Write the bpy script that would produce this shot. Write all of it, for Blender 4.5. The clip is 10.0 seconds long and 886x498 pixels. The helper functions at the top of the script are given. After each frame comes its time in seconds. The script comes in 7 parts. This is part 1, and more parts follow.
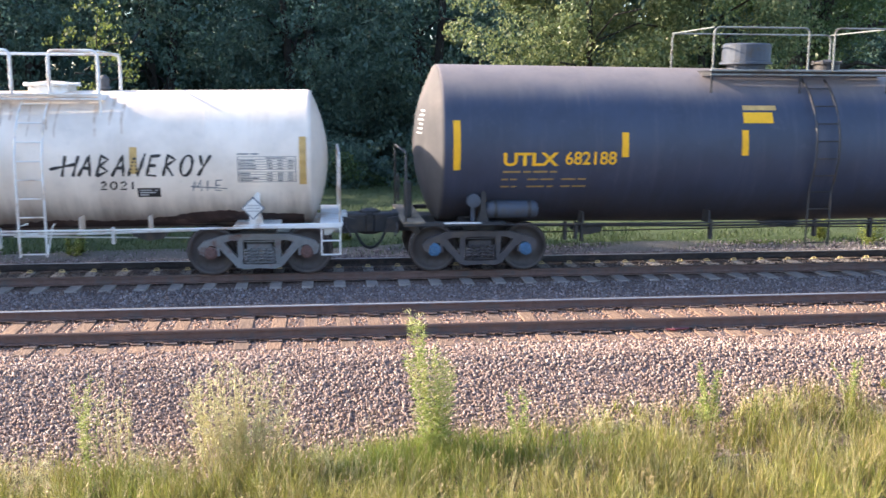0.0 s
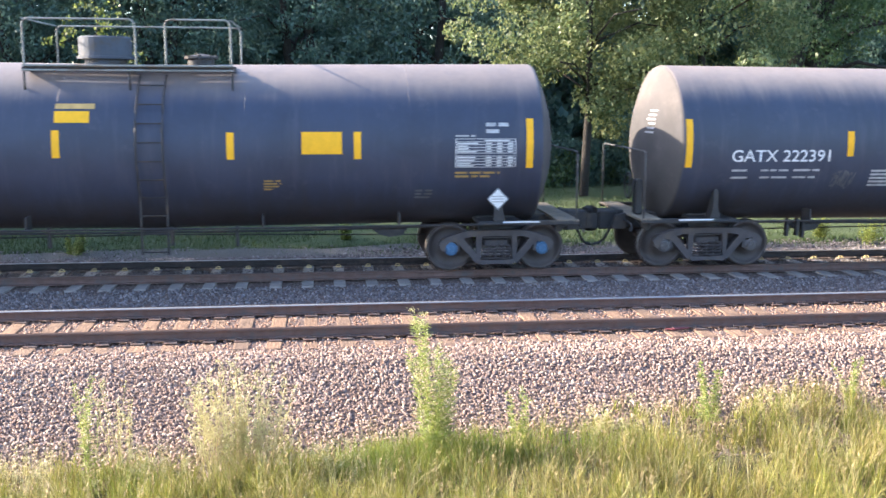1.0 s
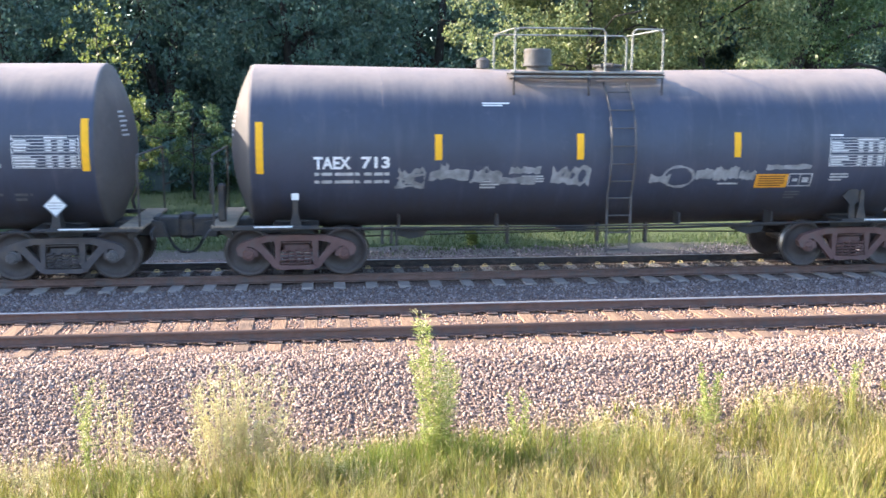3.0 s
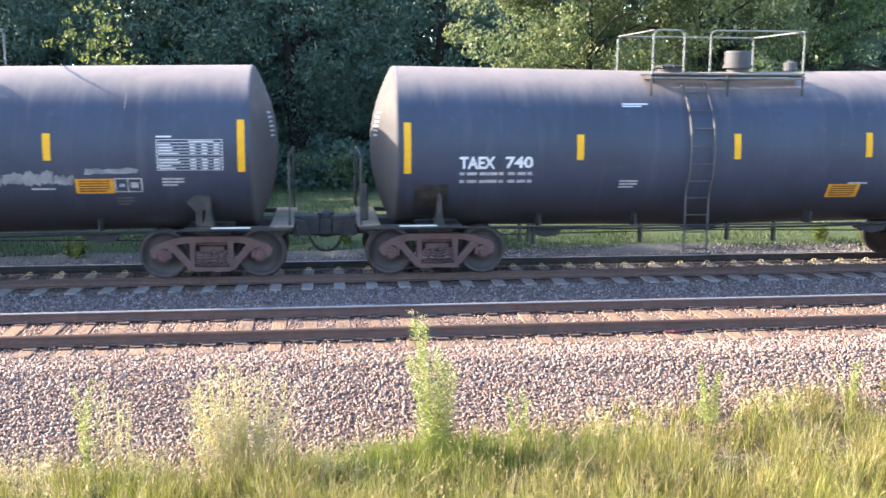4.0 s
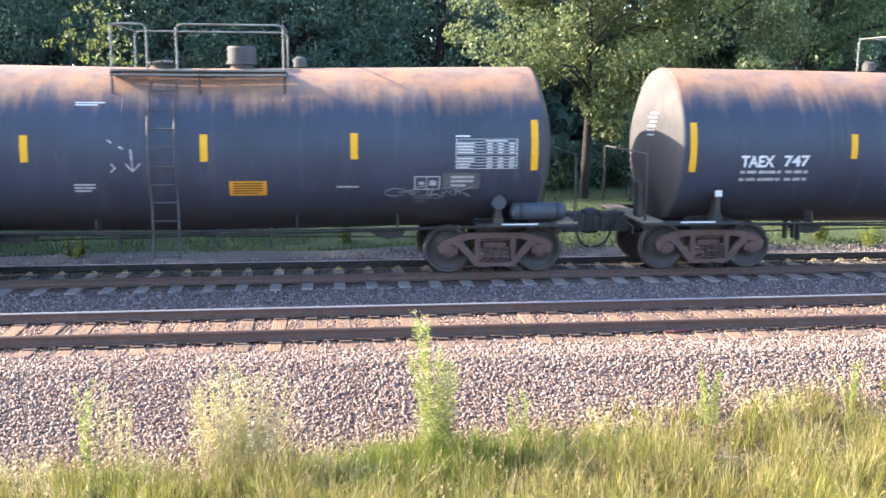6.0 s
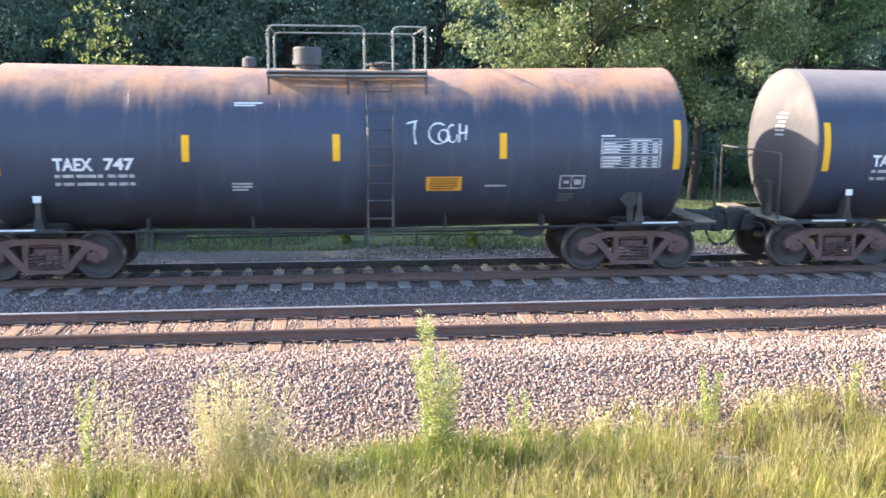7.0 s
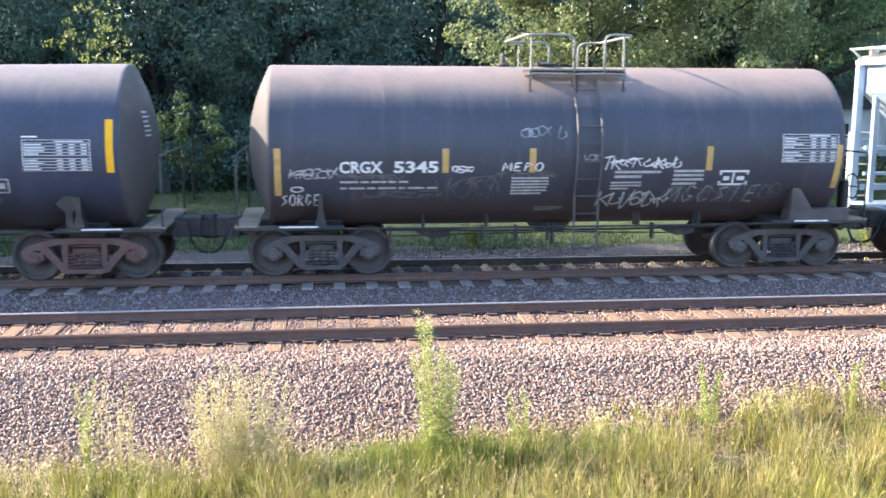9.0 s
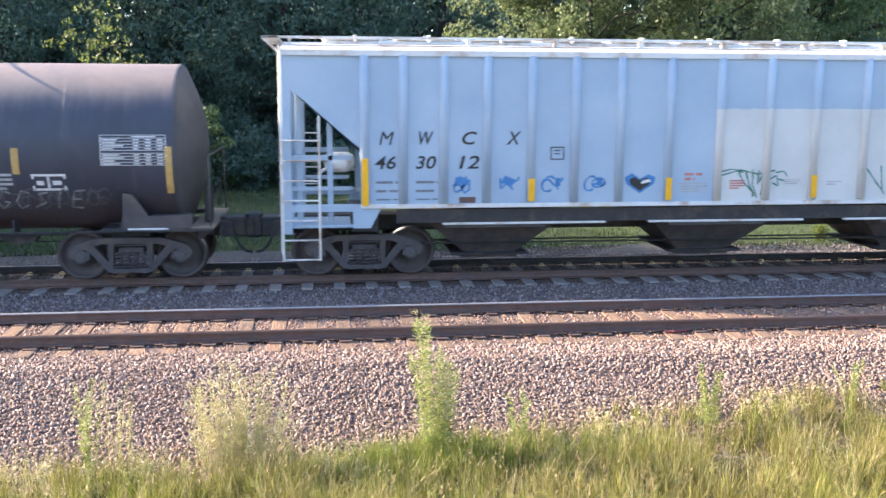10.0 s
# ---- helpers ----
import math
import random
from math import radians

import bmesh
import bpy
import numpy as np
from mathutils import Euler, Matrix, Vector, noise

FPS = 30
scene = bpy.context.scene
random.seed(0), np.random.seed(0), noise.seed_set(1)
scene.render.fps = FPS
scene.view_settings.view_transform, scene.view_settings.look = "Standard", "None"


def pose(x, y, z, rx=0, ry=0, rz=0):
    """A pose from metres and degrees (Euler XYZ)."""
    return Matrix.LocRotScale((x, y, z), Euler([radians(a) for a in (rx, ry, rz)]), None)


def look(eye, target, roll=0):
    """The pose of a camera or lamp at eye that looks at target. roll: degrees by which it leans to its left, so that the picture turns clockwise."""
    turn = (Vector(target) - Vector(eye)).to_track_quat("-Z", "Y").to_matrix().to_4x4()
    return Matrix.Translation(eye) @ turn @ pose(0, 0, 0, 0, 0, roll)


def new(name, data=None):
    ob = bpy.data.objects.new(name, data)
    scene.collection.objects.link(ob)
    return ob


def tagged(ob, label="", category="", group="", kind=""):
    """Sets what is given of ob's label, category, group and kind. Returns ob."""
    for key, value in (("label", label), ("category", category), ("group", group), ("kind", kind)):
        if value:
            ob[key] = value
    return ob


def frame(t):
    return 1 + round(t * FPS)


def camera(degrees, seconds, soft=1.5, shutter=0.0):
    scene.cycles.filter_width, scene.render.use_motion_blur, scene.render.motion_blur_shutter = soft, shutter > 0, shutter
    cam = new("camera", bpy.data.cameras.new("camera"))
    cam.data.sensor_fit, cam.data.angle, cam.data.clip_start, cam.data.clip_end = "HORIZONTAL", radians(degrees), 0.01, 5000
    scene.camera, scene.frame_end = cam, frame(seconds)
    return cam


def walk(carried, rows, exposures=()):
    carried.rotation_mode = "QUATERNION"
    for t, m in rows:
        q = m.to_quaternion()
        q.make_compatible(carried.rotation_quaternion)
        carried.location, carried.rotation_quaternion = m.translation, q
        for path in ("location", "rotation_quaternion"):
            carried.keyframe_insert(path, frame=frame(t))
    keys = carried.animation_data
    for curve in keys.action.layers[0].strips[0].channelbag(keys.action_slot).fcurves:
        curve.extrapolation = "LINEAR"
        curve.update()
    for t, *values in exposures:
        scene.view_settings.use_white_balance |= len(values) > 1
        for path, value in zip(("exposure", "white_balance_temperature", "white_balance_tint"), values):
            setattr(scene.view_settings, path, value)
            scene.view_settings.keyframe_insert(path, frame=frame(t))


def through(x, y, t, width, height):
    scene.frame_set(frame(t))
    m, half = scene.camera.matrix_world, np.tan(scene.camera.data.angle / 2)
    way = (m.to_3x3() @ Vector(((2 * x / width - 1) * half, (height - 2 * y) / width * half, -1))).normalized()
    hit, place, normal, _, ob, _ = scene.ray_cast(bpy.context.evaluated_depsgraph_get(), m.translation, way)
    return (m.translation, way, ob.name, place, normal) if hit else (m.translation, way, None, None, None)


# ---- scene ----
# Axes: x along the rails (to the right), y away from the viewer, z up; z = 0 is the top of the rails.
cam = camera(49.34, 10.0, soft=1.55, shutter=0.1)
# the hand sinks a little in the first seconds, then holds still
DIP = [(0.0, 0.122), (0.5, 0.130), (1.0, 0.142), (1.5, 0.172), (2.0, 0.124), (2.5, 0.066), (3.2, 0.018), (4.0, 0.0), (10.0, 0.0)]
def eye(dip):
    return pose(0, -14.04, 3.487, 90 - 9.30 - dip, 0, -7.034) @ pose(0, 0, 0, 0, 0, 0.25)


walk(cam, [(t, eye(dip)) for t, dip in DIP],
     exposures=[(0.0, 1.83, 5950, 15), (0.5, 2.01, 5900, 14), (1.2, 2.24, 5900, 13), (5.0, 2.29, 5900, 12.5), (8.8, 2.27, 5900, 13), (9.4, 2.12, 5900, 14), (10.0, 2.00, 5950, 15)])

# ---- light ----
SUN = Vector((-2.0, 0.66, 1.0)).normalized()
world = bpy.data.worlds.new("sky")
scene.world = world
world.use_nodes = True
wn, wl = world.node_tree.nodes, world.node_tree.links
sky = wn.new("ShaderNodeTexSky")
sky.sky_type = "NISHITA"
sky.sun_disc = False
sky.sun_elevation = math.asin(SUN.z)
sky.sun_rotation = math.atan2(SUN.x, SUN.y)
sky.air_density, sky.dust_density, sky.ozone_density = 1.0, 1.5, 1.5
wn["Background"].inputs["Strength"].default_value = 0.15
wl.new(sky.outputs["Color"], wn["Background"].inputs["Color"])
sun_data = bpy.data.lights.new("sun", "SUN")
sun_data.energy, sun_data.angle, sun_data.color = 5.0, radians(0.6), (1.0, 0.82, 0.59)
sun = new("sun", sun_data)
sun.matrix_world = look(SUN * 60, (0, 0, 0))

GAUGE = 1.505          # between rail centres
NEAR = 0.0             # near rail of the near track
FAR = 4.32             # near rail of the far track
TRACK = FAR + GAUGE / 2
SPEED = 12.60
WHEEL_R = 0.457

# ---- mesh helpers ----
def part(name, bm, material, parent=None, label="", smooth=False):
    """One bmesh as one mesh object under a thing or under a part."""
    me = bpy.data.meshes.new(name)
    bm.to_mesh(me)
    bm.free()
    return mesh_part(name, me, material, parent, label, smooth)


def mesh_part(name, me, material, parent=None, label="", smooth=False):
    if material is not None and not me.materials:
        me.materials.append(material)
    if smooth:
        me.shade_smooth()
    ob = new(name, me)
    if parent is not None:
        ob.parent = parent
    return tagged(ob, label)


def thing(name, label, category, group="", kind="", at=None):
    ob = new(name)
    ob.empty_display_size = 0.2
    if at is not None:
        ob.matrix_basis = at
    return tagged(ob, label, category, group, kind)


def box(bm, x0, x1, y0, y1, z0, z1, bevel=0.0):
    v = [bm.verts.new((x, y, z)) for x in (x0, x1) for y in (y0, y1) for z in (z0, z1)]
    fs = [bm.faces.new([v[i] for i in q]) for q in ((0, 1, 3, 2), (4, 6, 7, 5), (0, 4, 5, 1), (2, 3, 7, 6), (0, 2, 6, 4), (1, 5, 7, 3))]
    if bevel:
        es = list({e for f in fs for e in f.edges})
        bmesh.ops.bevel(bm, geom=es, offset=bevel, segments=1, affect="EDGES")
    return bm


def new_box(x0, x1, y0, y1, z0, z1, bevel=0.0):
    return box(bmesh.new(), x0, x1, y0, y1, z0, z1, bevel)


def prism(bm, poly, y0, y1):
    """A polygon in x and z, given thickness along y."""
    a = [bm.verts.new((x, y0, z)) for x, z in poly]
    b = [bm.verts.new((x, y1, z)) for x, z in poly]
    n = len(poly)
    bm.faces.new(a)
    bm.faces.new(b[::-1])
    for i in range(n):
        bm.faces.new((a[i], b[i], b[(i + 1) % n], a[(i + 1) % n]))
    return bm


def tube(bm, pts, r, seg=6):
    """A pipe along a line of points."""
    pts = [Vector(p) for p in pts]
    rings = []
    for i, p in enumerate(pts):
        d = (pts[min(i + 1, len(pts) - 1)] - pts[max(i - 1, 0)]).normalized()
        u = d.cross(Vector((0.13, 0.31, 1.0))) if abs(d.z) < 0.9 else d.cross(Vector((0, 1, 0)))
        u.normalize()
        w = d.cross(u)
        rr = r[i] if isinstance(r, (list, tuple)) else r
        rings.append([bm.verts.new(p + (u * math.cos(a) + w * math.sin(a)) * rr) for a in [2 * math.pi * k / seg for k in range(seg)]])
    for a, b in zip(rings, rings[1:]):
        for k in range(seg):
            bm.faces.new((a[k], a[(k + 1) % seg], b[(k + 1) % seg], b[k]))
    bm.faces.new(rings[0][::-1])
    bm.faces.new(rings[-1])
    return bm


def bend(pts, r=0.12, n=4):
    """The line of points with its corners rounded."""
    pts = [Vector(p) for p in pts]
    out = [pts[0]]
    for a, b, c in zip(pts, pts[1:], pts[2:]):
        d0, d1 = (a - b), (c - b)
        k = min(r, d0.length * 0.45, d1.length * 0.45)
        p, q = b + d0.normalized() * k, b + d1.normalized() * k
        for i in range(n + 1):
            s = i / n
            out.append(p * (1 - s) ** 2 + b * 2 * s * (1 - s) + q * s ** 2)
    return out + [pts[-1]]


def lathe(bm, profile, axis="x", seg=32, at=(0, 0, 0)):
    """Rings of (place along the axis, radius) joined; closed at both ends where the radius is small."""
    rings = []
    at = Vector(at)
    for s, r in profile:
        ring = []
        for k in range(seg):
            a = 2 * math.pi * k / seg
            c, d = r * math.cos(a), r * math.sin(a)
            ring.append(bm.verts.new(at + Vector({"x": (s, c, d), "y": (c, s, d), "z": (c, d, s)}[axis])))
        rings.append(ring)
    for a, b in zip(rings, rings[1:]):
        for k in range(seg):
            bm.faces.new((a[k], a[(k + 1) % seg], b[(k + 1) % seg], b[k]))
    bm.faces.new(rings[0][::-1])
    bm.faces.new(rings[-1])
    bmesh.ops.recalc_face_normals(bm, faces=bm.faces)
    return bm


def quads_mesh(name, verts, faces):
    me = bpy.data.meshes.new(name)
    me.from_pydata(verts, [], faces)
    me.update()
    return me


# ---- materials ----
def material(name, rough=0.6, metal=0.0):
    m = bpy.data.materials.new(name)
    m.use_nodes = True
    p = m.node_tree.nodes["Principled BSDF"]
    p.inputs["Roughness"].default_value, p.inputs["Metallic"].default_value = rough, metal
    return m, m.node_tree.nodes, m.node_tree.links, p


def coords(n, l, scale=(1, 1, 1)):
    tc = n.new("ShaderNodeTexCoord")
    mp = n.new("ShaderNodeMapping")
    mp.inputs["Scale"].default_value = scale
    l.new(tc.outputs["Object"], mp.inputs["Vector"])
    return mp.outputs["Vector"]


def noisy(n, l, vec, scale, detail=4.0, rough=0.6):
    t = n.new("ShaderNodeTexNoise")
    t.inputs["Scale"].default_value, t.inputs["Detail"].default_value, t.inputs["Roughness"].default_value = scale, detail, rough
    if vec is not None:
        l.new(vec, t.inputs["Vector"])
    return t.outputs["Fac"]


def ramp(n, l, fac, stops):
    r = n.new("ShaderNodeValToRGB")
    e = r.color_ramp.elements
    while len(e) < len(stops):
        e.new(0.5)
    for k, (p, c) in zip(e, stops):
        k.position, k.color = p, (*c, 1) if len(c) == 3 else c
    l.new(fac, r.inputs["Fac"])
    return r.outputs["Color"]


def mixed(n, l, fac, a, b, mode="MIX"):
    m = n.new("ShaderNodeMix")
    m.data_type, m.blend_type = "RGBA", mode
    for s, v in ((m.inputs[0], fac), (m.inputs[6], a), (m.inputs[7], b)):
        if isinstance(v, (int, float)):
            s.default_value = v
        elif isinstance(v, tuple):
            s.default_value = (*v, 1)
        else:
            l.new(v, s)
    return m.outputs[2]


def maths(n, l, op, a, b=0.0, c=None):
    m = n.new("ShaderNodeMath")
    m.operation = op
    for s, v in zip(m.inputs, (a, b, c)):
        if v is None:
            continue
        if isinstance(v, (int, float)):
            s.default_value = v
        else:
            l.new(v, s)
    return m.outputs[0]


def spread(n, l, v, a, b, c=0.0, d=1.0):
    m = n.new("ShaderNodeMapRange")
    m.interpolation_type = "SMOOTHSTEP"
    for k, x in zip(("From Min", "From Max", "To Min", "To Max"), (a, b, c, d)):
        m.inputs[k].default_value = x
    l.new(v, m.inputs["Value"])
    return m.outputs["Result"]


def bump(n, l, p, height, strength=0.4, distance=0.01):
    b = n.new("ShaderNodeBump")
    b.inputs["Strength"].default_value, b.inputs["Distance"].default_value = strength, distance
    l.new(height, b.inputs["Height"])
    l.new(b.outputs["Normal"], p.inputs["Normal"])


def plain(name, colour, rough=0.6, metal=0.0, vary=0.35, scale=6.0, dirt=None, relief=0.15):
    """Paint or metal with blotches and fine grain."""
    m, n, l, p = material(name, rough, metal)
    v = coords(n, l)
    dark = tuple(c * (1 - vary) for c in colour)
    big = ramp(n, l, noisy(n, l, v, scale, 5), [(0.3, dark), (0.7, colour)])
    if dirt:
        big = mixed(n, l, spread(n, l, noisy(n, l, v, scale * 0.5, 6, 0.7), 0.48, 0.66), big, dirt)
    l.new(big, p.inputs["Base Color"])
    bump(n, l, p, noisy(n, l, v, scale * 12, 3), relief, 0.004)
    return m


DUST = (0.27, 0.22, 0.19)
RUST = (0.42, 0.215, 0.105)
BELLY = (0.045, 0.034, 0.028)
NAVY = (0.038, 0.049, 0.082)


def tank_paint(name, colour, zc, R, top, top_edge, top_colour, low_colour, streak=0.35, rough=0.5, coat=0.0, seed=0.0, patchy=0.8):
    """Paint of a tank: dust or rust on its back, run down in streaks, and road dirt along its belly."""
    m, n, l, p = material(name, rough)
    tc = n.new("ShaderNodeTexCoord")
    sep = n.new("ShaderNodeSeparateXYZ")
    l.new(tc.outputs["Object"], sep.inputs[0])
    off = n.new("ShaderNodeVectorMath")
    off.operation = "ADD"
    off.inputs[1].default_value = (seed * 3.7, 0, seed)
    l.new(tc.outputs["Object"], off.inputs[0])
    vm = n.new("ShaderNodeMapping")
    vm.inputs["Scale"].default_value = (1.5, 0.3, 0.16)
    l.new(off.outputs[0], vm.inputs["Vector"])
    runs = noisy(n, l, vm.outputs["Vector"], 2.4, 5, 0.65)
    cloud = noisy(n, l, off.outputs[0], 0.7, 4)
    fine = noisy(n, l, off.outputs[0], 9.0, 6, 0.7)
    base = mixed(n, l, spread(n, l, cloud, 0.3, 0.7), colour, tuple(c * 0.72 for c in colour))
    base = mixed(n, l, maths(n, l, "MULTIPLY", spread(n, l, fine, 0.55, 0.8), 0.35), base, tuple(0.5 * c + 0.5 * d for c, d in zip(colour, low_colour)))
    pale = tuple(0.86 * c + 0.14 * d for c, d in zip(colour, DUST))
    base = mixed(n, l, maths(n, l, "MULTIPLY", spread(n, l, runs, 0.5, 0.72), 0.55), base, pale)
    base = mixed(n, l, maths(n, l, "MULTIPLY", spread(n, l, noisy(n, l, off.outputs[0], 2.6, 8, 0.75), 0.55, 0.72), 0.6), base, pale)
    h = maths(n, l, "ADD", sep.outputs["Z"], maths(n, l, "MULTIPLY_ADD", runs, streak * 2, -streak))
    h = maths(n, l, "ADD", h, maths(n, l, "MULTIPLY_ADD", cloud, 0.3, -0.15))
    amount = maths(n, l, "MULTIPLY", spread(n, l, h, top_edge - 0.12, top_edge + 0.5), top)
    worn = spread(n, l, noisy(n, l, off.outputs[0], 1.9, 7, 0.72), 0.3, 0.62, patchy, 1.0)
    amount = maths(n, l, "MULTIPLY", amount, worn)
    tone = mixed(n, l, spread(n, l, noisy(n, l, off.outputs[0], 1.3, 5, 0.65), 0.35, 0.68), top_colour, tuple(0.45 * c + 0.5 * d for c, d in zip(top_colour, DUST)))
    base = mixed(n, l, amount, base, tone)
    low = maths(n, l, "ADD", sep.outputs["Z"], maths(n, l, "MULTIPLY_ADD", runs, 0.9, -0.45))
    base = mixed(n, l, maths(n, l, "MULTIPLY", spread(n, l, low, zc - 0.95 * R, zc - 0.35 * R, 1.0, 0.0), 0.75), base, low_colour)
    l.new(base, p.inputs["Base Color"])
    l.new(maths(n, l, "MULTIPLY_ADD", fine, 0.3, rough - 0.12), p.inputs["Roughness"])
    p.inputs["Coat Weight"].default_value = coat
    bump(n, l, p, maths(n, l, "ADD", cloud, maths(n, l, "MULTIPLY", fine, 0.15)), 0.12, 0.02)
    return m


paint_black = tank_paint("black_tank_paint", (0.032, 0.043, 0.078), 2.42, 1.55, 0.75, 3.25, DUST, BELLY, 0.12)
paint_gritty = tank_paint("black_tank_paint_gritty", NAVY, 2.42, 1.55, 0.9, 3.3, DUST, BELLY, 0.2, seed=2)
paint_rusty = tank_paint("black_tank_paint_rusty", NAVY, 2.42, 1.55, 0.95, 3.15, RUST, BELLY, 0.5, seed=5, patchy=0.5)
paint_rusty_b = tank_paint("black_tank_paint_rust_washed", NAVY, 2.42, 1.55, 0.95, 3.2, RUST, BELLY, 0.45, seed=8, patchy=0.5)
paint_brown = tank_paint("black_tank_paint_brown_belly", (0.044, 0.05, 0.072), 2.42, 1.55, 0.85, 3.2, (0.29, 0.215, 0.175), (0.085, 0.05, 0.04), 0.15, seed=11)
paint_white = tank_paint("white_tank_paint", (0.80, 0.71, 0.61), 2.12, 1.31, 0.6, 2.85, (0.70, 0.57, 0.44), (0.11, 0.07, 0.055), 0.5, 0.45, seed=14)
paint_head = tank_paint("dusty_tank_end", (0.078, 0.072, 0.072), 2.42, 1.55, 0.6, 3.0, (0.11, 0.095, 0.088), (0.06, 0.05, 0.045), 0.5, 0.85, seed=17)
black_steel = plain("black_steel", (0.030, 0.030, 0.033), 0.6, 0.0, 0.4, 5, (0.06, 0.045, 0.035))
navy_steel = plain("faded_navy_steel", (0.06, 0.075, 0.105), 0.6, 0.0, 0.35, 6, (0.05, 0.045, 0.042))
grey_steel = plain("grimy_grey_steel", (0.085, 0.085, 0.09), 0.65, 0.0, 0.4, 5, (0.05, 0.04, 0.035))
truck_black = plain("truck_grey_black", (0.088, 0.076, 0.078), 0.75, 0.0, 0.4, 4, (0.10, 0.08, 0.065))
truck_brown = plain("truck_red_brown", (0.165, 0.09, 0.08), 0.8, 0.0, 0.45, 4, (0.11, 0.08, 0.07))
truck_grey = plain("truck_pale_grey", (0.22, 0.22, 0.22), 0.7, 0.0, 0.4, 4, (0.10, 0.05, 0.035))
wheel_steel = plain("wheel_steel", (0.09, 0.072, 0.066), 0.6, 0.2, 0.35, 7, (0.05, 0.04, 0.035))
tread_steel = plain("bright_rolled_steel", (0.45, 0.44, 0.42), 0.3, 1.0, 0.2, 8)
cap_blue = plain("blue_bearing_cap", (0.075, 0.17, 0.30), 0.55, 0.0, 0.35, 20)
cap_grey = plain("grey_bearing_cap", (0.115, 0.105, 0.105), 0.55, 0.0, 0.4, 20)
cap_red = plain("rust_bearing_cap", (0.155, 0.082, 0.07), 0.7, 0.0, 0.4, 20)
white_paint = plain("white_paint", (0.72, 0.72, 0.70), 0.5, 0.0, 0.2, 3, (0.42, 0.33, 0.26))
mark_white = plain("white_marking", (0.72, 0.73, 0.74), 0.55, 0.0, 0.2, 8)
mark_grey = plain("worn_white_marking", (0.50, 0.51, 0.52), 0.6, 0.0, 0.5, 9)
mark_faint = plain("faded_marking", (0.13, 0.135, 0.145), 0.6, 0.0, 0.5, 7)
mark_slate = plain("slate_grey_marking", (0.20, 0.22, 0.25), 0.6, 0.0, 0.4, 8)
mark_red_cloth = plain("red_plastic", (0.2, 0.05, 0.05), 0.5)
mark_smear = plain("smeared_grey_paint", (0.29, 0.30, 0.315), 0.65, 0.0, 0.6, 5)
mark_yellow = plain("yellow_marking", (0.86, 0.45, 0.008), 0.75, 0.0, 0.15, 8)
mark_umber = plain("brown_print", (0.20, 0.09, 0.02), 0.6, 0.0, 0.3, 8)
mark_orange = plain("orange_marking", (0.74, 0.33, 0.025), 0.65, 0.0, 0.25, 8)
mark_tan = plain("weathered_tan_strip", (0.55, 0.36, 0.12), 0.55, 0.0, 0.3, 8)
mark_black = plain("black_marking", (0.018, 0.018, 0.02), 0.5, 0.0, 0.2, 8)
mark_ochre = plain("faded_ochre_marking", (0.36, 0.24, 0.08), 0.55, 0.0, 0.35, 8)
rust_stain = plain("pale_rust_stain", (0.60, 0.47, 0.36), 0.7, 0.0, 0.3, 6, (0.72, 0.63, 0.54))
grime = plain("brown_black_grime", (0.085, 0.05, 0.045), 0.8, 0.0, 0.5, 3, (0.16, 0.11, 0.09))
mark_blue = plain("blue_spray_paint", (0.06, 0.22, 0.50), 0.5, 0.0, 0.3, 8)
mark_green = plain("green_spray_paint", (0.05, 0.22, 0.17), 0.5, 0.0, 0.3, 8)
mark_red = plain("faded_red_marking", (0.55, 0.2, 0.17), 0.5, 0.0, 0.3, 8)
rail_pale = plain("pale_weathered_pipe", (0.24, 0.255, 0.24), 0.55, 0.0, 0.3, 5, (0.14, 0.12, 0.10))
fence_wood = plain("faded_grey_green_fence", (0.075, 0.105, 0.10), 0.8, 0.0, 0.4, 5)
siding = plain("white_siding", (0.62, 0.63, 0.64), 0.6, 0.0, 0.1, 2)
shingle = plain("grey_shingle", (0.11, 0.105, 0.105), 0.85, 0.0, 0.4, 6)
window_glass = plain("dark_window_glass", (0.03, 0.035, 0.04), 0.08, 0.0, 0.1, 1, None, 0.0)
# Tan grating whose pale tone also paints sunlight onto the end decks.
deck_tan = plain("worn_sunlit_deck_grating", (0.30, 0.24, 0.17), 0.8, 0.0, 0.5, 6, (0.12, 0.10, 0.08))
hose_rubber = plain("black_rubber_hose", (0.025, 0.025, 0.026), 0.7)
rail_side = plain("rusty_rail_side", (0.175, 0.105, 0.083), 0.75, 0.2, 0.4, 7, (0.10, 0.08, 0.072))
rail_top = plain("polished_rail_head", (0.40, 0.39, 0.385), 0.5, 0.6, 0.25, 6)
# Far rail's sunless face: its own shadow is darkened into the colour.
rail_shaded = plain("shaded_dark_rail_side", (0.045, 0.036, 0.036), 0.6, 0.2, 0.4, 7, (0.07, 0.05, 0.045))
rail_dull = plain("dull_rail_head", (0.16, 0.10, 0.075), 0.5, 0.6, 0.3, 6)


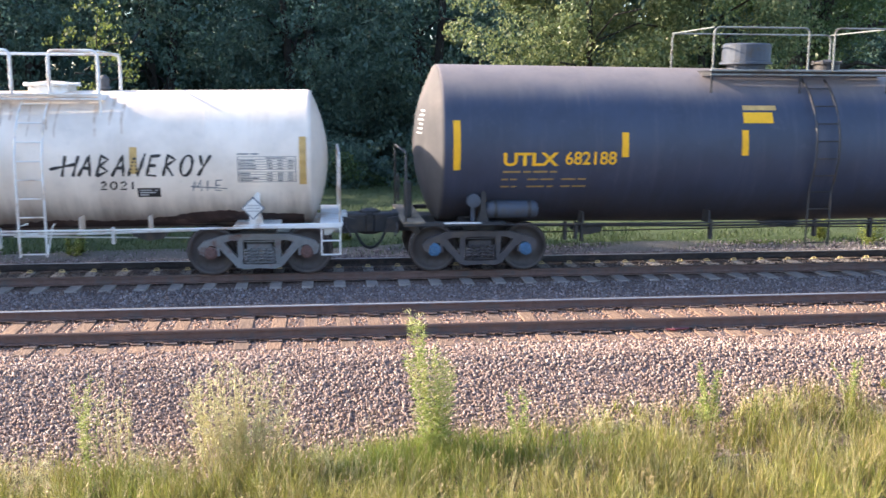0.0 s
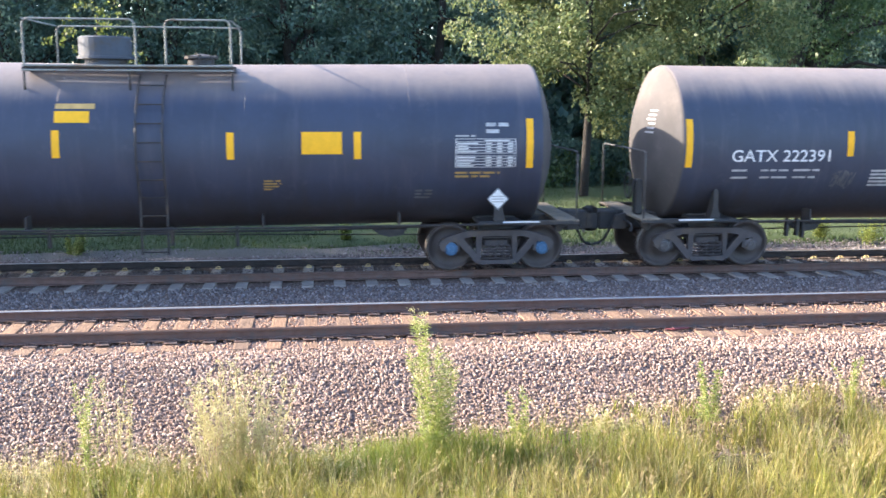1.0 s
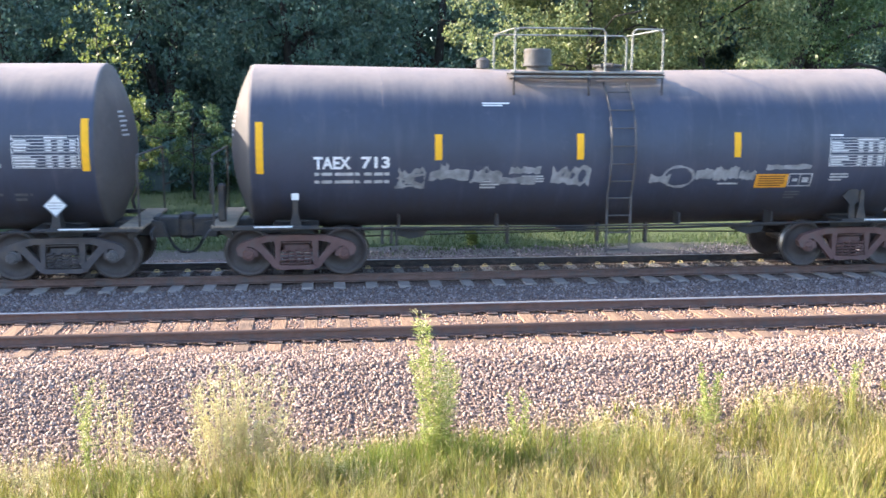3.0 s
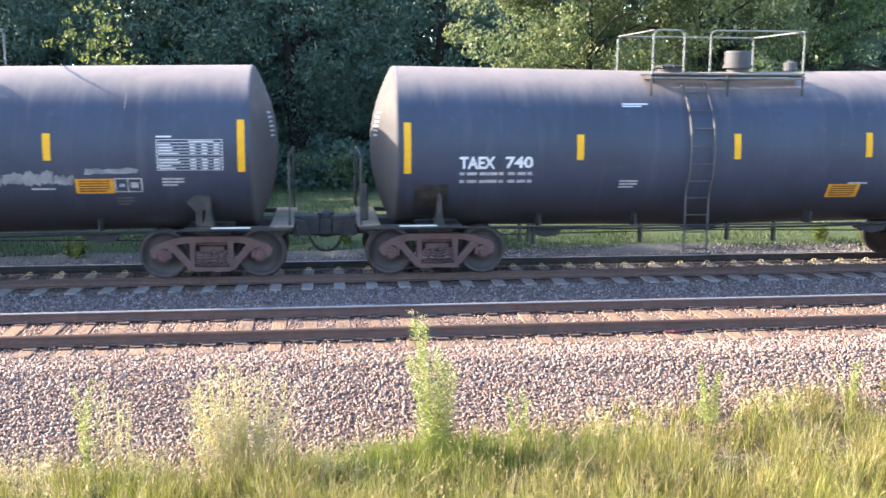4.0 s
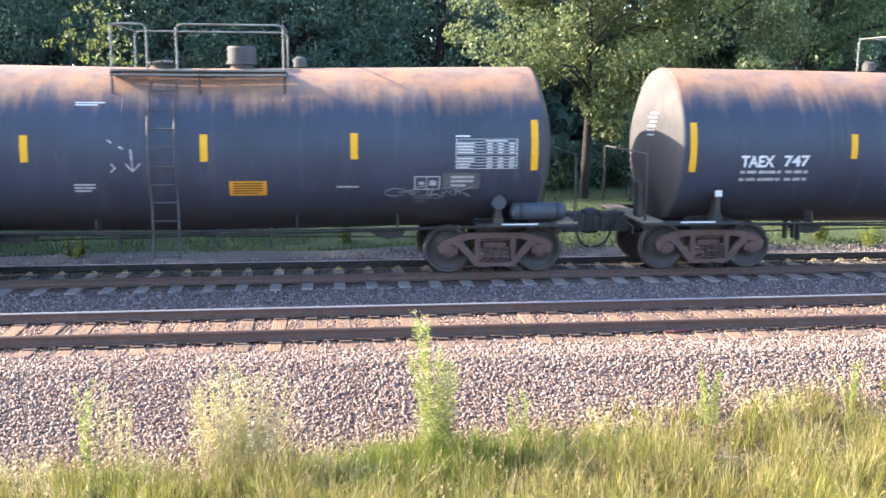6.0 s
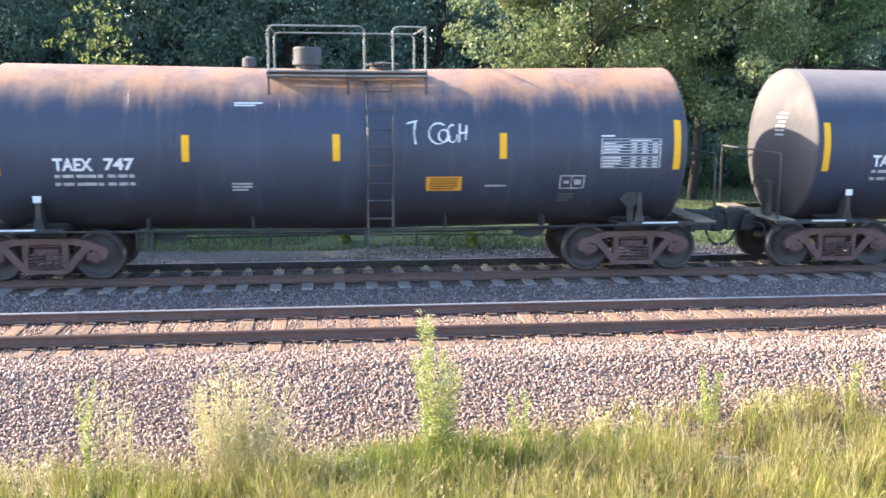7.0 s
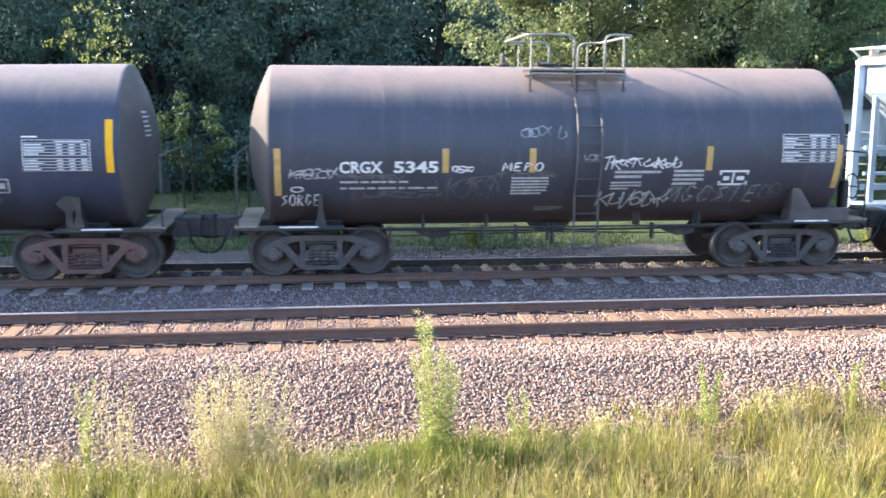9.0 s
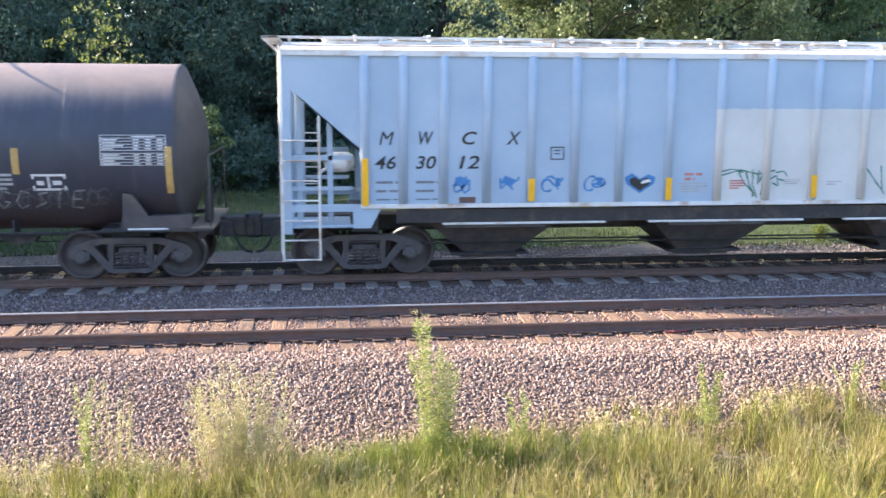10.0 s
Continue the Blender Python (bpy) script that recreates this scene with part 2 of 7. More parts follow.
def wood_tie():
    m, n, l, p = material("weathered_tie_wood", 0.85)
    tc = n.new("ShaderNodeTexCoord")
    info = n.new("ShaderNodeObjectInfo")
    mp = n.new("ShaderNodeMapping")
    mp.inputs["Scale"].default_value = (14, 1.2, 14)
    l.new(tc.outputs["Object"], mp.inputs["Vector"])
    l.new(info.outputs["Random"], mp.inputs["Location"])
    g = noisy(n, l, mp.outputs["Vector"], 3, 6, 0.7)
    a = ramp(n, l, g, [(0.3, (0.10, 0.05, 0.03)), (0.5, (0.23, 0.14, 0.085)), (0.75, (0.36, 0.24, 0.15))])
    b = ramp(n, l, g, [(0.3, (0.06, 0.04, 0.03)), (0.6, (0.19, 0.125, 0.085)), (0.8, (0.33, 0.24, 0.17))])
    l.new(mixed(n, l, info.outputs["Random"], a, b), p.inputs["Base Color"])
    bump(n, l, p, g, 0.6, 0.02)
    return m


def concrete_tie():
    m, n, l, p = material("concrete_tie", 0.85)
    v = coords(n, l)
    l.new(ramp(n, l, noisy(n, l, v, 4, 6, 0.7), [(0.3, (0.19, 0.17, 0.155)), (0.7, (0.32, 0.285, 0.26))]), p.inputs["Base Color"])
    bump(n, l, p, noisy(n, l, v, 40, 3), 0.3, 0.004)
    return m


def ballast_ground():
    """Packed stone, rust-tinted between the near rails."""
    m, n, l, p = material("packed_ballast", 0.9)
    v = coords(n, l)
    vo = n.new("ShaderNodeTexVoronoi")
    vo.inputs["Scale"].default_value = 17
    l.new(v, vo.inputs["Vector"])
    sep = n.new("ShaderNodeSeparateColor")
    l.new(vo.outputs["Color"], sep.inputs[0])
    c = ramp(n, l, sep.outputs[0], [(0.0, (0.09, 0.06, 0.05)), (0.35, (0.16, 0.11, 0.09)), (0.7, (0.24, 0.175, 0.145)), (1.0, (0.34, 0.27, 0.23))])
    c = mixed(n, l, spread(n, l, vo.outputs["Distance"], 0.25, 0.6), c, (0.09, 0.06, 0.05))
    l.new(c, p.inputs["Base Color"])
    bump(n, l, p, vo.outputs["Distance"], -0.9, 0.03)
    return m


def stones(name, stops):
    m, n, l, p = material(name, 0.85)
    g = n.new("ShaderNodeNewGeometry")
    v = coords(n, l)
    c = ramp(n, l, g.outputs["Random Per Island"], stops)
    c = mixed(n, l, maths(n, l, "MULTIPLY", noisy(n, l, v, 30, 4, 0.7), 0.5), c, (0.16, 0.12, 0.11))
    l.new(c, p.inputs["Base Color"])
    bump(n, l, p, noisy(n, l, v, 60, 3), 0.5, 0.006)
    return m


def leaves(name, stops, through=0.45, rough=0.5, patches=None, inner=(0.19, 0.235, 0.055)):
    """Leaf or blade: gloss on top of a body that also lets light through."""
    m, n, l, p = material(name, rough)
    g = n.new("ShaderNodeNewGeometry")
    c = ramp(n, l, g.outputs["Random Per Island"], stops)
    if patches:
        v = coords(n, l)
        c = mixed(n, l, maths(n, l, "MULTIPLY", spread(n, l, noisy(n, l, v, 1.1, 3), 0.42, 0.62), 0.45), c, patches)
    l.new(c, p.inputs["Base Color"])
    p.inputs["Specular IOR Level"].default_value = 0.4
    tr = n.new("ShaderNodeBsdfTranslucent")
    l.new(mixed(n, l, 0.5, c, inner), tr.inputs["Color"])
    mx = n.new("ShaderNodeMixShader")
    mx.inputs[0].default_value = through
    l.new(p.outputs[0], mx.inputs[1])
    l.new(tr.outputs[0], mx.inputs[2])
    l.new(mx.outputs[0], n["Material Output"].inputs["Surface"])
    return m


def soil(name, a, b, scale=3.0):
    m, n, l, p = material(name, 0.95)
    v = coords(n, l)
    l.new(ramp(n, l, noisy(n, l, v, scale, 8, 0.7), [(0.3, a), (0.7, b)]), p.inputs["Base Color"])
    bump(n, l, p, noisy(n, l, v, scale * 8, 6, 0.7), 0.8, 0.05)
    return m


tie_wood, tie_concrete, ballast_mat = wood_tie(), concrete_tie(), ballast_ground()
stone_pink = stones("pink_ballast_stone", [(0.0, (0.17, 0.10, 0.075)), (0.25, (0.34, 0.225, 0.165)), (0.6, (0.47, 0.325, 0.24)), (0.85, (0.56, 0.41, 0.31)), (1.0, (0.68, 0.56, 0.45))])
stone_rust = stones("rust_stained_ballast_stone", [(0.0, (0.18, 0.09, 0.05)), (0.4, (0.29, 0.155, 0.09)), (0.8, (0.38, 0.225, 0.145)), (1.0, (0.47, 0.34, 0.25))])
# Stone darkened in its colour for the deep shadow under the train.
stone_shaded = stones("shade_darkened_ballast_stone", [(0.0, (0.03, 0.027, 0.027)), (0.5, (0.065, 0.056, 0.055)), (0.9, (0.11, 0.097, 0.095)), (1.0, (0.2, 0.185, 0.18))])
stone_grey = stones("grey_ballast_stone", [(0.0, (0.06, 0.055, 0.058)), (0.5, (0.14, 0.125, 0.13)), (0.9, (0.22, 0.20, 0.205)), (1.0, (0.36, 0.34, 0.34))])
grass_mat = leaves("meadow_grass_blade", [(0.0, (0.05, 0.065, 0.01)), (0.35, (0.19, 0.215, 0.03)), (0.75, (0.38, 0.36, 0.07)), (1.0, (0.54, 0.46, 0.15))], 0.34, 0.5, (0.25, 0.20, 0.055))
dry_mat = leaves("dry_grass_blade", [(0.0, (0.12, 0.08, 0.03)), (0.4, (0.28, 0.21, 0.075)), (0.8, (0.48, 0.39, 0.15)), (1.0, (0.66, 0.57, 0.30))], 0.3, 0.55)
fresh_mat = leaves("fresh_green_grass_blade", [(0.0, (0.10, 0.15, 0.022)), (0.6, (0.20, 0.26, 0.036)), (1.0, (0.34, 0.34, 0.07))], 0.35)
panicle_mat = leaves("brown_grass_panicle", [(0.0, (0.26, 0.17, 0.08)), (0.6, (0.42, 0.30, 0.14)), (1.0, (0.58, 0.45, 0.24))], 0.3)
straw_mat = leaves("straw_seed_head", [(0.0, (0.48, 0.42, 0.18)), (0.6, (0.69, 0.61, 0.31)), (1.0, (0.82, 0.75, 0.46))], 0.38)
weed_mat = leaves("weed_leaf", [(0.0, (0.20, 0.27, 0.05)), (0.6, (0.34, 0.39, 0.10)), (1.0, (0.48, 0.48, 0.18))], 0.4)
lawn_mat = leaves("lawn_blade", [(0.0, (0.035, 0.065, 0.018)), (0.7, (0.06, 0.10, 0.027)), (1.0, (0.10, 0.125, 0.045))], 0.25, 0.6, (0.075, 0.085, 0.035), (0.08, 0.13, 0.04))
# Yellower variant of the pale leaf, with sunlight put into its colour.
leaf_gold = leaves("sunlit_yellow_green_leaf", [(0.0, (0.08, 0.12, 0.035)), (0.5, (0.15, 0.19, 0.055)), (1.0, (0.27, 0.29, 0.10))], 0.42, 0.5)
# Lifted towards blue-green: the wood's haze is put into the leaf colour.
leaf_hazy = leaves("hazy_blue_green_leaf", [(0.0, (0.065, 0.125, 0.11)), (0.6, (0.11, 0.18, 0.15)), (1.0, (0.16, 0.225, 0.16))], 0.42, 0.55, None, (0.12, 0.21, 0.12))
leaf_mid = leaves("green_leaf", [(0.0, (0.045, 0.09, 0.04)), (0.6, (0.085, 0.145, 0.06)), (1.0, (0.155, 0.20, 0.085))], 0.45, 0.4, None, (0.15, 0.22, 0.08))
leaf_light = leaves("pale_green_leaf", [(0.0, (0.075, 0.12, 0.06)), (0.5, (0.18, 0.225, 0.105)), (1.0, (0.36, 0.37, 0.18))], 0.52, 0.45, None, (0.18, 0.23, 0.09))
bark = soil("tree_bark", (0.02, 0.017, 0.015), (0.06, 0.05, 0.043), 9)
earth = soil("dry_grassy_earth", (0.045, 0.038, 0.016), (0.11, 0.09, 0.038), 4)
turf = soil("turf", (0.03, 0.05, 0.015), (0.06, 0.085, 0.025), 2)
gravel = soil("grey_gravel", (0.07, 0.065, 0.055), (0.16, 0.15, 0.135), 25)


# ---- ground ----
PROFILE = [(-900, 3.0), (-60, 2.2), (-16, 2.0), (-13.6, 1.75), (-11.5, 0.6), (-8.0, -0.75), (-5.5, -0.97), (-3.3, -1.0), (-2.8, -0.97), (-1.05, -0.245),
           (-0.55, -0.19), (7.0, -0.19), (7.4, -0.25), (8.3, -0.42), (9.4, -0.44), (10.4, -0.40), (15.0, -0.36), (24.0, -0.30), (60.0, 0.2), (400.0, 3.0), (3000.0, 8.0)]
PY, PZ = np.array([p[0] for p in PROFILE]), np.array([p[1] for p in PROFILE])


def ground_z(y):
    return np.interp(y, PY, PZ)


def fast_mesh(name, verts, faces):
    """A mesh from arrays of vertices and of equal-sided faces."""
    me = bpy.data.meshes.new(name)
    k = faces.shape[1]
    me.vertices.add(len(verts))
    me.vertices.foreach_set("co", np.ascontiguousarray(verts, dtype=np.float32).ravel())
    me.loops.add(faces.size)
    me.loops.foreach_set("vertex_index", np.ascontiguousarray(faces, dtype=np.int32).ravel())
    me.polygons.add(len(faces))
    me.polygons.foreach_set("loop_start", np.arange(0, faces.size, k, dtype=np.int32))
    me.update(calc_edges=True)
    me.validate()
    return me


def build_ground():
    xs = np.concatenate([np.array([-3000, -600, -150, -60]), np.linspace(-40, 60, 51), np.array([90, 200, 700, 3000])])
    ys = np.unique(np.concatenate([PY, np.linspace(-14, -0.6, 28), np.linspace(8, 24, 9), np.array([9.8, 120.0, 1000.0])]))
    rng = np.random.default_rng(3)
    X, Y = np.meshgrid(xs, ys)
    rough = np.where((Y < -2.9) & (Y > -13) | (Y > 9), 0.05, 0.0) * rng.standard_normal(X.shape)
    V = np.stack([X, Y, ground_z(Y) + rough], -1).reshape(-1, 3)
    nx, ny = len(xs), len(ys)
    F = np.array([(j * nx + i, j * nx + i + 1, (j + 1) * nx + i + 1, (j + 1) * nx + i) for j in range(ny - 1) for i in range(nx - 1)])
    me = fast_mesh("ground", V, F)
    for m in (earth, ballast_mat, gravel, turf):
        me.materials.append(m)
    mid = (ys[:-1] + ys[1:]) / 2
    slot = np.where(mid < -2.85, 0, np.where(mid < 7.4, 1, np.where(mid < 9.8, 2, 3)))
    me.polygons.foreach_set("material_index", np.repeat(slot, nx - 1).astype(np.int32))
    tagged(new("ground", me), "ballast bed, gravel strip and grassy earth beside the rails", "ground", kind="structure")


build_ground()


# ---- tracks ----
RAIL = [(-0.070, -0.150), (0.070, -0.150), (0.070, -0.138), (0.011, -0.124), (0.010, -0.046), (0.035, -0.035), (0.036, -0.012), (0.026, 0.0), (-0.026, 0.0),
        (-0.036, -0.012), (-0.035, -0.035), (-0.010, -0.046), (-0.011, -0.124), (-0.070, -0.138)]


def rail(track, y, head, side):
    bm = bmesh.new()
    a = [bm.verts.new((-400, y + u, w)) for u, w in RAIL]
    b = [bm.verts.new((500, y + u, w)) for u, w in RAIL]
    for i in range(len(RAIL)):
        f = bm.faces.new((a[i], a[(i + 1) % len(RAIL)], b[(i + 1) % len(RAIL)], b[i]))
        f.material_index = 1 if i in (7, 6, 8) else 0
    bm.faces.new(a[::-1]), bm.faces.new(b)
    bmesh.ops.recalc_face_normals(bm, faces=bm.faces)
    ob = part("rail", bm, side, track)
    ob.data.materials.append(head)
    return ob


def track(y, name, label, tie_mesh, step, tie_z, jitter, heads, fittings, seed, sides):
    rng = random.Random(seed)
    tr = thing(name, label, "railway track", kind="structure")
    rail(tr, y, heads[0], sides[0]), rail(tr, y + GAUGE, heads[1], sides[1])
    places = []
    n = int(100 / step)
    for i in range(n):
        x = -40 + i * step + rng.uniform(-jitter, jitter)
        places.append(x)
        ob = new("tie", tie_mesh)
        ob.parent = tr
        ob.matrix_basis = pose(x, y + GAUGE / 2 + rng.uniform(-jitter, jitter) * 0.9, tie_z + rng.uniform(-jitter, 0) * 0.5, 0, 0, rng.uniform(-1, 1) * jitter * 40)
        if -14 < x < 26:
            for yy, s in ((y, 1), (y + GAUGE, -1)):
                for nm, me, dy, dz, turn in fittings:
                    f = new(nm, me)
                    f.parent = tr
                    f.matrix_basis = pose(x, yy + s * dy, tie_z + dz, 0, 0, turn if s > 0 else 0) @ Matrix.Scale(0.82 if nm == "rail_clip" else 1.0, 4)
    return tr, np.array(places)


def tie_meshes():
    bm = new_box(-0.115, 0.115, -1.30, 1.30, -0.18, 0, 0.012)
    wood = bpy.data.meshes.new("wood_tie")
    bm.to_mesh(wood), bm.free()
    wood.materials.append(tie_wood)
    bm = prism(bmesh.new(), [(-0.14, -0.2), (0.14, -0.2), (0.105, 0), (-0.105, 0)], -1.30, 1.30)
    conc = bpy.data.meshes.new("concrete_tie")
    bm.to_mesh(conc), bm.free()
    conc.materials.append(tie_concrete)
    bm = new_box(-0.098, 0.098, -0.18, 0.18, 0, 0.016, 0.004)
    for sx, sy in ((-0.06, -0.1), (0.06, -0.1), (-0.06, 0.1), (0.06, 0.1)):
        box(bm, sx - 0.012, sx + 0.012, sy - 0.018, sy + 0.012, 0.01, 0.045)
    plate = bpy.data.meshes.new("tie_plate")
    bm.to_mesh(plate), bm.free()
    plate.materials.append(rail_side)
    bm = new_box(-0.075, 0.075, -0.05, 0.05, 0.0, 0.02, 0.006)
    clip = bpy.data.meshes.new("insulator")
    tube(bm, bend([(-0.05, -0.03, 0.03), (-0.045, 0.03, 0.05), (0.0, 0.035, 0.055), (0.045, 0.03, 0.05), (0.05, -0.03, 0.03)], 0.03), 0.011, 5)
    bm.to_mesh(clip), bm.free()
    clip.materials.append(clip_yellow)
    return wood, conc, plate, clip


# Yellow clip colour, lightened to hold the sun that falls under the cars.
clip_yellow = plain("sun_paled_yellow_clip", (0.74, 0.58, 0.28), 0.5, 0.0, 0.3, 9)
WOOD, CONC, PLATE, CLIP = tie_meshes()
_, near_ties = track(NEAR, "near_track", "rusty rails on weathered wooden ties in ballast", WOOD, 0.497, -0.167, 0.045, (rail_dull, rail_top), [("tie_plate", PLATE, 0, 0.0, 0)], 4, (rail_side, rail_side))
# Near rail's dull brown head puts the train's shade into its colour.
_, far_ties = track(FAR, "far_track", "polished rails on grey concrete ties with yellow clips", CONC, 0.61, -0.154, 0.012, (rail_dull, rail_top),
                    [("rail_clip", CLIP, 0.165, 0.0, 180)], 5, (rail_side, rail_shaded))

CHIP = np.array([(-1, -1, -1), (1, -1, -1), (1, 1, -1), (-1, 1, -1), (-0.8, -0.9, 1), (0.9, -0.7, 1), (0.7, 0.8, 1), (-0.9, 0.7, 1)]) * 0.62
CHIP_F = np.array([(0, 2, 1), (0, 3, 2), (4, 5, 6), (4, 6, 7), (0, 1, 5), (0, 5, 4), (1, 2, 6), (1, 6, 5), (2, 3, 7), (2, 7, 6), (3, 0, 4), (3, 4, 7)])


def turns(rng, n):
    """n random rotations as matrices."""
    q = rng.standard_normal((n, 4))
    q /= np.linalg.norm(q, axis=1, keepdims=True)
    w, x, y, z = q.T
    return np.stack([1 - 2 * (y * y + z * z), 2 * (x * y - z * w), 2 * (x * z + y * w), 2 * (x * y + z * w), 1 - 2 * (x * x + z * z), 2 * (y * z - x * w),
                     2 * (x * z - y * w), 2 * (y * z + x * w), 1 - 2 * (x * x + y * y)], -1).reshape(n, 3, 3)


def scatter_stones(name, mat, x0, x1, y0, y1, density, size, seed, label, ties=None, tie_y=None, lift=0.0):
    rng = np.random.default_rng(seed)
    n = int((x1 - x0) * (y1 - y0) * density)
    x, y = rng.uniform(x0, x1, n), rng.uniform(y0, y1, n)
    if ties is not None:
        d = np.abs(x[:, None] - ties[None, :]).min(1)
        on = (d < 0.135) & (y > tie_y[0]) & (y < tie_y[1]) & (rng.random(n) > 0.2)
        x, y = x[~on], y[~on]
        n = len(x)
    s = size * rng.uniform(0.6, 1.35, n)
    V = CHIP[None] * (1 + 0.26 * rng.standard_normal((n, 8, 3))) * rng.uniform(0.55, 1.3, (n, 1, 3))
    V = np.einsum("nij,nkj->nki", turns(rng, n), V) * s[:, None, None] * 0.5
    z = ground_z(y) + s * 0.18 + lift
    V += np.stack([x, y, z], -1)[:, None, :]
    F = (CHIP_F[None] + 8 * np.arange(n)[:, None, None]).reshape(-1, 3)
    ob = mesh_part(name, fast_mesh(name, V.reshape(-1, 3), F), mat)
    return tagged(ob, label, "ballast", kind="stuff")


def build_stones():
    scatter_stones("shoulder_ballast", stone_pink, -5.4, 11.4, -3.4, -0.5, 1050, 0.037, 1, "sunlit pink and grey crushed stone on the track shoulder", near_ties, (-0.62, 2.1))
    scatter_stones("crib_ballast", stone_rust, -8, 15, -0.75, 2.1, 330, 0.048, 2, "rust-stained crushed stone between wooden ties", near_ties, (-0.62, 2.1), -0.012)
    scatter_stones("ballast_between_tracks", stone_grey, -9, 17, 2.05, 3.85, 330, 0.048, 3, "grey crushed stone between the two tracks", far_ties, (3.7, 6.5))
    scatter_stones("far_crib_ballast", stone_shaded, -9, 18, FAR + 0.24, FAR + GAUGE - 0.24, 420, 0.052, 4, "crushed stone between the far rails, coloured dark for deep shade", lift=0.004)
    scatter_stones("far_shoulder_ballast", stone_grey, -10, 20, FAR + GAUGE + 0.2, 7.4, 170, 0.055, 6, "grey crushed stone outside the far rail", far_ties, (3.7, 6.5), -0.01)
    scatter_stones("gravel_strip", stone_grey, -12, 26, 7.3, 9.9, 80, 0.055, 5, "loose grey gravel behind the far track")


build_stones()


# ---- train ----
def tank_surface(R, zc, sag, Lc, lift=0.006):
    """Maps a place along the car and a height to the near face of its tank."""
    def at(x, z):
        c = zc - sag * (1 - min(abs(x) / Lc, 1))
        dz = max(-0.98 * R, min(0.98 * R, z - c))
        return (x, -math.sqrt(R * R - dz * dz) - lift, z)
    return at


def patch(at, x0, x1, z0, z1, bm=None, skew=0.0, nz=8):
    """A decal that follows the surface."""
    bm = bm or bmesh.new()
    nx = max(1, int((x1 - x0) / 0.8))
    g = [[bm.verts.new(at(x0 + (x1 - x0) * i / nx + skew * j / nz, z0 + (z1 - z0) * j / nz)) for i in range(nx + 1)] for j in range(nz + 1)]
    for j in range(nz):
        for i in range(nx):
            bm.faces.new((g[j][i], g[j][i + 1], g[j + 1][i + 1], g[j + 1][i]))
    return bm


def lettering(text, at, x0, x1, z0, z1, mat, parent, bold=0.0, shear=0.0, name="lettering", label=""):
    """Raised paint letters that fill the given stretch of a surface."""
    cu = bpy.data.curves.new("text", "FONT")
    cu.body, cu.offset, cu.shear, cu.resolution_u = text, bold, shear, 3
    ob = new("text", cu)
    me = bpy.data.meshes.new_from_object(ob)
    bpy.data.objects.remove(ob)
    bpy.data.curves.remove(cu)
    co = np.empty(len(me.vertices) * 3, dtype=np.float32)
    me.vertices.foreach_get("co", co)
    co = co.reshape(-1, 3)
    lo, hi = co.min(0), co.max(0)
    for v in me.vertices:
        v.co = at(x0 + (v.co.x - lo[0]) / (hi[0] - lo[0]) * (x1 - x0), z0 + (v.co.y - lo[1]) / (hi[1] - lo[1]) * (z1 - z0))
    return mesh_part(name, me, mat, parent, label)


def word_bars(at, x0, x1, z0, z1, rows, mat, parent, seed=0, fill=0.75, name="small_lettering", words=True, label=""):
    """Rows of writing too small to read, as bars."""
    rng = random.Random(seed * 7 + rows)
    bm = bmesh.new()
    pitch = (z1 - z0) / rows
    for r in range(rows):
        zb = z1 - (r + 1) * pitch + pitch * 0.22
        zt = zb + pitch * 0.56
        x = x0
        end = x0 + (x1 - x0) * (1.0 if r < rows - 1 or rows == 1 else rng.uniform(0.55, 0.9)) * (fill + (1 - fill) * rng.random())
        while x < end - 0.02:
            w = min(rng.uniform(0.12, 0.34), end - x) if words else end - x
            patch(at, x, x + w, zb, zt, bm, nz=1)
            x += w + 0.045
    return tagged(part(name, bm, mat, parent, label), kind="stuff")


def data_table(at, x0, x1, z0, z1, mat, parent, seed=0):
    """The stencilled grid of tank data: thin rules, words down the first column, figures in three more."""
    bm = bmesh.new()
    rng = random.Random(seed)
    rows = 10
    h, w = (z1 - z0) / rows, x1 - x0
    for r in range(rows + 1):
        patch(at, x0, x1, z1 - r * h - 0.004, z1 - r * h + 0.004, bm, nz=1)
    for a in (0.0, 0.988):
        patch(at, x0 + a * w, x0 + a * w + 0.012, z0 + 0.008, z1 - 0.008, bm, nz=3)
    for r in range(rows):
        zb = z1 - (r + 1) * h + 0.3 * h
        if r in (0, 5):
            cols = [(0.48, 0.8 + 0.1 * rng.random())] if r == 0 else []
        else:
            cols = [(0.03, rng.uniform(0.2, 0.38))] + [(a, a + 0.09) for a in (0.5, 0.68, 0.86)]
        for a, b in cols:
            patch(at, x0 + a * w, x0 + b * w, zb, zb + h * 0.36, bm, nz=1)
    return tagged(part("data_table", bm, mat, parent), kind="stuff")


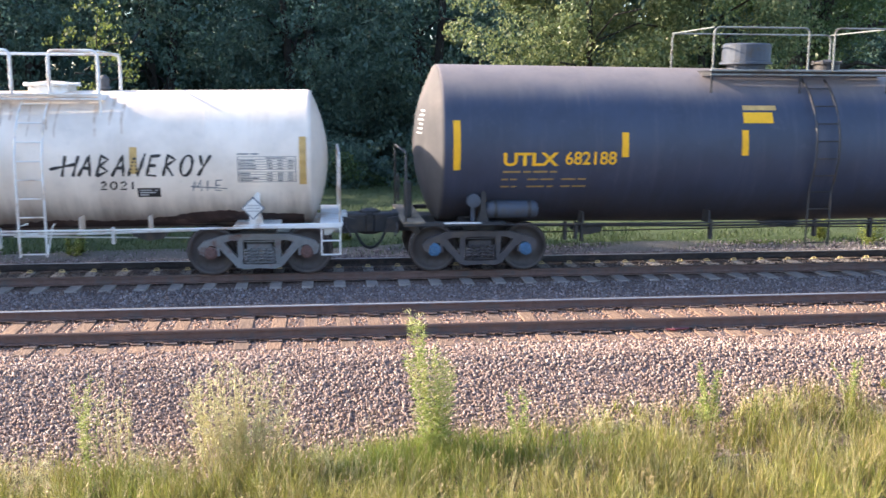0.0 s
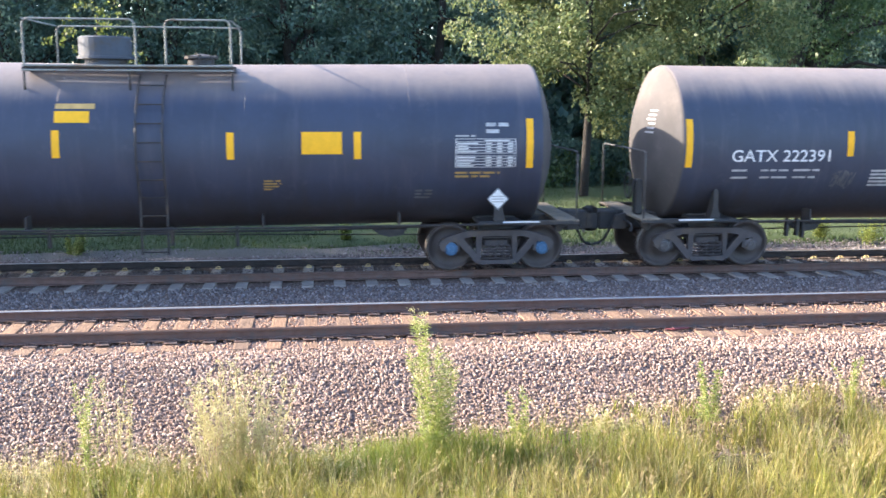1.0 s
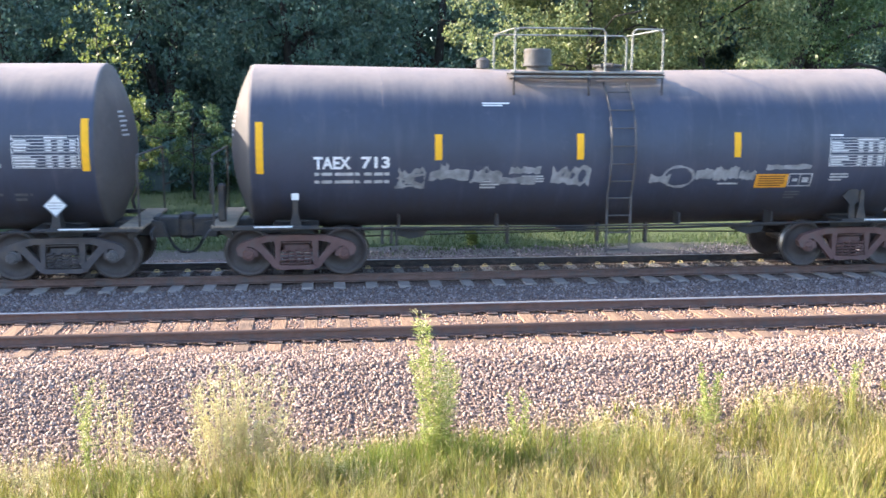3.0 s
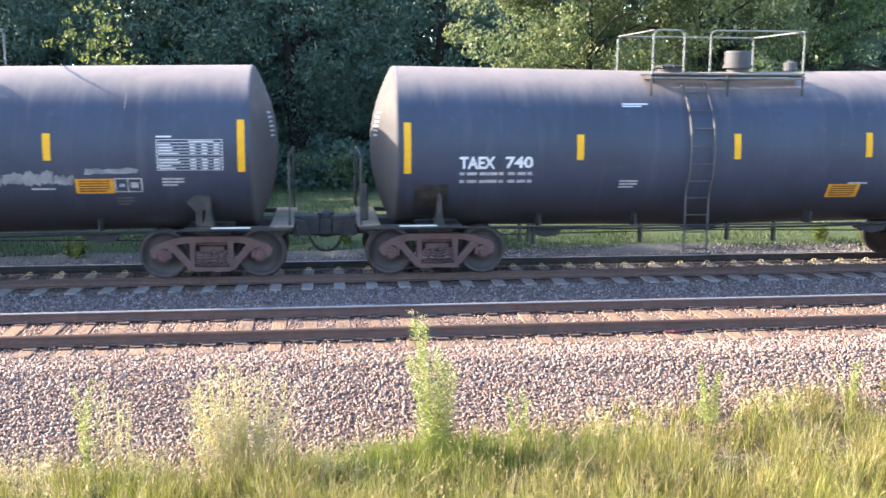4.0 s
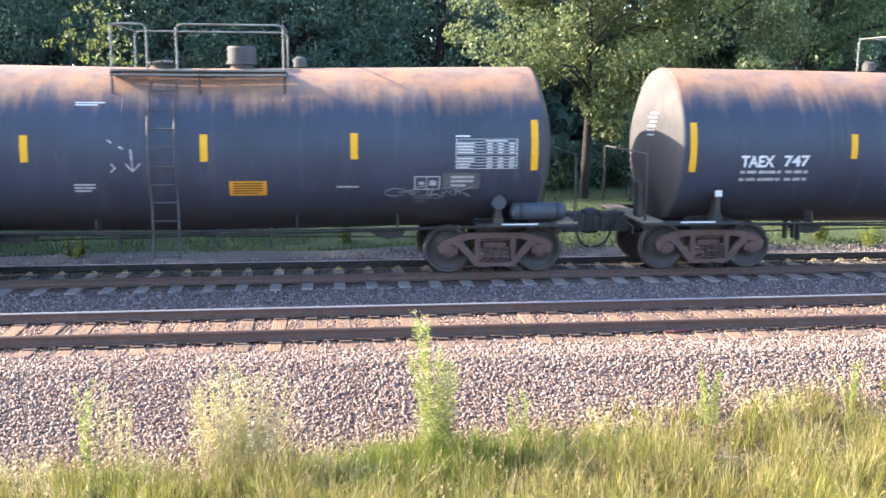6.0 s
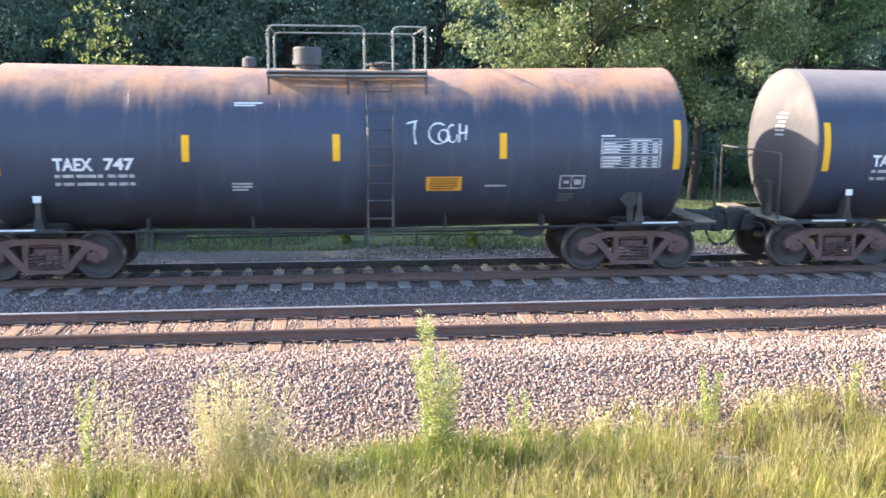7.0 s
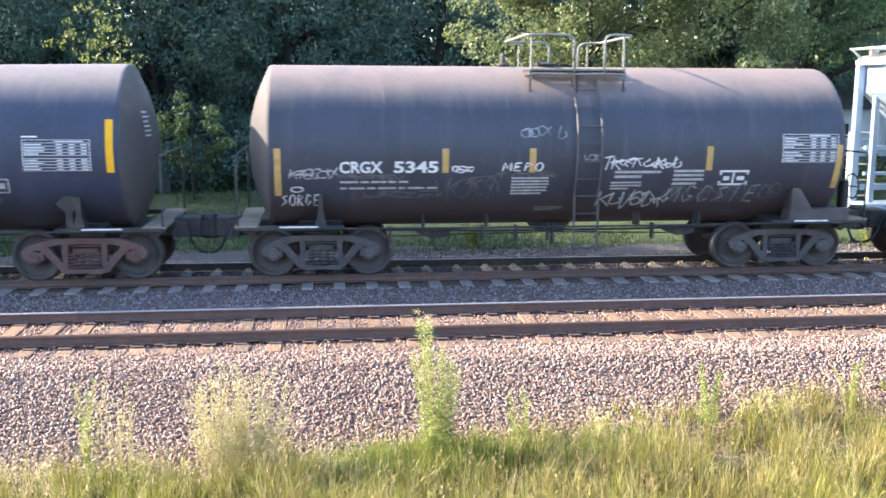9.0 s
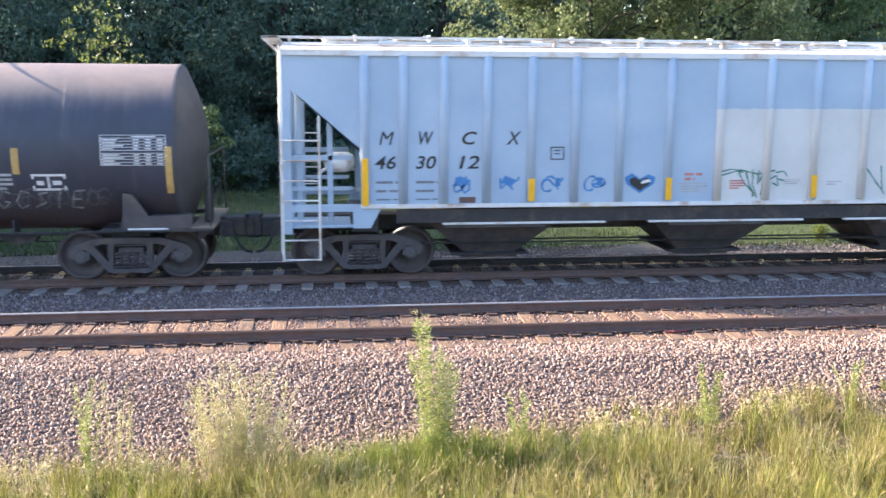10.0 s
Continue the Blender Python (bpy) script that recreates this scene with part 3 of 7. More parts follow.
def ribbon(at, strokes, width, mat, parent, name="spray_paint_tag", label=""):
    """Sprayed lines: each stroke a list of (x, z)."""
    bm = bmesh.new()
    for s in strokes:
        pts = [Vector((p[0], p[1])) for p in s]
        fine = []
        for a, b in zip(pts, pts[1:]):
            k = max(1, int((b - a).length / 0.06))
            fine += [a.lerp(b, i / k) for i in range(k)]
        fine.append(pts[-1])
        last = None
        for i, p in enumerate(fine):
            d = fine[min(i + 1, len(fine) - 1)] - fine[max(i - 1, 0)]
            d = d.normalized() if d.length > 1e-6 else Vector((1, 0))
            o = Vector((-d.y, d.x)) * width * 0.5 * (0.75 + 0.25 * math.sin(i * 1.3))
            pair = (bm.verts.new(at(p.x + o.x, p.y + o.y)), bm.verts.new(at(p.x - o.x, p.y - o.y)))
            if last:
                bm.faces.new((last[0], last[1], pair[1], pair[0]))
            last = pair
    return part(name, bm, mat, parent, label)


def scrawl(x0, x1, z0, z1, seed, n=7):
    """A tag nobody could read: rounded loops, hooks and slanted strokes, one after the other."""
    rng = random.Random(seed)
    out = []
    w = (x1 - x0) / n
    zh = z1 - z0
    for i in range(n):
        cx, cz = x0 + (i + 0.5) * w + rng.uniform(-0.1, 0.1) * w, z0 + zh * rng.uniform(0.42, 0.58)
        rx, rz = w * rng.uniform(0.5, 0.85), zh * rng.uniform(0.3, 0.55)
        lean = 0.22
        kind = rng.choice("oscvklt")
        if kind == "o":
            a0, a1 = rng.uniform(0, 6), rng.uniform(5.0, 7.0)
            pts = [(rx * math.cos(a0 + a1 * k / 14), rz * math.sin(a0 + a1 * k / 14)) for k in range(15)]
        elif kind == "s":
            pts = [(rx * math.cos(2.6 * k - 0.2) * (1 - 0.2 * k), rz * (1 - 2 * k)) for k in np.linspace(0, 1, 10)]
            pts = [(p[0] * (1 if k < 5 else -1) * abs(math.sin(0.9 + k * 0.5)), p[1]) for k, p in enumerate(pts)]
        elif kind == "c":
            pts = [(rx * math.cos(a), rz * math.sin(a)) for a in np.linspace(0.7, 5.4, 12)]
        elif kind == "v":
            pts = [(-rx, rz), (-0.3 * rx, -rz), (0.1 * rx, -0.8 * rz), (rx, rz * 1.2)]
        elif kind == "k":
            pts = [(-0.6 * rx, 1.2 * rz), (-0.6 * rx, -rz), (-0.55 * rx, -0.1 * rz), (0.8 * rx, 0.9 * rz), (-0.3 * rx, 0.05 * rz), (0.9 * rx, -1.1 * rz)]
        elif kind == "l":
            pts = [(-0.4 * rx, 1.1 * rz), (-0.5 * rx, -0.7 * rz), (0, -rz), (0.8 * rx, -0.6 * rz), (0.5 * rx, 0.2 * rz)]
        else:
            pts = [(-rx, 0.8 * rz), (rx, rz), (0.1 * rx, 0.9 * rz), (-0.1 * rx, -1.1 * rz)]
        out.append([(cx + p[0] + lean * p[1], cz + p[1]) for p in pts])
        if rng.random() < 0.6:
            bow = rng.uniform(-0.3, 0.3) * zh
            out.append([(cx - 0.7 * w, cz + bow), (cx, cz + bow + 0.15 * zh), (cx + 0.5 * w, cz + bow - 0.1 * zh), (cx + 0.8 * w, cz - bow)])
    return out


LETTERS = {"H": [[(0, 1), (0.05, 0)], [(0.9, 1), (0.8, 0)], [(-0.9, 0.35), (0.85, 0.6)]], "A": [[(0, 0), (0.5, 1), (0.8, 0)], [(0.15, 0.4), (0.75, 0.4)]],
           "B": [[(0.1, 0), (0.15, 1), (0.7, 0.8), (0.2, 0.52), (0.8, 0.25), (0.1, 0)]], "N": [[(0, 0), (0.15, 1), (0.65, 0), (0.85, 1.1)]],
           "E": [[(0.8, 1), (0.15, 0.95), (0.1, 0.05), (0.8, 0)], [(0.1, 0.5), (0.6, 0.52)]], "R": [[(0.1, 0), (0.15, 1), (0.75, 0.8), (0.2, 0.5), (0.8, 0)]],
           "O": [[(0.45 + 0.4 * math.cos(a / 2), 0.5 + 0.5 * math.sin(a / 2)) for a in range(14)]], "Y": [[(0.1, 1), (0.4, 0.5)], [(0.85, 1), (0.25, 0)]],
           "M": [[(0, 0), (0.1, 1), (0.45, 0.3), (0.8, 1), (0.9, 0)]], "P": [[(0.1, 0), (0.15, 1), (0.8, 0.8), (0.2, 0.5)]],
           "2": [[(0.1, 0.8), (0.5, 1), (0.75, 0.7), (0.1, 0), (0.85, 0)]], "0": [[(0.45 + 0.35 * math.cos(a / 2), 0.5 + 0.5 * math.sin(a / 2)) for a in range(14)]], "1": [[(0.3, 1), (0.35, 0)]],
           "T": [[(0, 1), (0.9, 0.95)], [(0.5, 1), (0.45, 0)]], "G": [[(0.8, 0.85), (0.3, 1), (0.05, 0.4), (0.4, 0), (0.85, 0.35), (0.5, 0.4)]], "S": [[(0.8, 0.9), (0.2, 0.8), (0.75, 0.35), (0.1, 0.05)]], ".": [[(0.4, 0.05), (0.5, 0.1)]],
           "C": [[(0.8, 0.85), (0.3, 1), (0.05, 0.4), (0.4, 0), (0.85, 0.2)]], "L": [[(0.1, 1), (0.1, 0), (0.8, 0.05)]], "K": [[(0.1, 1), (0.1, 0)], [(0.8, 1), (0.15, 0.5), (0.85, 0)]], "I": [[(0.4, 1), (0.4, 0)]], "F": [[(0.8, 1), (0.1, 0.95), (0.1, 0)], [(0.1, 0.5), (0.6, 0.5)]]}


def tag_strokes(text, x0, x1, z0, z1, slant=0.12):
    w = (x1 - x0) / len(text)
    return [[(x0 + i * w + (px * 0.86 + slant * pz) * w, z0 + pz * (z1 - z0)) for px, pz in s] for i, ch in enumerate(text) for s in LETTERS.get(ch, [])]


# trucks: meshes made once for each paint
TRUCKS = {}


def side_frame_mesh(mat):
    bm = bmesh.new()
    t = 0.075
    def bar(poly, y=t):
        prism(bm, poly, -y, y)
        prism(bm, [(-x, z) for x, z in poly[::-1]], -y, y)
    # compression member over the bearings, tension member below, columns beside the springs
    bar([(0, 0.70), (0, 0.815), (-0.55, 0.80), (-0.72, 0.765), (-1.03, 0.665), (-1.12, 0.56), (-1.08, 0.44), (-1.00, 0.40), (-0.98, 0.53), (-0.90, 0.60), (-0.76, 0.58), (-0.62, 0.66), (-0.50, 0.69)])
    bar([(-0.78, 0.60), (-0.66, 0.67), (-0.30, 0.245), (-0.30, 0.17), (-0.40, 0.17)], t * 0.9)
    bar([(0, 0.165), (0, 0.235), (-0.36, 0.245), (-0.36, 0.18), (-0.30, 0.15)], t * 1.25)
    bar([(-0.39, 0.22), (-0.31, 0.22), (-0.29, 0.72), (-0.40, 0.72)], t * 0.85)
    bar([(-0.31, 0.655), (0, 0.655), (0, 0.675), (-0.31, 0.675)], t * 0.7)
    # bearing adapter lugs
    bar([(-0.79, 0.60), (-0.73, 0.58), (-0.72, 0.40), (-0.77, 0.40)], t * 0.8)
    bmesh.ops.recalc_face_normals(bm, faces=bm.faces)
    me = bpy.data.meshes.new("side_frame")
    bm.to_mesh(me), bm.free()
    me.materials.append(mat)
    return me


def wheel_mesh(out):
    """A wheel; out is +1 where its outer face looks along +y."""
    bm = bmesh.new()
    prof = [(-0.02, 0.09), (0.075, 0.10), (0.075, 0.13), (0.03, 0.20), (0.015, 0.32), (0.05, 0.385), (0.07, 0.395), (0.072, 0.445), (0.066, 0.455), (-0.04, 0.462), (-0.05, 0.483), (-0.07, 0.478), (-0.07, 0.39), (-0.02, 0.34), (0.0, 0.2), (-0.07, 0.12), (-0.07, 0.09)]
    lathe(bm, [(out * s, r) for s, r in prof], "y", 36)
    me = bpy.data.meshes.new("wheel")
    bm.to_mesh(me), bm.free()
    me.shade_smooth()
    me.materials.append(wheel_steel)
    me.materials.append(tread_steel)
    for f in me.polygons:
        r = math.hypot(f.center.x, f.center.z)
        if r > 0.452 and abs(f.normal.y) < 0.5:
            f.material_index = 1
    return me


def cap_mesh(mat):
    bm = bmesh.new()
    lathe(bm, [(0.10, 0.115), (-0.02, 0.118), (-0.03, 0.125), (-0.07, 0.125), (-0.075, 0.10), (-0.10, 0.085), (-0.105, 0.02)], "y", 18)
    for k in range(3):
        a = k * 2.094 + 0.4
        lathe(bm, [(-0.10, 0.016), (-0.135, 0.016)], "y", 6, (0.05 * math.cos(a), 0, 0.05 * math.sin(a)))
    me = bpy.data.meshes.new("bearing_cap")
    bm.to_mesh(me), bm.free()
    me.materials.append(mat)
    return me


def spring_mesh(mat):
    bm = bmesh.new()
    tube(bm, [(0.066 * math.cos(a), 0.066 * math.sin(a), 0.235 + 0.30 * k / 40) for k, a in ((k, k * 2 * math.pi / 8) for k in range(41))], 0.017, 5)
    me = bpy.data.meshes.new("spring")
    bm.to_mesh(me), bm.free()
    me.materials.append(mat)
    return me


def axle_mesh():
    bm = lathe(bmesh.new(), [(-0.98, 0.07), (-0.85, 0.085), (-0.6, 0.08), (0.6, 0.08), (0.85, 0.085), (0.98, 0.07)], "y", 12)
    me = bpy.data.meshes.new("axle")
    bm.to_mesh(me), bm.free()
    me.materials.append(wheel_steel)
    return me


def bolster_mesh(mat):
    bm = bmesh.new()
    box(bm, -0.24, 0.24, -1.0, 1.0, 0.50, 0.62, 0.02)
    box(bm, -0.26, 0.26, -0.5, 0.5, 0.60, 0.72, 0.02)
    me = bpy.data.meshes.new("bolster")
    bm.to_mesh(me), bm.free()
    me.materials.append(mat)
    return me


WHEEL_NEAR, WHEEL_FAR, AXLE = wheel_mesh(-1), wheel_mesh(1), axle_mesh()
ROLLING = []     # (wheelset, car-space place) for the turning keys


def truck(car, x, frame_mat, cap_mat, spring_mat=None):
    key = (frame_mat.name, cap_mat.name)
    if key not in TRUCKS:
        TRUCKS[key] = (side_frame_mesh(frame_mat), cap_mesh(cap_mat), spring_mesh(spring_mat or frame_mat), bolster_mesh(frame_mat))
    frame_me, cap_me, spring_me, bolster_me = TRUCKS[key]
    for s in (-1, 1):
        sf = new("side_frame", frame_me)
        sf.parent = car
        sf.matrix_basis = pose(x, s * 1.0, 0)
        for k in (-0.2, -0.067, 0.067, 0.2):
            sp = new("spring", spring_me)
            sp.parent = sf
            sp.matrix_basis = pose(k * 1.05, s * 0.05, 0)
    b = new("bolster", bolster_me)
    b.parent = car
    b.matrix_basis = pose(x, 0, 0)
    for dx in (-0.889, 0.889):
        ax = new("wheelset", AXLE)
        ax.parent = car
        ax.matrix_basis = pose(x + dx, 0, WHEEL_R)
        for nm, me, y, rz in (("wheel", WHEEL_NEAR, -0.765, 0), ("wheel", WHEEL_FAR, 0.765, 0), ("bearing_cap", cap_me, -1.0, 0), ("bearing_cap", cap_me, 1.0, 180)):
            o = new(nm, me)
            o.parent = ax
            o.matrix_basis = pose(0, y, 0, 0, 0, rz)
        ROLLING.append((ax, x + dx))


def tank_mesh(R, zc, Lc, head, sag):
    bm = bmesh.new()
    seg = 72
    prof = []
    for r in (0.012, 0.2, 0.4, 0.58, 0.74, 0.87, 0.95):
        prof.append((-Lc - 0.03 - (head - 0.03) * (1 - r * r), r * R))
    prof += [(-Lc - 0.055, 0.982 * R), (-Lc - 0.02, 0.995 * R), (-Lc, R), (-Lc + 0.03, R)]
    xs = [-Lc * (1 - i / 8) for i in range(1, 8)] + [0.0]
    prof = prof + [(x, R) for x in xs]
    full = prof + [(-s, r) for s, r in prof[:-1][::-1]]
    rings = []
    for s, r in full:
        c = zc - sag * (1 - min(abs(s) / Lc, 1))
        rings.append([bm.verts.new((s, r * math.cos(a), c + r * math.sin(a))) for a in [2 * math.pi * k / seg for k in range(seg)]])
    for a, b in zip(rings, rings[1:]):
        for k in range(seg):
            bm.faces.new((a[k], b[k], b[(k + 1) % seg], a[(k + 1) % seg]))
    bm.faces.new(rings[0]), bm.faces.new(rings[-1][::-1])
    bmesh.ops.recalc_face_normals(bm, faces=bm.faces)
    return bm


def head_stencil(tank, s, Lc, R, zc, head, rows, mat, y=-0.75, z=3.1, width=0.34):
    """Rows of small writing on a tank's end, as bars."""
    bm = bmesh.new()
    rng = random.Random(int(Lc * 100) + rows)
    def at(u, v):
        q = ((u * u) + (v - zc) ** 2) / (R * R)
        return (s * (Lc + 0.045 + (head - 0.03) * (1 - q)), u, v)
    for r in range(rows):
        w = width * rng.uniform(0.6, 1.0)
        zz = z - r * 0.085
        g = [bm.verts.new(at(u, v)) for u, v in ((y, zz), (y + w, zz), (y + w, zz - 0.035), (y, zz - 0.035))]
        bm.faces.new(g)
    part("end_lettering", bm, mat, tank)


CARS = []


def coupler(car, x, s, mat):
    """Drawbar and knuckle at the end x; s is the way outwards."""
    bm = bmesh.new()
    box(bm, *sorted((x - s * 1.0, x - s * 0.28)), -0.16, 0.16, 0.72, 1.02, 0.02)
    box(bm, *sorted((x - s * 0.3, x - s * 0.12)), -0.11, 0.11, 0.78, 0.98, 0.03)
    prism(bm, [(x - s * 0.16, 0.70), (x + s * 0.02, 0.70), (x + s * 0.02, 1.0), (x - s * 0.16, 1.0)], -0.17, 0.02)
    prism(bm, [(x - s * 0.16, 0.74), (x + s * 0.10, 0.76), (x + s * 0.10, 0.96), (x - s * 0.16, 0.98)], 0.04, 0.16)
    bmesh.ops.recalc_face_normals(bm, faces=bm.faces)
    lathe(bm, [(0.62, 0.06), (0.64, 0.15), (0.70, 0.17), (1.04, 0.17), (1.10, 0.15), (1.14, 0.05)], "z", 12, (x + s * 0.02, 0.03, 0))
    box(bm, *sorted((x - s * 0.5, x - s * 0.1)), -0.24, 0.24, 0.68, 1.06, 0.03)
    part("coupler", bm, mat, car)
    part("cut_lever_bracket", prism(bmesh.new(), [(x - s * 0.62, 1.05), (x - s * 0.36, 1.0), (x - s * 0.30, 0.72), (x - s * 0.58, 0.72)][::s], -0.5, -0.44), mat, car)
    bm = bmesh.new()
    tube(bm, [(x - s * 0.35, -0.25, 0.80), (x - s * 0.30, -0.28, 0.66), (x - s * 0.22, -0.26, 0.50), (x - s * 0.12, -0.22, 0.40), (x + s * 0.0, -0.18, 0.37)], 0.028, 7)
    tube(bm, [(x - s * 0.45, -0.25, 0.9), (x - s * 0.35, -0.25, 0.78)], 0.035, 7)
    part("air_hose", bm, hose_rubber, car)
    bm = tube(bmesh.new(), bend([(x - s * 0.55, -0.35, 0.92), (x - s * 0.5, -1.15, 0.9), (x - s * 0.44, -1.3, 0.78)], 0.1), 0.017, 6)
    part("uncoupling_lever", bm, mat, car)


def end_platform(car, a, Le, s, deck, rail_mat, wheel=False, tall=1.3):
    """Step deck past the truck, with its corner handrails and sill step, at the end s."""
    x0, x1 = sorted((s * (a - 0.15), s * (Le - 0.62)))
    part("stub_sill", new_box(x0, x1, -0.33, 0.33, 0.72, 1.02, 0.02), deck, car)
    e0, e1 = sorted((s * (Le - 1.02), s * (Le - 0.6)))
    part("end_deck", new_box(e0, e1, -1.42, 1.42, 1.0, 1.05, 0.01), deck_tan if deck is black_steel else deck, car)
    part("striker", new_box(*sorted((s * (Le - 0.62), s * (Le - 0.5))), -0.3, 0.3, 0.68, 1.08, 0.02), deck, car)
    part("angle_cock", lathe(bmesh.new(), [(s * (Le - 0.7), 0.04), (s * (Le - 0.6), 0.06), (s * (Le - 0.45), 0.06), (s * (Le - 0.38), 0.035)], "x", 10, (0, -0.27, 0.82)), deck, car)
    for y in (-0.95, 0.95):
        part("deck_support", prism(bmesh.new(), [(s * (Le - 0.95), 1.0), (s * (Le - 0.63), 1.0), (s * (Le - 0.85), 0.76), (s * (Le - 0.95), 0.76)][::s], y - 0.03, y + 0.03), deck, car)
    g0, g1 = sorted((s * (a - 0.1), s * (Le - 0.62)))
    for y in (-1.42, 1.36):
        part("side_sill", new_box(g0, g1, y, y + 0.07, 0.95, 1.04, 0.01), deck, car)
    part("sill_edge_tape", new_box(*sorted((s * (a + 0.05), s * (a + 0.75))), -1.427, -1.42, 1.0, 1.03), mark_white, car, "white reflective tape")
    xe = s * (Le - 0.66)
    bm = tube(bmesh.new(), bend([(xe, -1.40, 1.03), (xe, -1.40, 1.03 + tall), (xe, 1.40, 1.03 + tall), (xe, 1.40, 1.03)], 0.1), 0.019, 6)
    part("end_handrail", bm, rail_mat, car, smooth=True)
    for y in (-1.40, 1.40):
        if deck is black_steel:
            continue
        bm = bmesh.new()
        for dx in (0.0, 0.34):
            tube(bm, [(xe - s * dx, y, 1.0), (xe - s * dx, y * 1.02, 0.46)], 0.016, 5)
        for z in (0.46, 0.72):
            tube(bm, [(xe, y * 1.02, z), (xe - s * 0.34, y * 1.02, z)], 0.016, 5)
        part("sill_step", bm, rail_mat, car)
    if wheel:
        st = part("brake_stand", new_box(*sorted((xe - s * 0.02, xe - s * 0.16)), -0.85, -0.60, 1.05, 1.75, 0.03), deck, car)
        bm = bmesh.new()
        ring = [(xe + s * 0.1, -0.72 + 0.25 * math.cos(k * 0.3142), 1.62 + 0.25 * math.sin(k * 0.3142)) for k in range(21)]
        tube(bm, ring, 0.016, 5)
        for k in range(4):
            tube(bm, [(xe + s * 0.07, -0.72, 1.62), ring[k * 5]], 0.012, 4)
        part("brake_wheel", bm, deck, st)


def ladder(car, x, at, mat, z0=0.55, z1=3.75, width=0.46, step=0.33, foot=False):
    """Side ladder that follows the tank's curve, hung out from it."""
    lad = None
    zs = np.arange(z0, z1 + 0.01, 0.16)
    def rim(dx, z):
        p = at(x + dx, max(z, 1.4) if z < 1.4 else z)
        return (p[0], min(p[1] - 0.11, -1.45) if z < 2.4 else p[1] - 0.11, z)
    bm = bmesh.new()
    for dx in (-width / 2, width / 2):
        tube(bm, [rim(dx, z) for z in zs], 0.022, 5)
    lad = part("ladder", bm, mat, car)
    z = z0 + 0.05
    while z < z1:
        bm = tube(bmesh.new(), [rim(-width / 2, z), rim(width / 2, z)], 0.014, 5)
        part("rung", bm, mat, lad)
        z += step
    if foot:
        for dx in (-width / 2, width / 2):
            part("foot_brace", tube(bmesh.new(), [rim(dx, z0), rim(dx + (0.12 if dx > 0 else -0.0), 1.05), rim(dx + 0.16, 1.1)], 0.016, 5), mat, lad)
    return lad


def top_platform(car, x0, x1, zt, mat, rail_mat, dome_x, domes, gate, half=1.16, tall=0.82, rail_r=0.018, rails=True):
    """Deck, fittings and handrails over the middle of the tank; zt is the tank's top there."""
    zd = zt - 0.07
    # Near rims take the rails' paler material, colour standing in for sunlit edges.
    deck = part("platform", new_box(x0, x1, -half, -half + 0.05, zd - 0.005, zd + 0.03, 0.006), rail_mat, car)
    part("lower_rim", new_box(x0, x1, -half - 0.01, -half + 0.02, zd - 0.085, zd - 0.05, 0.006), rail_mat, deck)
    part("platform_rim", new_box(x0, x1, half - 0.05, half, zd - 0.015, zd + 0.03, 0.006), mat, deck)
    for s in (-1, 1):
        for k in range(7):
            y = s * (half - 0.12 - 0.1 * k)
            part("grating_bar", new_box(x0, x1, y - 0.03, y + 0.03, zd - 0.03, zd + 0.012), mat, deck)
    for x in (x0 + 0.03, x1 - 0.03, (x0 + x1) / 2):
        part("bearer", new_box(x - 0.03, x + 0.03, -half, half, zd - 0.09, zd - 0.02), mat, deck)
        for s in (-1, 1):
            part("deck_bracket", tube(bmesh.new(), [(x, s * (half - 0.03), zd - 0.03), (x, s * (half - 0.04), zd - 0.42)], 0.02, 5), mat, deck)
    # rails stand on the deck's long edges, with a gap at the ladder
    for y in (-half + 0.03, half - 0.03) if rails else ():
        spans = [(x0 + 0.04, gate[0]), (gate[1], x1 - 0.04)] if y < 0 else [(x0 + 0.04, x1 - 0.04)]
        for a, b in spans:
            if b - a < 0.25:
                continue
            bm = tube(bmesh.new(), bend([(a, y, zd), (a, y, zd + tall), (b, y, zd + tall), (b, y, zd)], 0.12), rail_r, 6)
            part("handrail", bm, rail_mat, deck)
    for x in (x0 + 0.04, x1 - 0.04) if rails else ():
        for z in (tall,):
            part("end_rail", tube(bmesh.new(), [(x, -half + 0.03, zd + z), (x, half - 0.03, zd + z)], 0.016, 5), rail_mat, deck)
    for k, (dx, r, h, m, kind) in enumerate(domes):
        bm = bmesh.new()
        if kind == "dome":
            lathe(bm, [(zt - 0.1, r * 0.8), (zt + 0.08, r * 0.8), (zt + 0.085, r * 1.08), (zt + 0.13, r * 1.08), (zt + 0.135, r), (zt + h - 0.03, r), (zt + h, r * 0.93), (zt + h + 0.01, 0.02)], "z", 28, (dx, 0, 0))
            part("valve_housing", bm, m, car, smooth=False)
        elif kind == "manway":
            lathe(bm, [(zt - 0.1, r), (zt + h * 0.55, r), (zt + h * 0.6, r * 1.2), (zt + h * 0.8, r * 1.2), (zt + h * 0.85, r * 1.05), (zt + h, r * 0.55), (zt + h + 0.02, 0.02)], "z", 24, (dx, 0, 0))
            for q in range(8):
                an = q * math.pi / 4
                lathe(bm, [(zt + h * 0.5, 0.03), (zt + h * 0.95, 0.03)], "z", 6, (dx + r * 1.15 * math.cos(an), r * 1.15 * math.sin(an), 0))
            part("manway", bm, m, car)
        else:
            lathe(bm, [(zt - 0.12, 0.09), (zt + 0.03, 0.09), (zt + 0.04, 0.13), (zt + 0.07, 0.13), (zt + 0.08, r), (zt + h * 0.8, r), (zt + h, r * 0.4)], "z", 14, (dx, -0.05, 0))
            part("safety_valve", bm, m, car)
    return deck


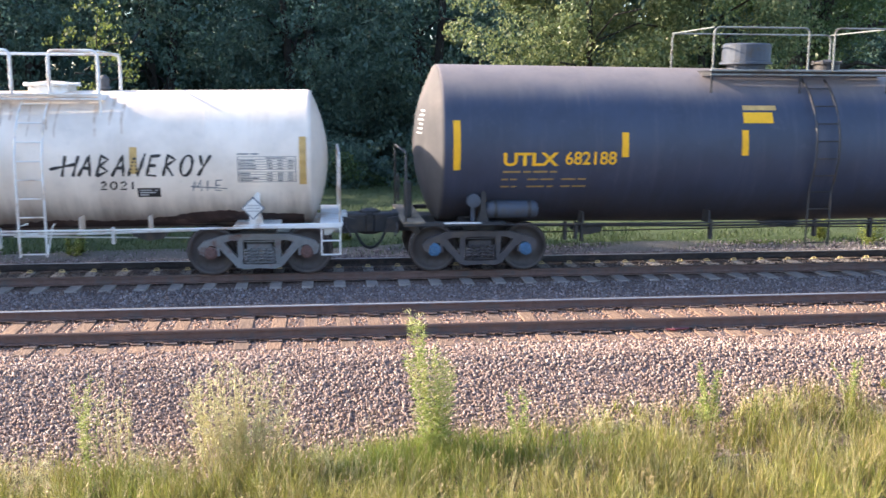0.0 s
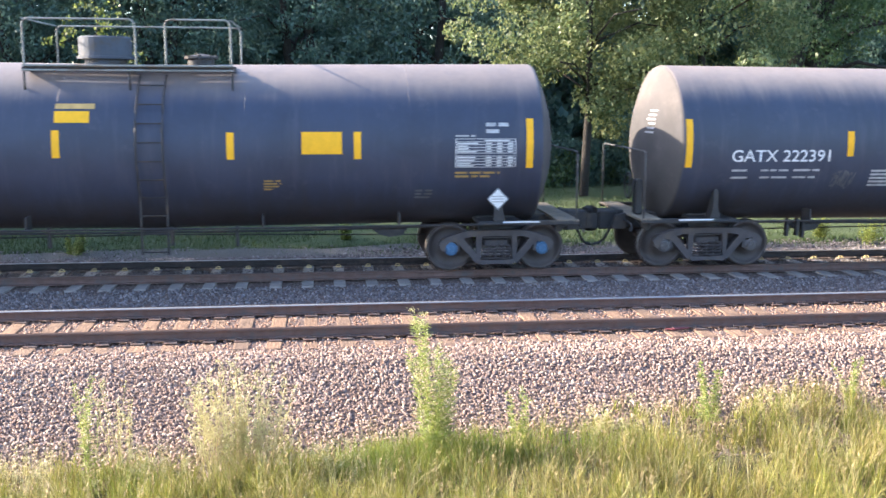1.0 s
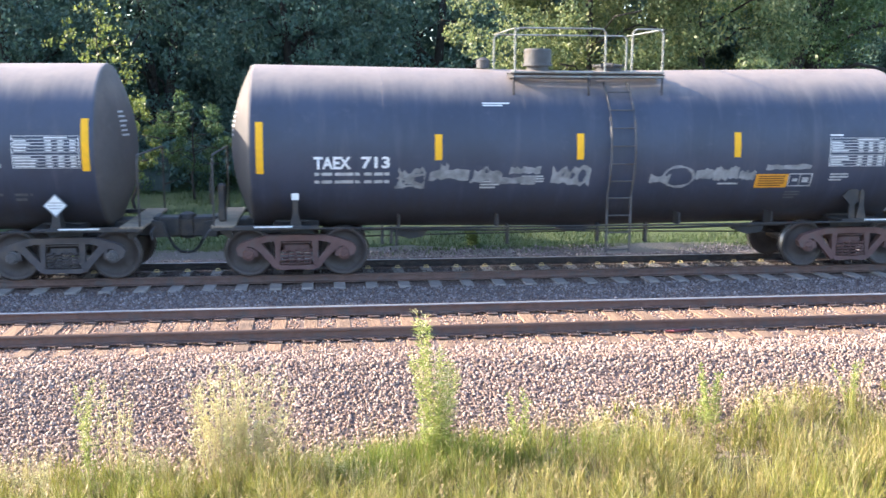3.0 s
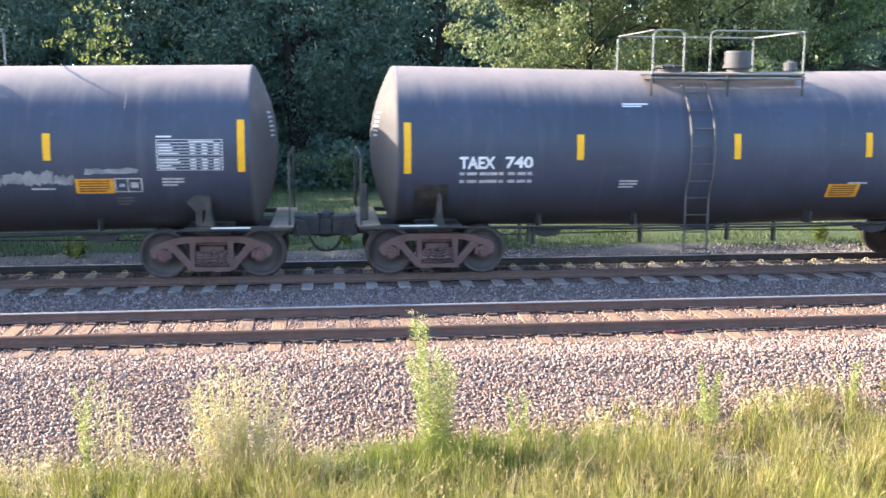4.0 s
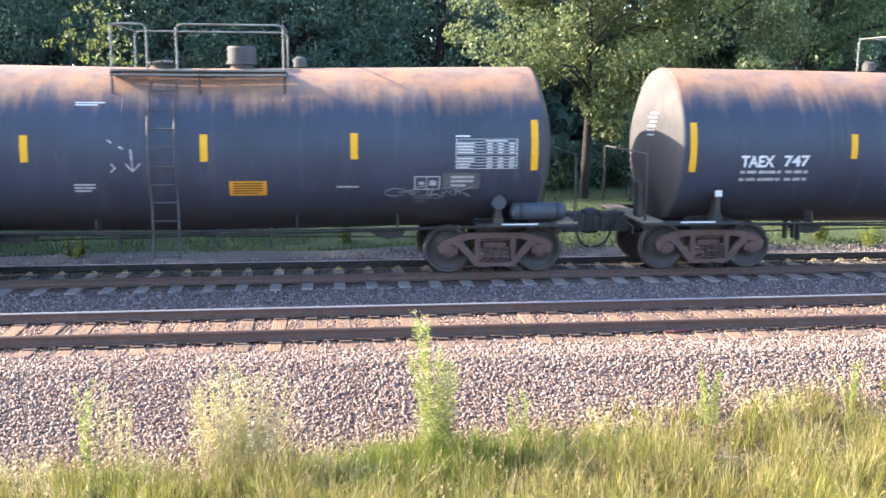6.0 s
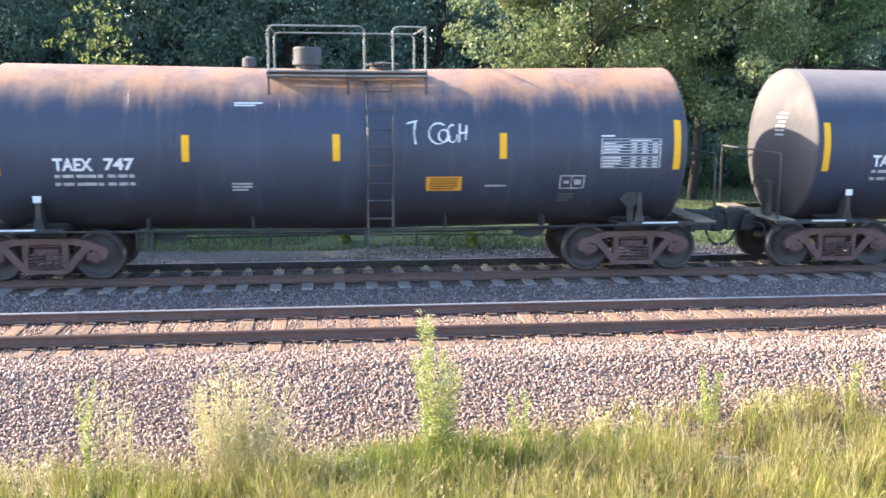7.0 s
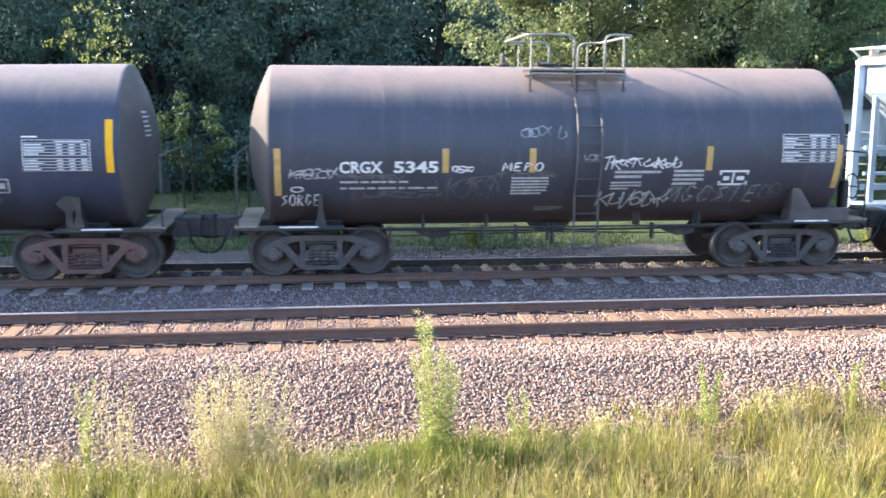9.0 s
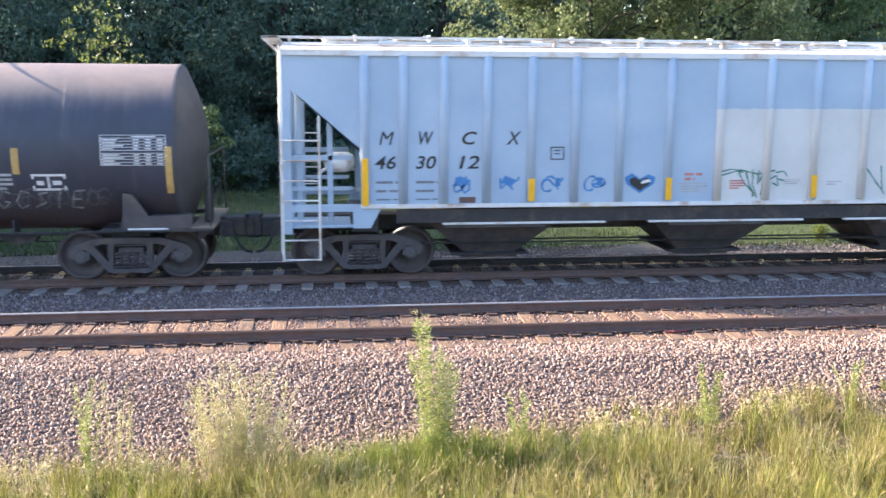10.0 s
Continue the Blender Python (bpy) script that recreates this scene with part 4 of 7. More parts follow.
def belly_gear(car, a, at, mat, seed, skid=True):
    """Brake pipes, hangers, levers and the outlet under the tank."""
    rng = random.Random(seed)
    for y in (-1.47, 1.47):
        part("side_pipe", tube(bmesh.new(), [(-a - 0.2, y, 0.985), (-a * 0.4, y, 0.97), (a * 0.4, y, 0.97), (a + 0.2, y, 0.985)], 0.02, 6), mat, car)
    for x in (-a + 1.9, -a * 0.32, a * 0.32, a - 1.9):
        part("pipe_bracket", prism(bmesh.new(), [(x - 0.018, 0.96), (x + 0.018, 0.96), (x + 0.008, 1.2), (x - 0.014, 1.2)], -1.46, -1.12), rust_stain if mat is white_paint else mat, car)
    part("brake_rod", tube(bmesh.new(), [(-a + 0.9, -0.35, 0.66), (-0.2, -0.42, 0.72)], 0.014, 5), mat, car)
    part("brake_rod", tube(bmesh.new(), [(0.0, -0.42, 0.72), (a - 0.9, -0.35, 0.64)], 0.014, 5), mat, car)
    part("brake_pipe", tube(bmesh.new(), [(-a, -0.6, 0.86), (-a * 0.3, -0.95, 0.84), (a * 0.35, -0.95, 0.84), (a, -0.6, 0.86)], 0.024, 6), mat, car)
    for k in range(6):
        x = rng.uniform(-a + 1.3, a - 1.3)
        part("pipe_hanger", new_box(x - 0.025, x + 0.025, -0.98, -0.86, rng.uniform(0.55, 0.66), 0.95), mat, car)
    for x in (-a + 2.2, a - 2.0):
        bm = prism(bmesh.new(), [(x - 0.4, 0.82), (x + 0.3, 0.82), (x + 0.22, 0.70), (x - 0.05, 0.66), (x - 0.25, 0.72)], -0.75, -0.45)
        part("brake_lever", bm, black_steel, car)
    if skid:
        bm = prism(bmesh.new(), [(-0.45, 0.93), (0.45, 0.93), (0.25, 0.70), (-0.25, 0.70)], -0.3, 0.3)
        part("bottom_outlet", bm, black_steel, car)


def tank_car(name, label, x, a, Lc, Le, R=1.55, zc=2.42, sag=0.0, paint=None, frame_mat=None, cap=None, trim=None, rails=None, head=0.46, group="tank cars of the train", belly=True):
    car = thing(name, label, "tank car", group, at=pose(x, TRACK, 0))
    CARS.append((car, x))
    tank = part("tank", tank_mesh(R, zc, Lc, head, sag), paint, car, smooth=True)
    at = tank_surface(R, zc, sag, Lc)
    if paint is not paint_white:
        tank.data.materials.append(paint_head)
        for f in tank.data.polygons:
            if abs(f.center.x) > Lc + 0.03:
                f.material_index = 1
    for x in (-Lc * 0.62, -Lc * 0.2, Lc * 0.25, Lc * 0.66):
        c = zc - sag * (1 - abs(x) / Lc)
        part("weld_seam", lathe(bmesh.new(), [(x - 0.012, R - 0.01), (x - 0.007, R + 0.0015), (x + 0.007, R + 0.0015), (x + 0.012, R - 0.01)], "x", 72, (0, 0, c)), paint, tank, smooth=True)
    under = black_steel if paint is paint_white else trim
    for s in (-1, 1):
        truck(car, s * a, frame_mat, cap)
        bm = prism(bmesh.new(), [(s * a - 0.4, zc - R * 0.88), (s * a + 0.4, zc - R * 0.88), (s * a + 0.28, 0.74), (s * a - 0.28, 0.74)], -0.8, 0.8)
        part("saddle", bm, under, car)
        for y in (-1.36, 1.36):
            part("bolster_web", prism(bmesh.new(), [(s * a - 0.11, 1.02), (s * a + 0.11, 1.02), (s * a + 0.05, 1.25), (s * a + 0.045, 1.56), (s * a, 1.61), (s * a - 0.045, 1.56), (s * a - 0.05, 1.25)], min(y, y * 0.82), max(y, y * 0.82)), trim, car)
        part("bolster_plate", new_box(s * a - 0.42, s * a + 0.42, -1.42, 1.42, 0.97, 1.03, 0.01), trim, car)
        coupler(car, s * (Le - 0.02), s, under)
    if paint is not paint_white and paint is not paint_brown:
        for s in (-1, 1):
            head_stencil(tank, s, Lc, R, zc, head, 6, mark_grey)
    if belly:
        belly_gear(car, a, at, trim, int(abs(x)) + 3)
    return car, tank, at


def strips(at, tank, tall, short, mat, w=0.13):
    for x, z0, z1 in tall:
        part("reflective_strip", patch(at, x - w / 2, x + w / 2, z0, z1), mat, tank, "reflective strip")
    for x, z0, z1 in short:
        part("reflective_strip", patch(at, x - w / 2, x + w / 2, z0, z1), mat, tank, "reflective strip")


def placard(car, x, z, mat, trim, at, white=mark_white):
    """Diamond placard on its board, on a stalk from the sill."""
    y = min(at(x, z)[1] - 0.12, -1.40)
    bm = prism(bmesh.new(), [(x, z - 0.18), (x + 0.18, z), (x, z + 0.18), (x - 0.18, z)], y, y + 0.012)
    b = part("placard", bm, white, car, "white diamond placard")
    part("placard_holder", prism(bmesh.new(), [(x, z - 0.215), (x + 0.215, z), (x, z + 0.215), (x - 0.215, z)], y + 0.013, y + 0.022), mark_slate, car)
    for dz, w in ((0.05, 0.24), (0.0, 0.26), (-0.05, 0.22)):
        part("placard_bar", new_box(x - w / 2, x + w / 2, y - 0.004, y, z + dz - 0.012, z + dz + 0.012), mark_grey, b)
    part("placard_stalk", new_box(x - 0.07, x + 0.07, y + 0.015, y + 0.05, 1.03, z + 0.05, 0.006), trim, car)


def reservoir(car, x0, x1, trim, z=1.24, y=-1.22):
    """Air reservoir with its straps, and the control valve on its pipe beside it."""
    bm = lathe(bmesh.new(), [(x0, 0.03), (x0 + 0.03, 0.13), (x0 + 0.10, 0.17), (x1 - 0.10, 0.17), (x1 - 0.03, 0.13), (x1, 0.03)], "x", 20, (0, y, z))
    part("air_reservoir", bm, navy_steel, car, "faded navy air reservoir", smooth=True)
    for x in (x0 + 0.2, x1 - 0.2):
        part("reservoir_strap", lathe(bmesh.new(), [(x - 0.03, 0.176), (x + 0.03, 0.176)], "x", 20, (0, y, z)), trim, car)
    part("control_valve", lathe(bmesh.new(), [(y - 0.16, 0.05), (y - 0.15, 0.13), (y - 0.06, 0.14), (y - 0.04, 0.09), (y + 0.12, 0.09)], "y", 14, (x0 - 0.22, 0, 1.42)), navy_steel, car)
    part("valve_pipe", tube(bmesh.new(), [(x0 - 0.22, y - 0.02, 1.03), (x0 - 0.22, y - 0.02, 1.34)], 0.045, 8), navy_steel, car)


def far_lines(at, tank, x0, seed):
    """Stencilled weights under the car's mark."""
    for z in (1.95, 1.805):
        bm = bmesh.new()
        for a, b in ((0.0, 0.09), (0.13, 0.32), (0.37, 0.70), (0.73, 0.82), (0.90, 1.04), (1.08, 1.24), (1.27, 1.36)):
            patch(at, x0 + a, x0 + b, z, z + 0.058, bm, nz=1)
        tagged(part("small_lettering", bm, mark_grey, tank), kind="stuff")


def white_tank_car():
    car, tank, at = tank_car("white_tank_car", "white tank car with black graffiti, rust stains and white handrails", -5.79, 4.56, 5.5, 6.72, 1.31, 2.157, 0.05, paint_white, truck_grey, cap_red, white_paint, head=0.36)
    end_platform(car, 4.56, 6.72, 1, white_paint, white_paint), end_platform(car, 4.56, 6.72, -1, white_paint, white_paint, True)
    ladder(car, 0.64, at, white_paint, 0.5, 3.25, foot=True)
    top_platform(car, -1.9, 1.84, 3.42, white_paint, white_paint, 0, [(0.75, 0.42, 0.17, white_paint, "manway"), (1.7, 0.1, 0.3, grey_steel, "valve"), (-0.9, 0.3, 0.2, white_paint, "manway")], (0.3, 0.95), 1.0, 0.78, rail_r=0.03)
    strips(at, tank, [(5.40, 1.75, 2.62), (-5.40, 1.75, 2.62)], [(2.4, 1.96, 2.44), (-2.4, 1.96, 2.44)], mark_tan)
    data_table(at, 4.23, 5.28, 1.80, 2.26, mark_slate, tank, 3)
    word_bars(at, 4.23, 4.6, 2.29, 2.33, 1, mark_slate, tank, 4, 1.0)
    ribbon(at, tag_strokes("HABANEROY", 1.15, 3.75, 1.92, 2.29, 0.3), 0.062, mark_black, tank, label="black spray-painted tag")
    ribbon(at, tag_strokes("2021", 1.78, 2.48, 1.68, 1.82), 0.038, mark_black, tank)
    ribbon(at, tag_strokes("MIE", 3.42, 3.98, 1.64, 1.84) + [[(3.38, 1.72), (4.02, 1.68)]], 0.026, mark_slate, tank)
    part("dark_patch", patch(at, 2.44, 2.84, 1.53, 1.70), mark_black, tank), word_bars(tank_surface(1.31, 2.157, 0.05, 5.5, 0.012), 2.48, 2.8, 1.55, 1.68, 3, mark_grey, tank, 5, 1.0)
    placard(car, 4.49, 1.33, white_paint, white_paint, at, white_paint)
    rust = random.Random(8)
    for k in range(16):
        x = rust.uniform(-1.7, 2.2)
        z1, z0 = 3.3, rust.uniform(2.55, 3.1)
        w = rust.uniform(0.015, 0.05)
        bm = bmesh.new()
        cols = [[bm.verts.new(at(x + d * w * (1 - 0.7 * q / 5) + 0.02 * math.sin(q + k), z1 + (z0 - z1) * q / 5)) for d in (-1, 1)] for q in range(6)]
        for a, b in zip(cols, cols[1:]):
            bm.faces.new((a[0], b[0], b[1], a[1]))
        part("rust_run", bm, rust_stain, tank, "pale brown rust run")
    # band of grime along the belly, with a ragged upper edge
    bm, edge = bmesh.new(), random.Random(5)
    last = None
    for k in range(181):
        x = -5.4 + 0.06 * k
        top = 1.0 + 0.2 * min(max((x - 0.5) / 3.5, 0), 1) + 0.05 * math.sin(x * 2.1) + edge.uniform(-0.02, 0.02)
        col = [bm.verts.new(at(x, 0.9 + (top - 0.9) * q / 4)) for q in range(5)]
        if last:
            for q in range(4):
                bm.faces.new((last[q], col[q], col[q + 1], last[q + 1]))
        last = col
    part("belly_grime", bm, grime, tank, "brown-black grime along the belly")


def yellow_marked_car():
    car, tank, at = tank_car("tank_car", "black tank car with yellow lettering and large yellow stencils", 9.41, 6.46, 7.2, 8.58, paint=paint_black, frame_mat=truck_black, cap=cap_blue, trim=black_steel, sag=0.06)
    end_platform(car, 6.46, 8.58, -1, black_steel, grey_steel, True), end_platform(car, 6.46, 8.58, 1, black_steel, grey_steel)
    ladder(car, 0.15, at, black_steel, 0.5, 3.75)
    top_platform(car, -2.05, 1.6, 3.92, black_steel, rail_pale, 0, [(-0.85, 0.48, 0.50, navy_steel, "dome"), (0.9, 0.25, 0.18, black_steel, "manway")], (-0.1, 0.42))
    strips(at, tank, [(-6.99, 2.01, 2.92), (6.97, 2.04, 2.95)], [(-3.81, 2.24, 2.70), (-1.46, 2.26, 2.74), (1.53, 2.22, 2.70), (3.79, 2.22, 2.71)], mark_yellow)
    part("yellow_panel", patch(at, -1.48, -0.89, 2.87, 3.07), mark_yellow, tank), part("tan_bar", patch(at, -1.47, -0.80, 3.11, 3.20), mark_tan, tank)
    part("yellow_panel", patch(at, 2.79, 3.51, 2.31, 2.71), mark_yellow, tank)
    lettering("UTLX", at, -6.12, -5.08, 2.08, 2.33, mark_yellow, tank, 0.03)
    lettering("682188", at, -4.95, -3.97, 2.10, 2.35, mark_yellow, tank, 0.012)
    word_bars(at, -6.12, -5.1, 1.94, 2.005, 1, mark_ochre, tank, 1, 1.0)
    for k, z in enumerate((1.80, 1.66)):
        word_bars(at, -6.14, -5.85, z, z + 0.055, 1, mark_ochre, tank, 2 + k, 1.0), word_bars(at, -5.65, -5.15, z, z + 0.055, 1, mark_ochre, tank, 4 + k, 1.0), word_bars(at, -5.0, -4.48, z, z + 0.055, 1, mark_ochre, tank, 6 + k, 1.0)
    data_table(at, 5.58, 6.71, 2.06, 2.58, mark_white, tank, 2)
    word_bars(at, 5.58, 6.42, 1.85, 1.99, 2, mark_ochre, tank, 2, 1.0), word_bars(at, 5.58, 5.95, 2.61, 2.66, 1, mark_grey, tank, 8, 1.0)
    word_bars(at, 6.15, 6.57, 2.66, 2.90, 2, mark_grey, tank, 9, 1.0)
    word_bars(at, 2.1, 2.42, 1.64, 1.85, 4, mark_ochre, tank, 12, 0.9), word_bars(at, 4.85, 5.2, 1.45, 1.65, 3, mark_faint, tank, 13, 0.9)
    placard(car, 6.41, 1.45, mark_white, black_steel, at)
    reservoir(car, -6.42, -5.38, black_steel)


def white_marked_car():
    car, tank, at = tank_car("tank_car", "black tank car with white lettering and a pale saddle plate", 26.57, 6.47, 7.2, 8.58, paint=paint_gritty, frame_mat=truck_black, cap=cap_grey, trim=black_steel, sag=0.06)
    end_platform(car, 6.47, 8.58, -1, black_steel, grey_steel, True), end_platform(car, 6.47, 8.58, 1, black_steel, grey_steel)
    ladder(car, -0.84, at, black_steel, 0.5, 3.75)
    top_platform(car, -1.45, 1.0, 3.85, black_steel, rail_pale, 0, [(0.05, 0.46, 0.56, navy_steel, "dome"), (-0.95, 0.26, 0.18, black_steel, "manway"), (-1.9, 0.1, 0.2, grey_steel, "valve")], (-1.1, -0.58), 1.1, 0.76)
    big = tank_surface(1.55, 2.42, 0.06, 7.2, 0.009)
    part("saddle_plate", patch(big, -1.55, 1.08, 3.58, 3.84), mark_grey, tank, "pale scuffed plate")
    strips(at, tank, [(-7.12, 2.03, 2.94), (7.08, 2.06, 2.98)], [(-3.89, 2.23, 2.71), (-1.4, 2.2, 2.69), (1.5, 2.22, 2.70), (3.89, 2.22, 2.70)], mark_yellow)
    lettering("GATX 222391", at, -6.27, -4.29, 2.13, 2.36, mark_white, tank, 0.008)
    for k, z in enumerate((1.93, 1.79)):
        word_bars(at, -6.24, -5.88, z, z + 0.07, 1, mark_grey, tank, k, 1.0), word_bars(at, -5.66, -5.1, z, z + 0.07, 1, mark_grey, tank, 3 + k, 1.0), word_bars(at, -5.0, -4.47, z, z + 0.07, 1, mark_grey, tank, 5 + k, 1.0)
    word_bars(at, -3.4, -2.4, 1.62, 1.98, 5, mark_grey, tank, 8, 0.9, words=False), word_bars(at, 0.62, 1.62, 1.56, 1.94, 5, mark_grey, tank, 9, 0.9, words=False)
    part("yellow_panel", patch(at, 2.27, 3.01, 2.10, 2.55), mark_yellow, tank)
    word_bars(tank_surface(1.55, 2.42, 0.06, 7.2, 0.012), 2.36, 2.92, 2.14, 2.50, 6, mark_ochre, tank, 10, 0.9)
    word_bars(at, 2.25, 3.0, 1.72, 1.94, 3, mark_grey, tank, 11, 0.9, words=False)
    ribbon(at, tag_strokes("CLAI", 3.03, 3.85, 1.5, 1.86), 0.045, mark_slate, tank), ribbon(at, scrawl(-4.15, -3.75, 1.6, 1.95, 4), 0.025, mark_faint, tank)
    word_bars(at, 3.85, 5.2, 1.92, 2.03, 1, mark_grey, tank, 14, 1.0), word_bars(at, 5.25, 5.65, 1.98, 2.22, 2, mark_grey, tank, 15, 1.0), word_bars(at, 3.9, 4.8, 1.74, 1.84, 1, mark_faint, tank, 16, 1.0)
    data_table(at, 5.85, 6.98, 2.12, 2.68, mark_white, tank, 4)
    placard(car, 6.48, 1.44, mark_white, black_steel, at)
    for k in range(4):
        word_bars(at, 4.3 + 0.5 * k, 4.6 + 0.5 * k, 1.5, 1.68, 2, mark_faint, tank, 20 + k, 1.0)


def plain_car(x, number, paint, label, flip, orange, table=True, extras=None, res=False):
    """The five alike black cars: same marks; flip tells on which side of the middle ladder and fittings sit."""
    car, tank, at = tank_car("tank_car", label, x, 5.52, 6.28, 7.64, paint=paint, frame_mat=truck_brown, cap=cap_red, trim=black_steel, sag=0.08)
    end_platform(car, 5.52, 7.64, -1, black_steel, grey_steel, True), end_platform(car, 5.52, 7.64, 1, black_steel, grey_steel)
    s = -1 if flip else 1
    lx = -0.56 * s
    ladder(car, lx, at, grey_steel, 0.45, 3.75)
    gate = (lx - 0.26, lx + 0.26)
    top_platform(car, -1.47, 1.46 if flip else 1.62, 3.89, black_steel, rail_pale, 0, [(0.75 * s, 0.27, 0.42, grey_steel, "dome"), (-0.7 * s, 0.26, 0.14, black_steel, "manway"), (1.85 * s, 0.13, 0.24, grey_steel, "valve")], gate)
    strips(at, tank, [(-6.13, 1.99, 2.92), (6.15, 2.04, 2.97)], [(-2.9, 2.23, 2.70), (0.16 if not flip else -0.24, 2.23, 2.71), (2.82, 2.26, 2.73)], mark_yellow)
    lettering("TAEX", at, -5.17, -4.50, 2.07, 2.30, mark_white, tank, 0.032)
    lettering(number, at, -4.31, -3.79, 2.08, 2.30, mark_white, tank, 0.032)
    far_lines(at, tank, -5.16, int(x))
    word_bars(at, -2.11, -1.74, 1.68, 1.85, 3, mark_grey, tank, 5, 0.95, words=False), word_bars(at, -2.05, -1.55, 3.20, 3.28, 2, mark_white, tank, 6, 1.0, words=False)
    ox, oz = orange
    part("orange_panel", patch(at, ox, ox + 0.66, oz, oz + 0.27), mark_orange, tank, "orange notice")
    word_bars(tank_surface(1.55, 2.42, 0.08, 6.28, 0.012), ox + 0.06, ox + 0.6, oz + 0.02, oz + 0.25, 5, mark_umber, tank, 7, 0.95, words=False)
    data_table(at, 4.68, 5.83, 2.08, 2.62, mark_white, tank, int(x))
    word_bars(at, 4.68, 5.0, 2.65, 2.70, 1, mark_white, tank, 9, 1.0)
    bm = bmesh.new()
    for q in ((3.92, 3.945, 1.68, 1.94), (4.375, 4.4, 1.68, 1.94), (3.92, 4.4, 1.68, 1.70), (3.92, 4.4, 1.92, 1.94), (4.14, 4.16, 1.7, 1.92), (4.0, 4.1, 1.78, 1.84), (4.2, 4.33, 1.76, 1.86)):
        patch(at, *q, bm, nz=1)
    part("stencil_box", bm, mark_grey, tank)
    word_bars(at, 3.92, 4.25, 1.42, 1.60, 3, mark_faint, tank, 10, 0.9, words=False), word_bars(at, 2.5, 2.9, 1.72, 1.78, 1, mark_grey, tank, 12, 1.0, words=False)
    if res:
        part("grey_panel", patch(at, 4.47, 5.14, 1.69, 1.99), mark_faint, tank), word_bars(tank_surface(1.55, 2.42, 0.08, 6.28, 0.012), 4.6, 5.05, 1.72, 1.96, 3, mark_grey, tank, 13, 0.9, words=False)
        reservoir(car, 5.75, 6.85, black_steel)
    else:
        y = at(5.35, 1.45)[1] - 0.1
        part("placard_board", prism(bmesh.new(), [(5.35, 1.25), (5.57, 1.47), (5.35, 1.69), (5.13, 1.47)], y, y + 0.012), black_steel, car)
        part("placard_stalk", new_box(5.29, 5.41, y + 0.015, y + 0.05, 1.0, 1.4), black_steel, car)
        part("bolster_tag", new_box(-5.59, -5.45, -1.375, -1.362, 1.50, 1.62), mark_white, car, "white tag")
    if extras:
        extras(at, tank)
    return car


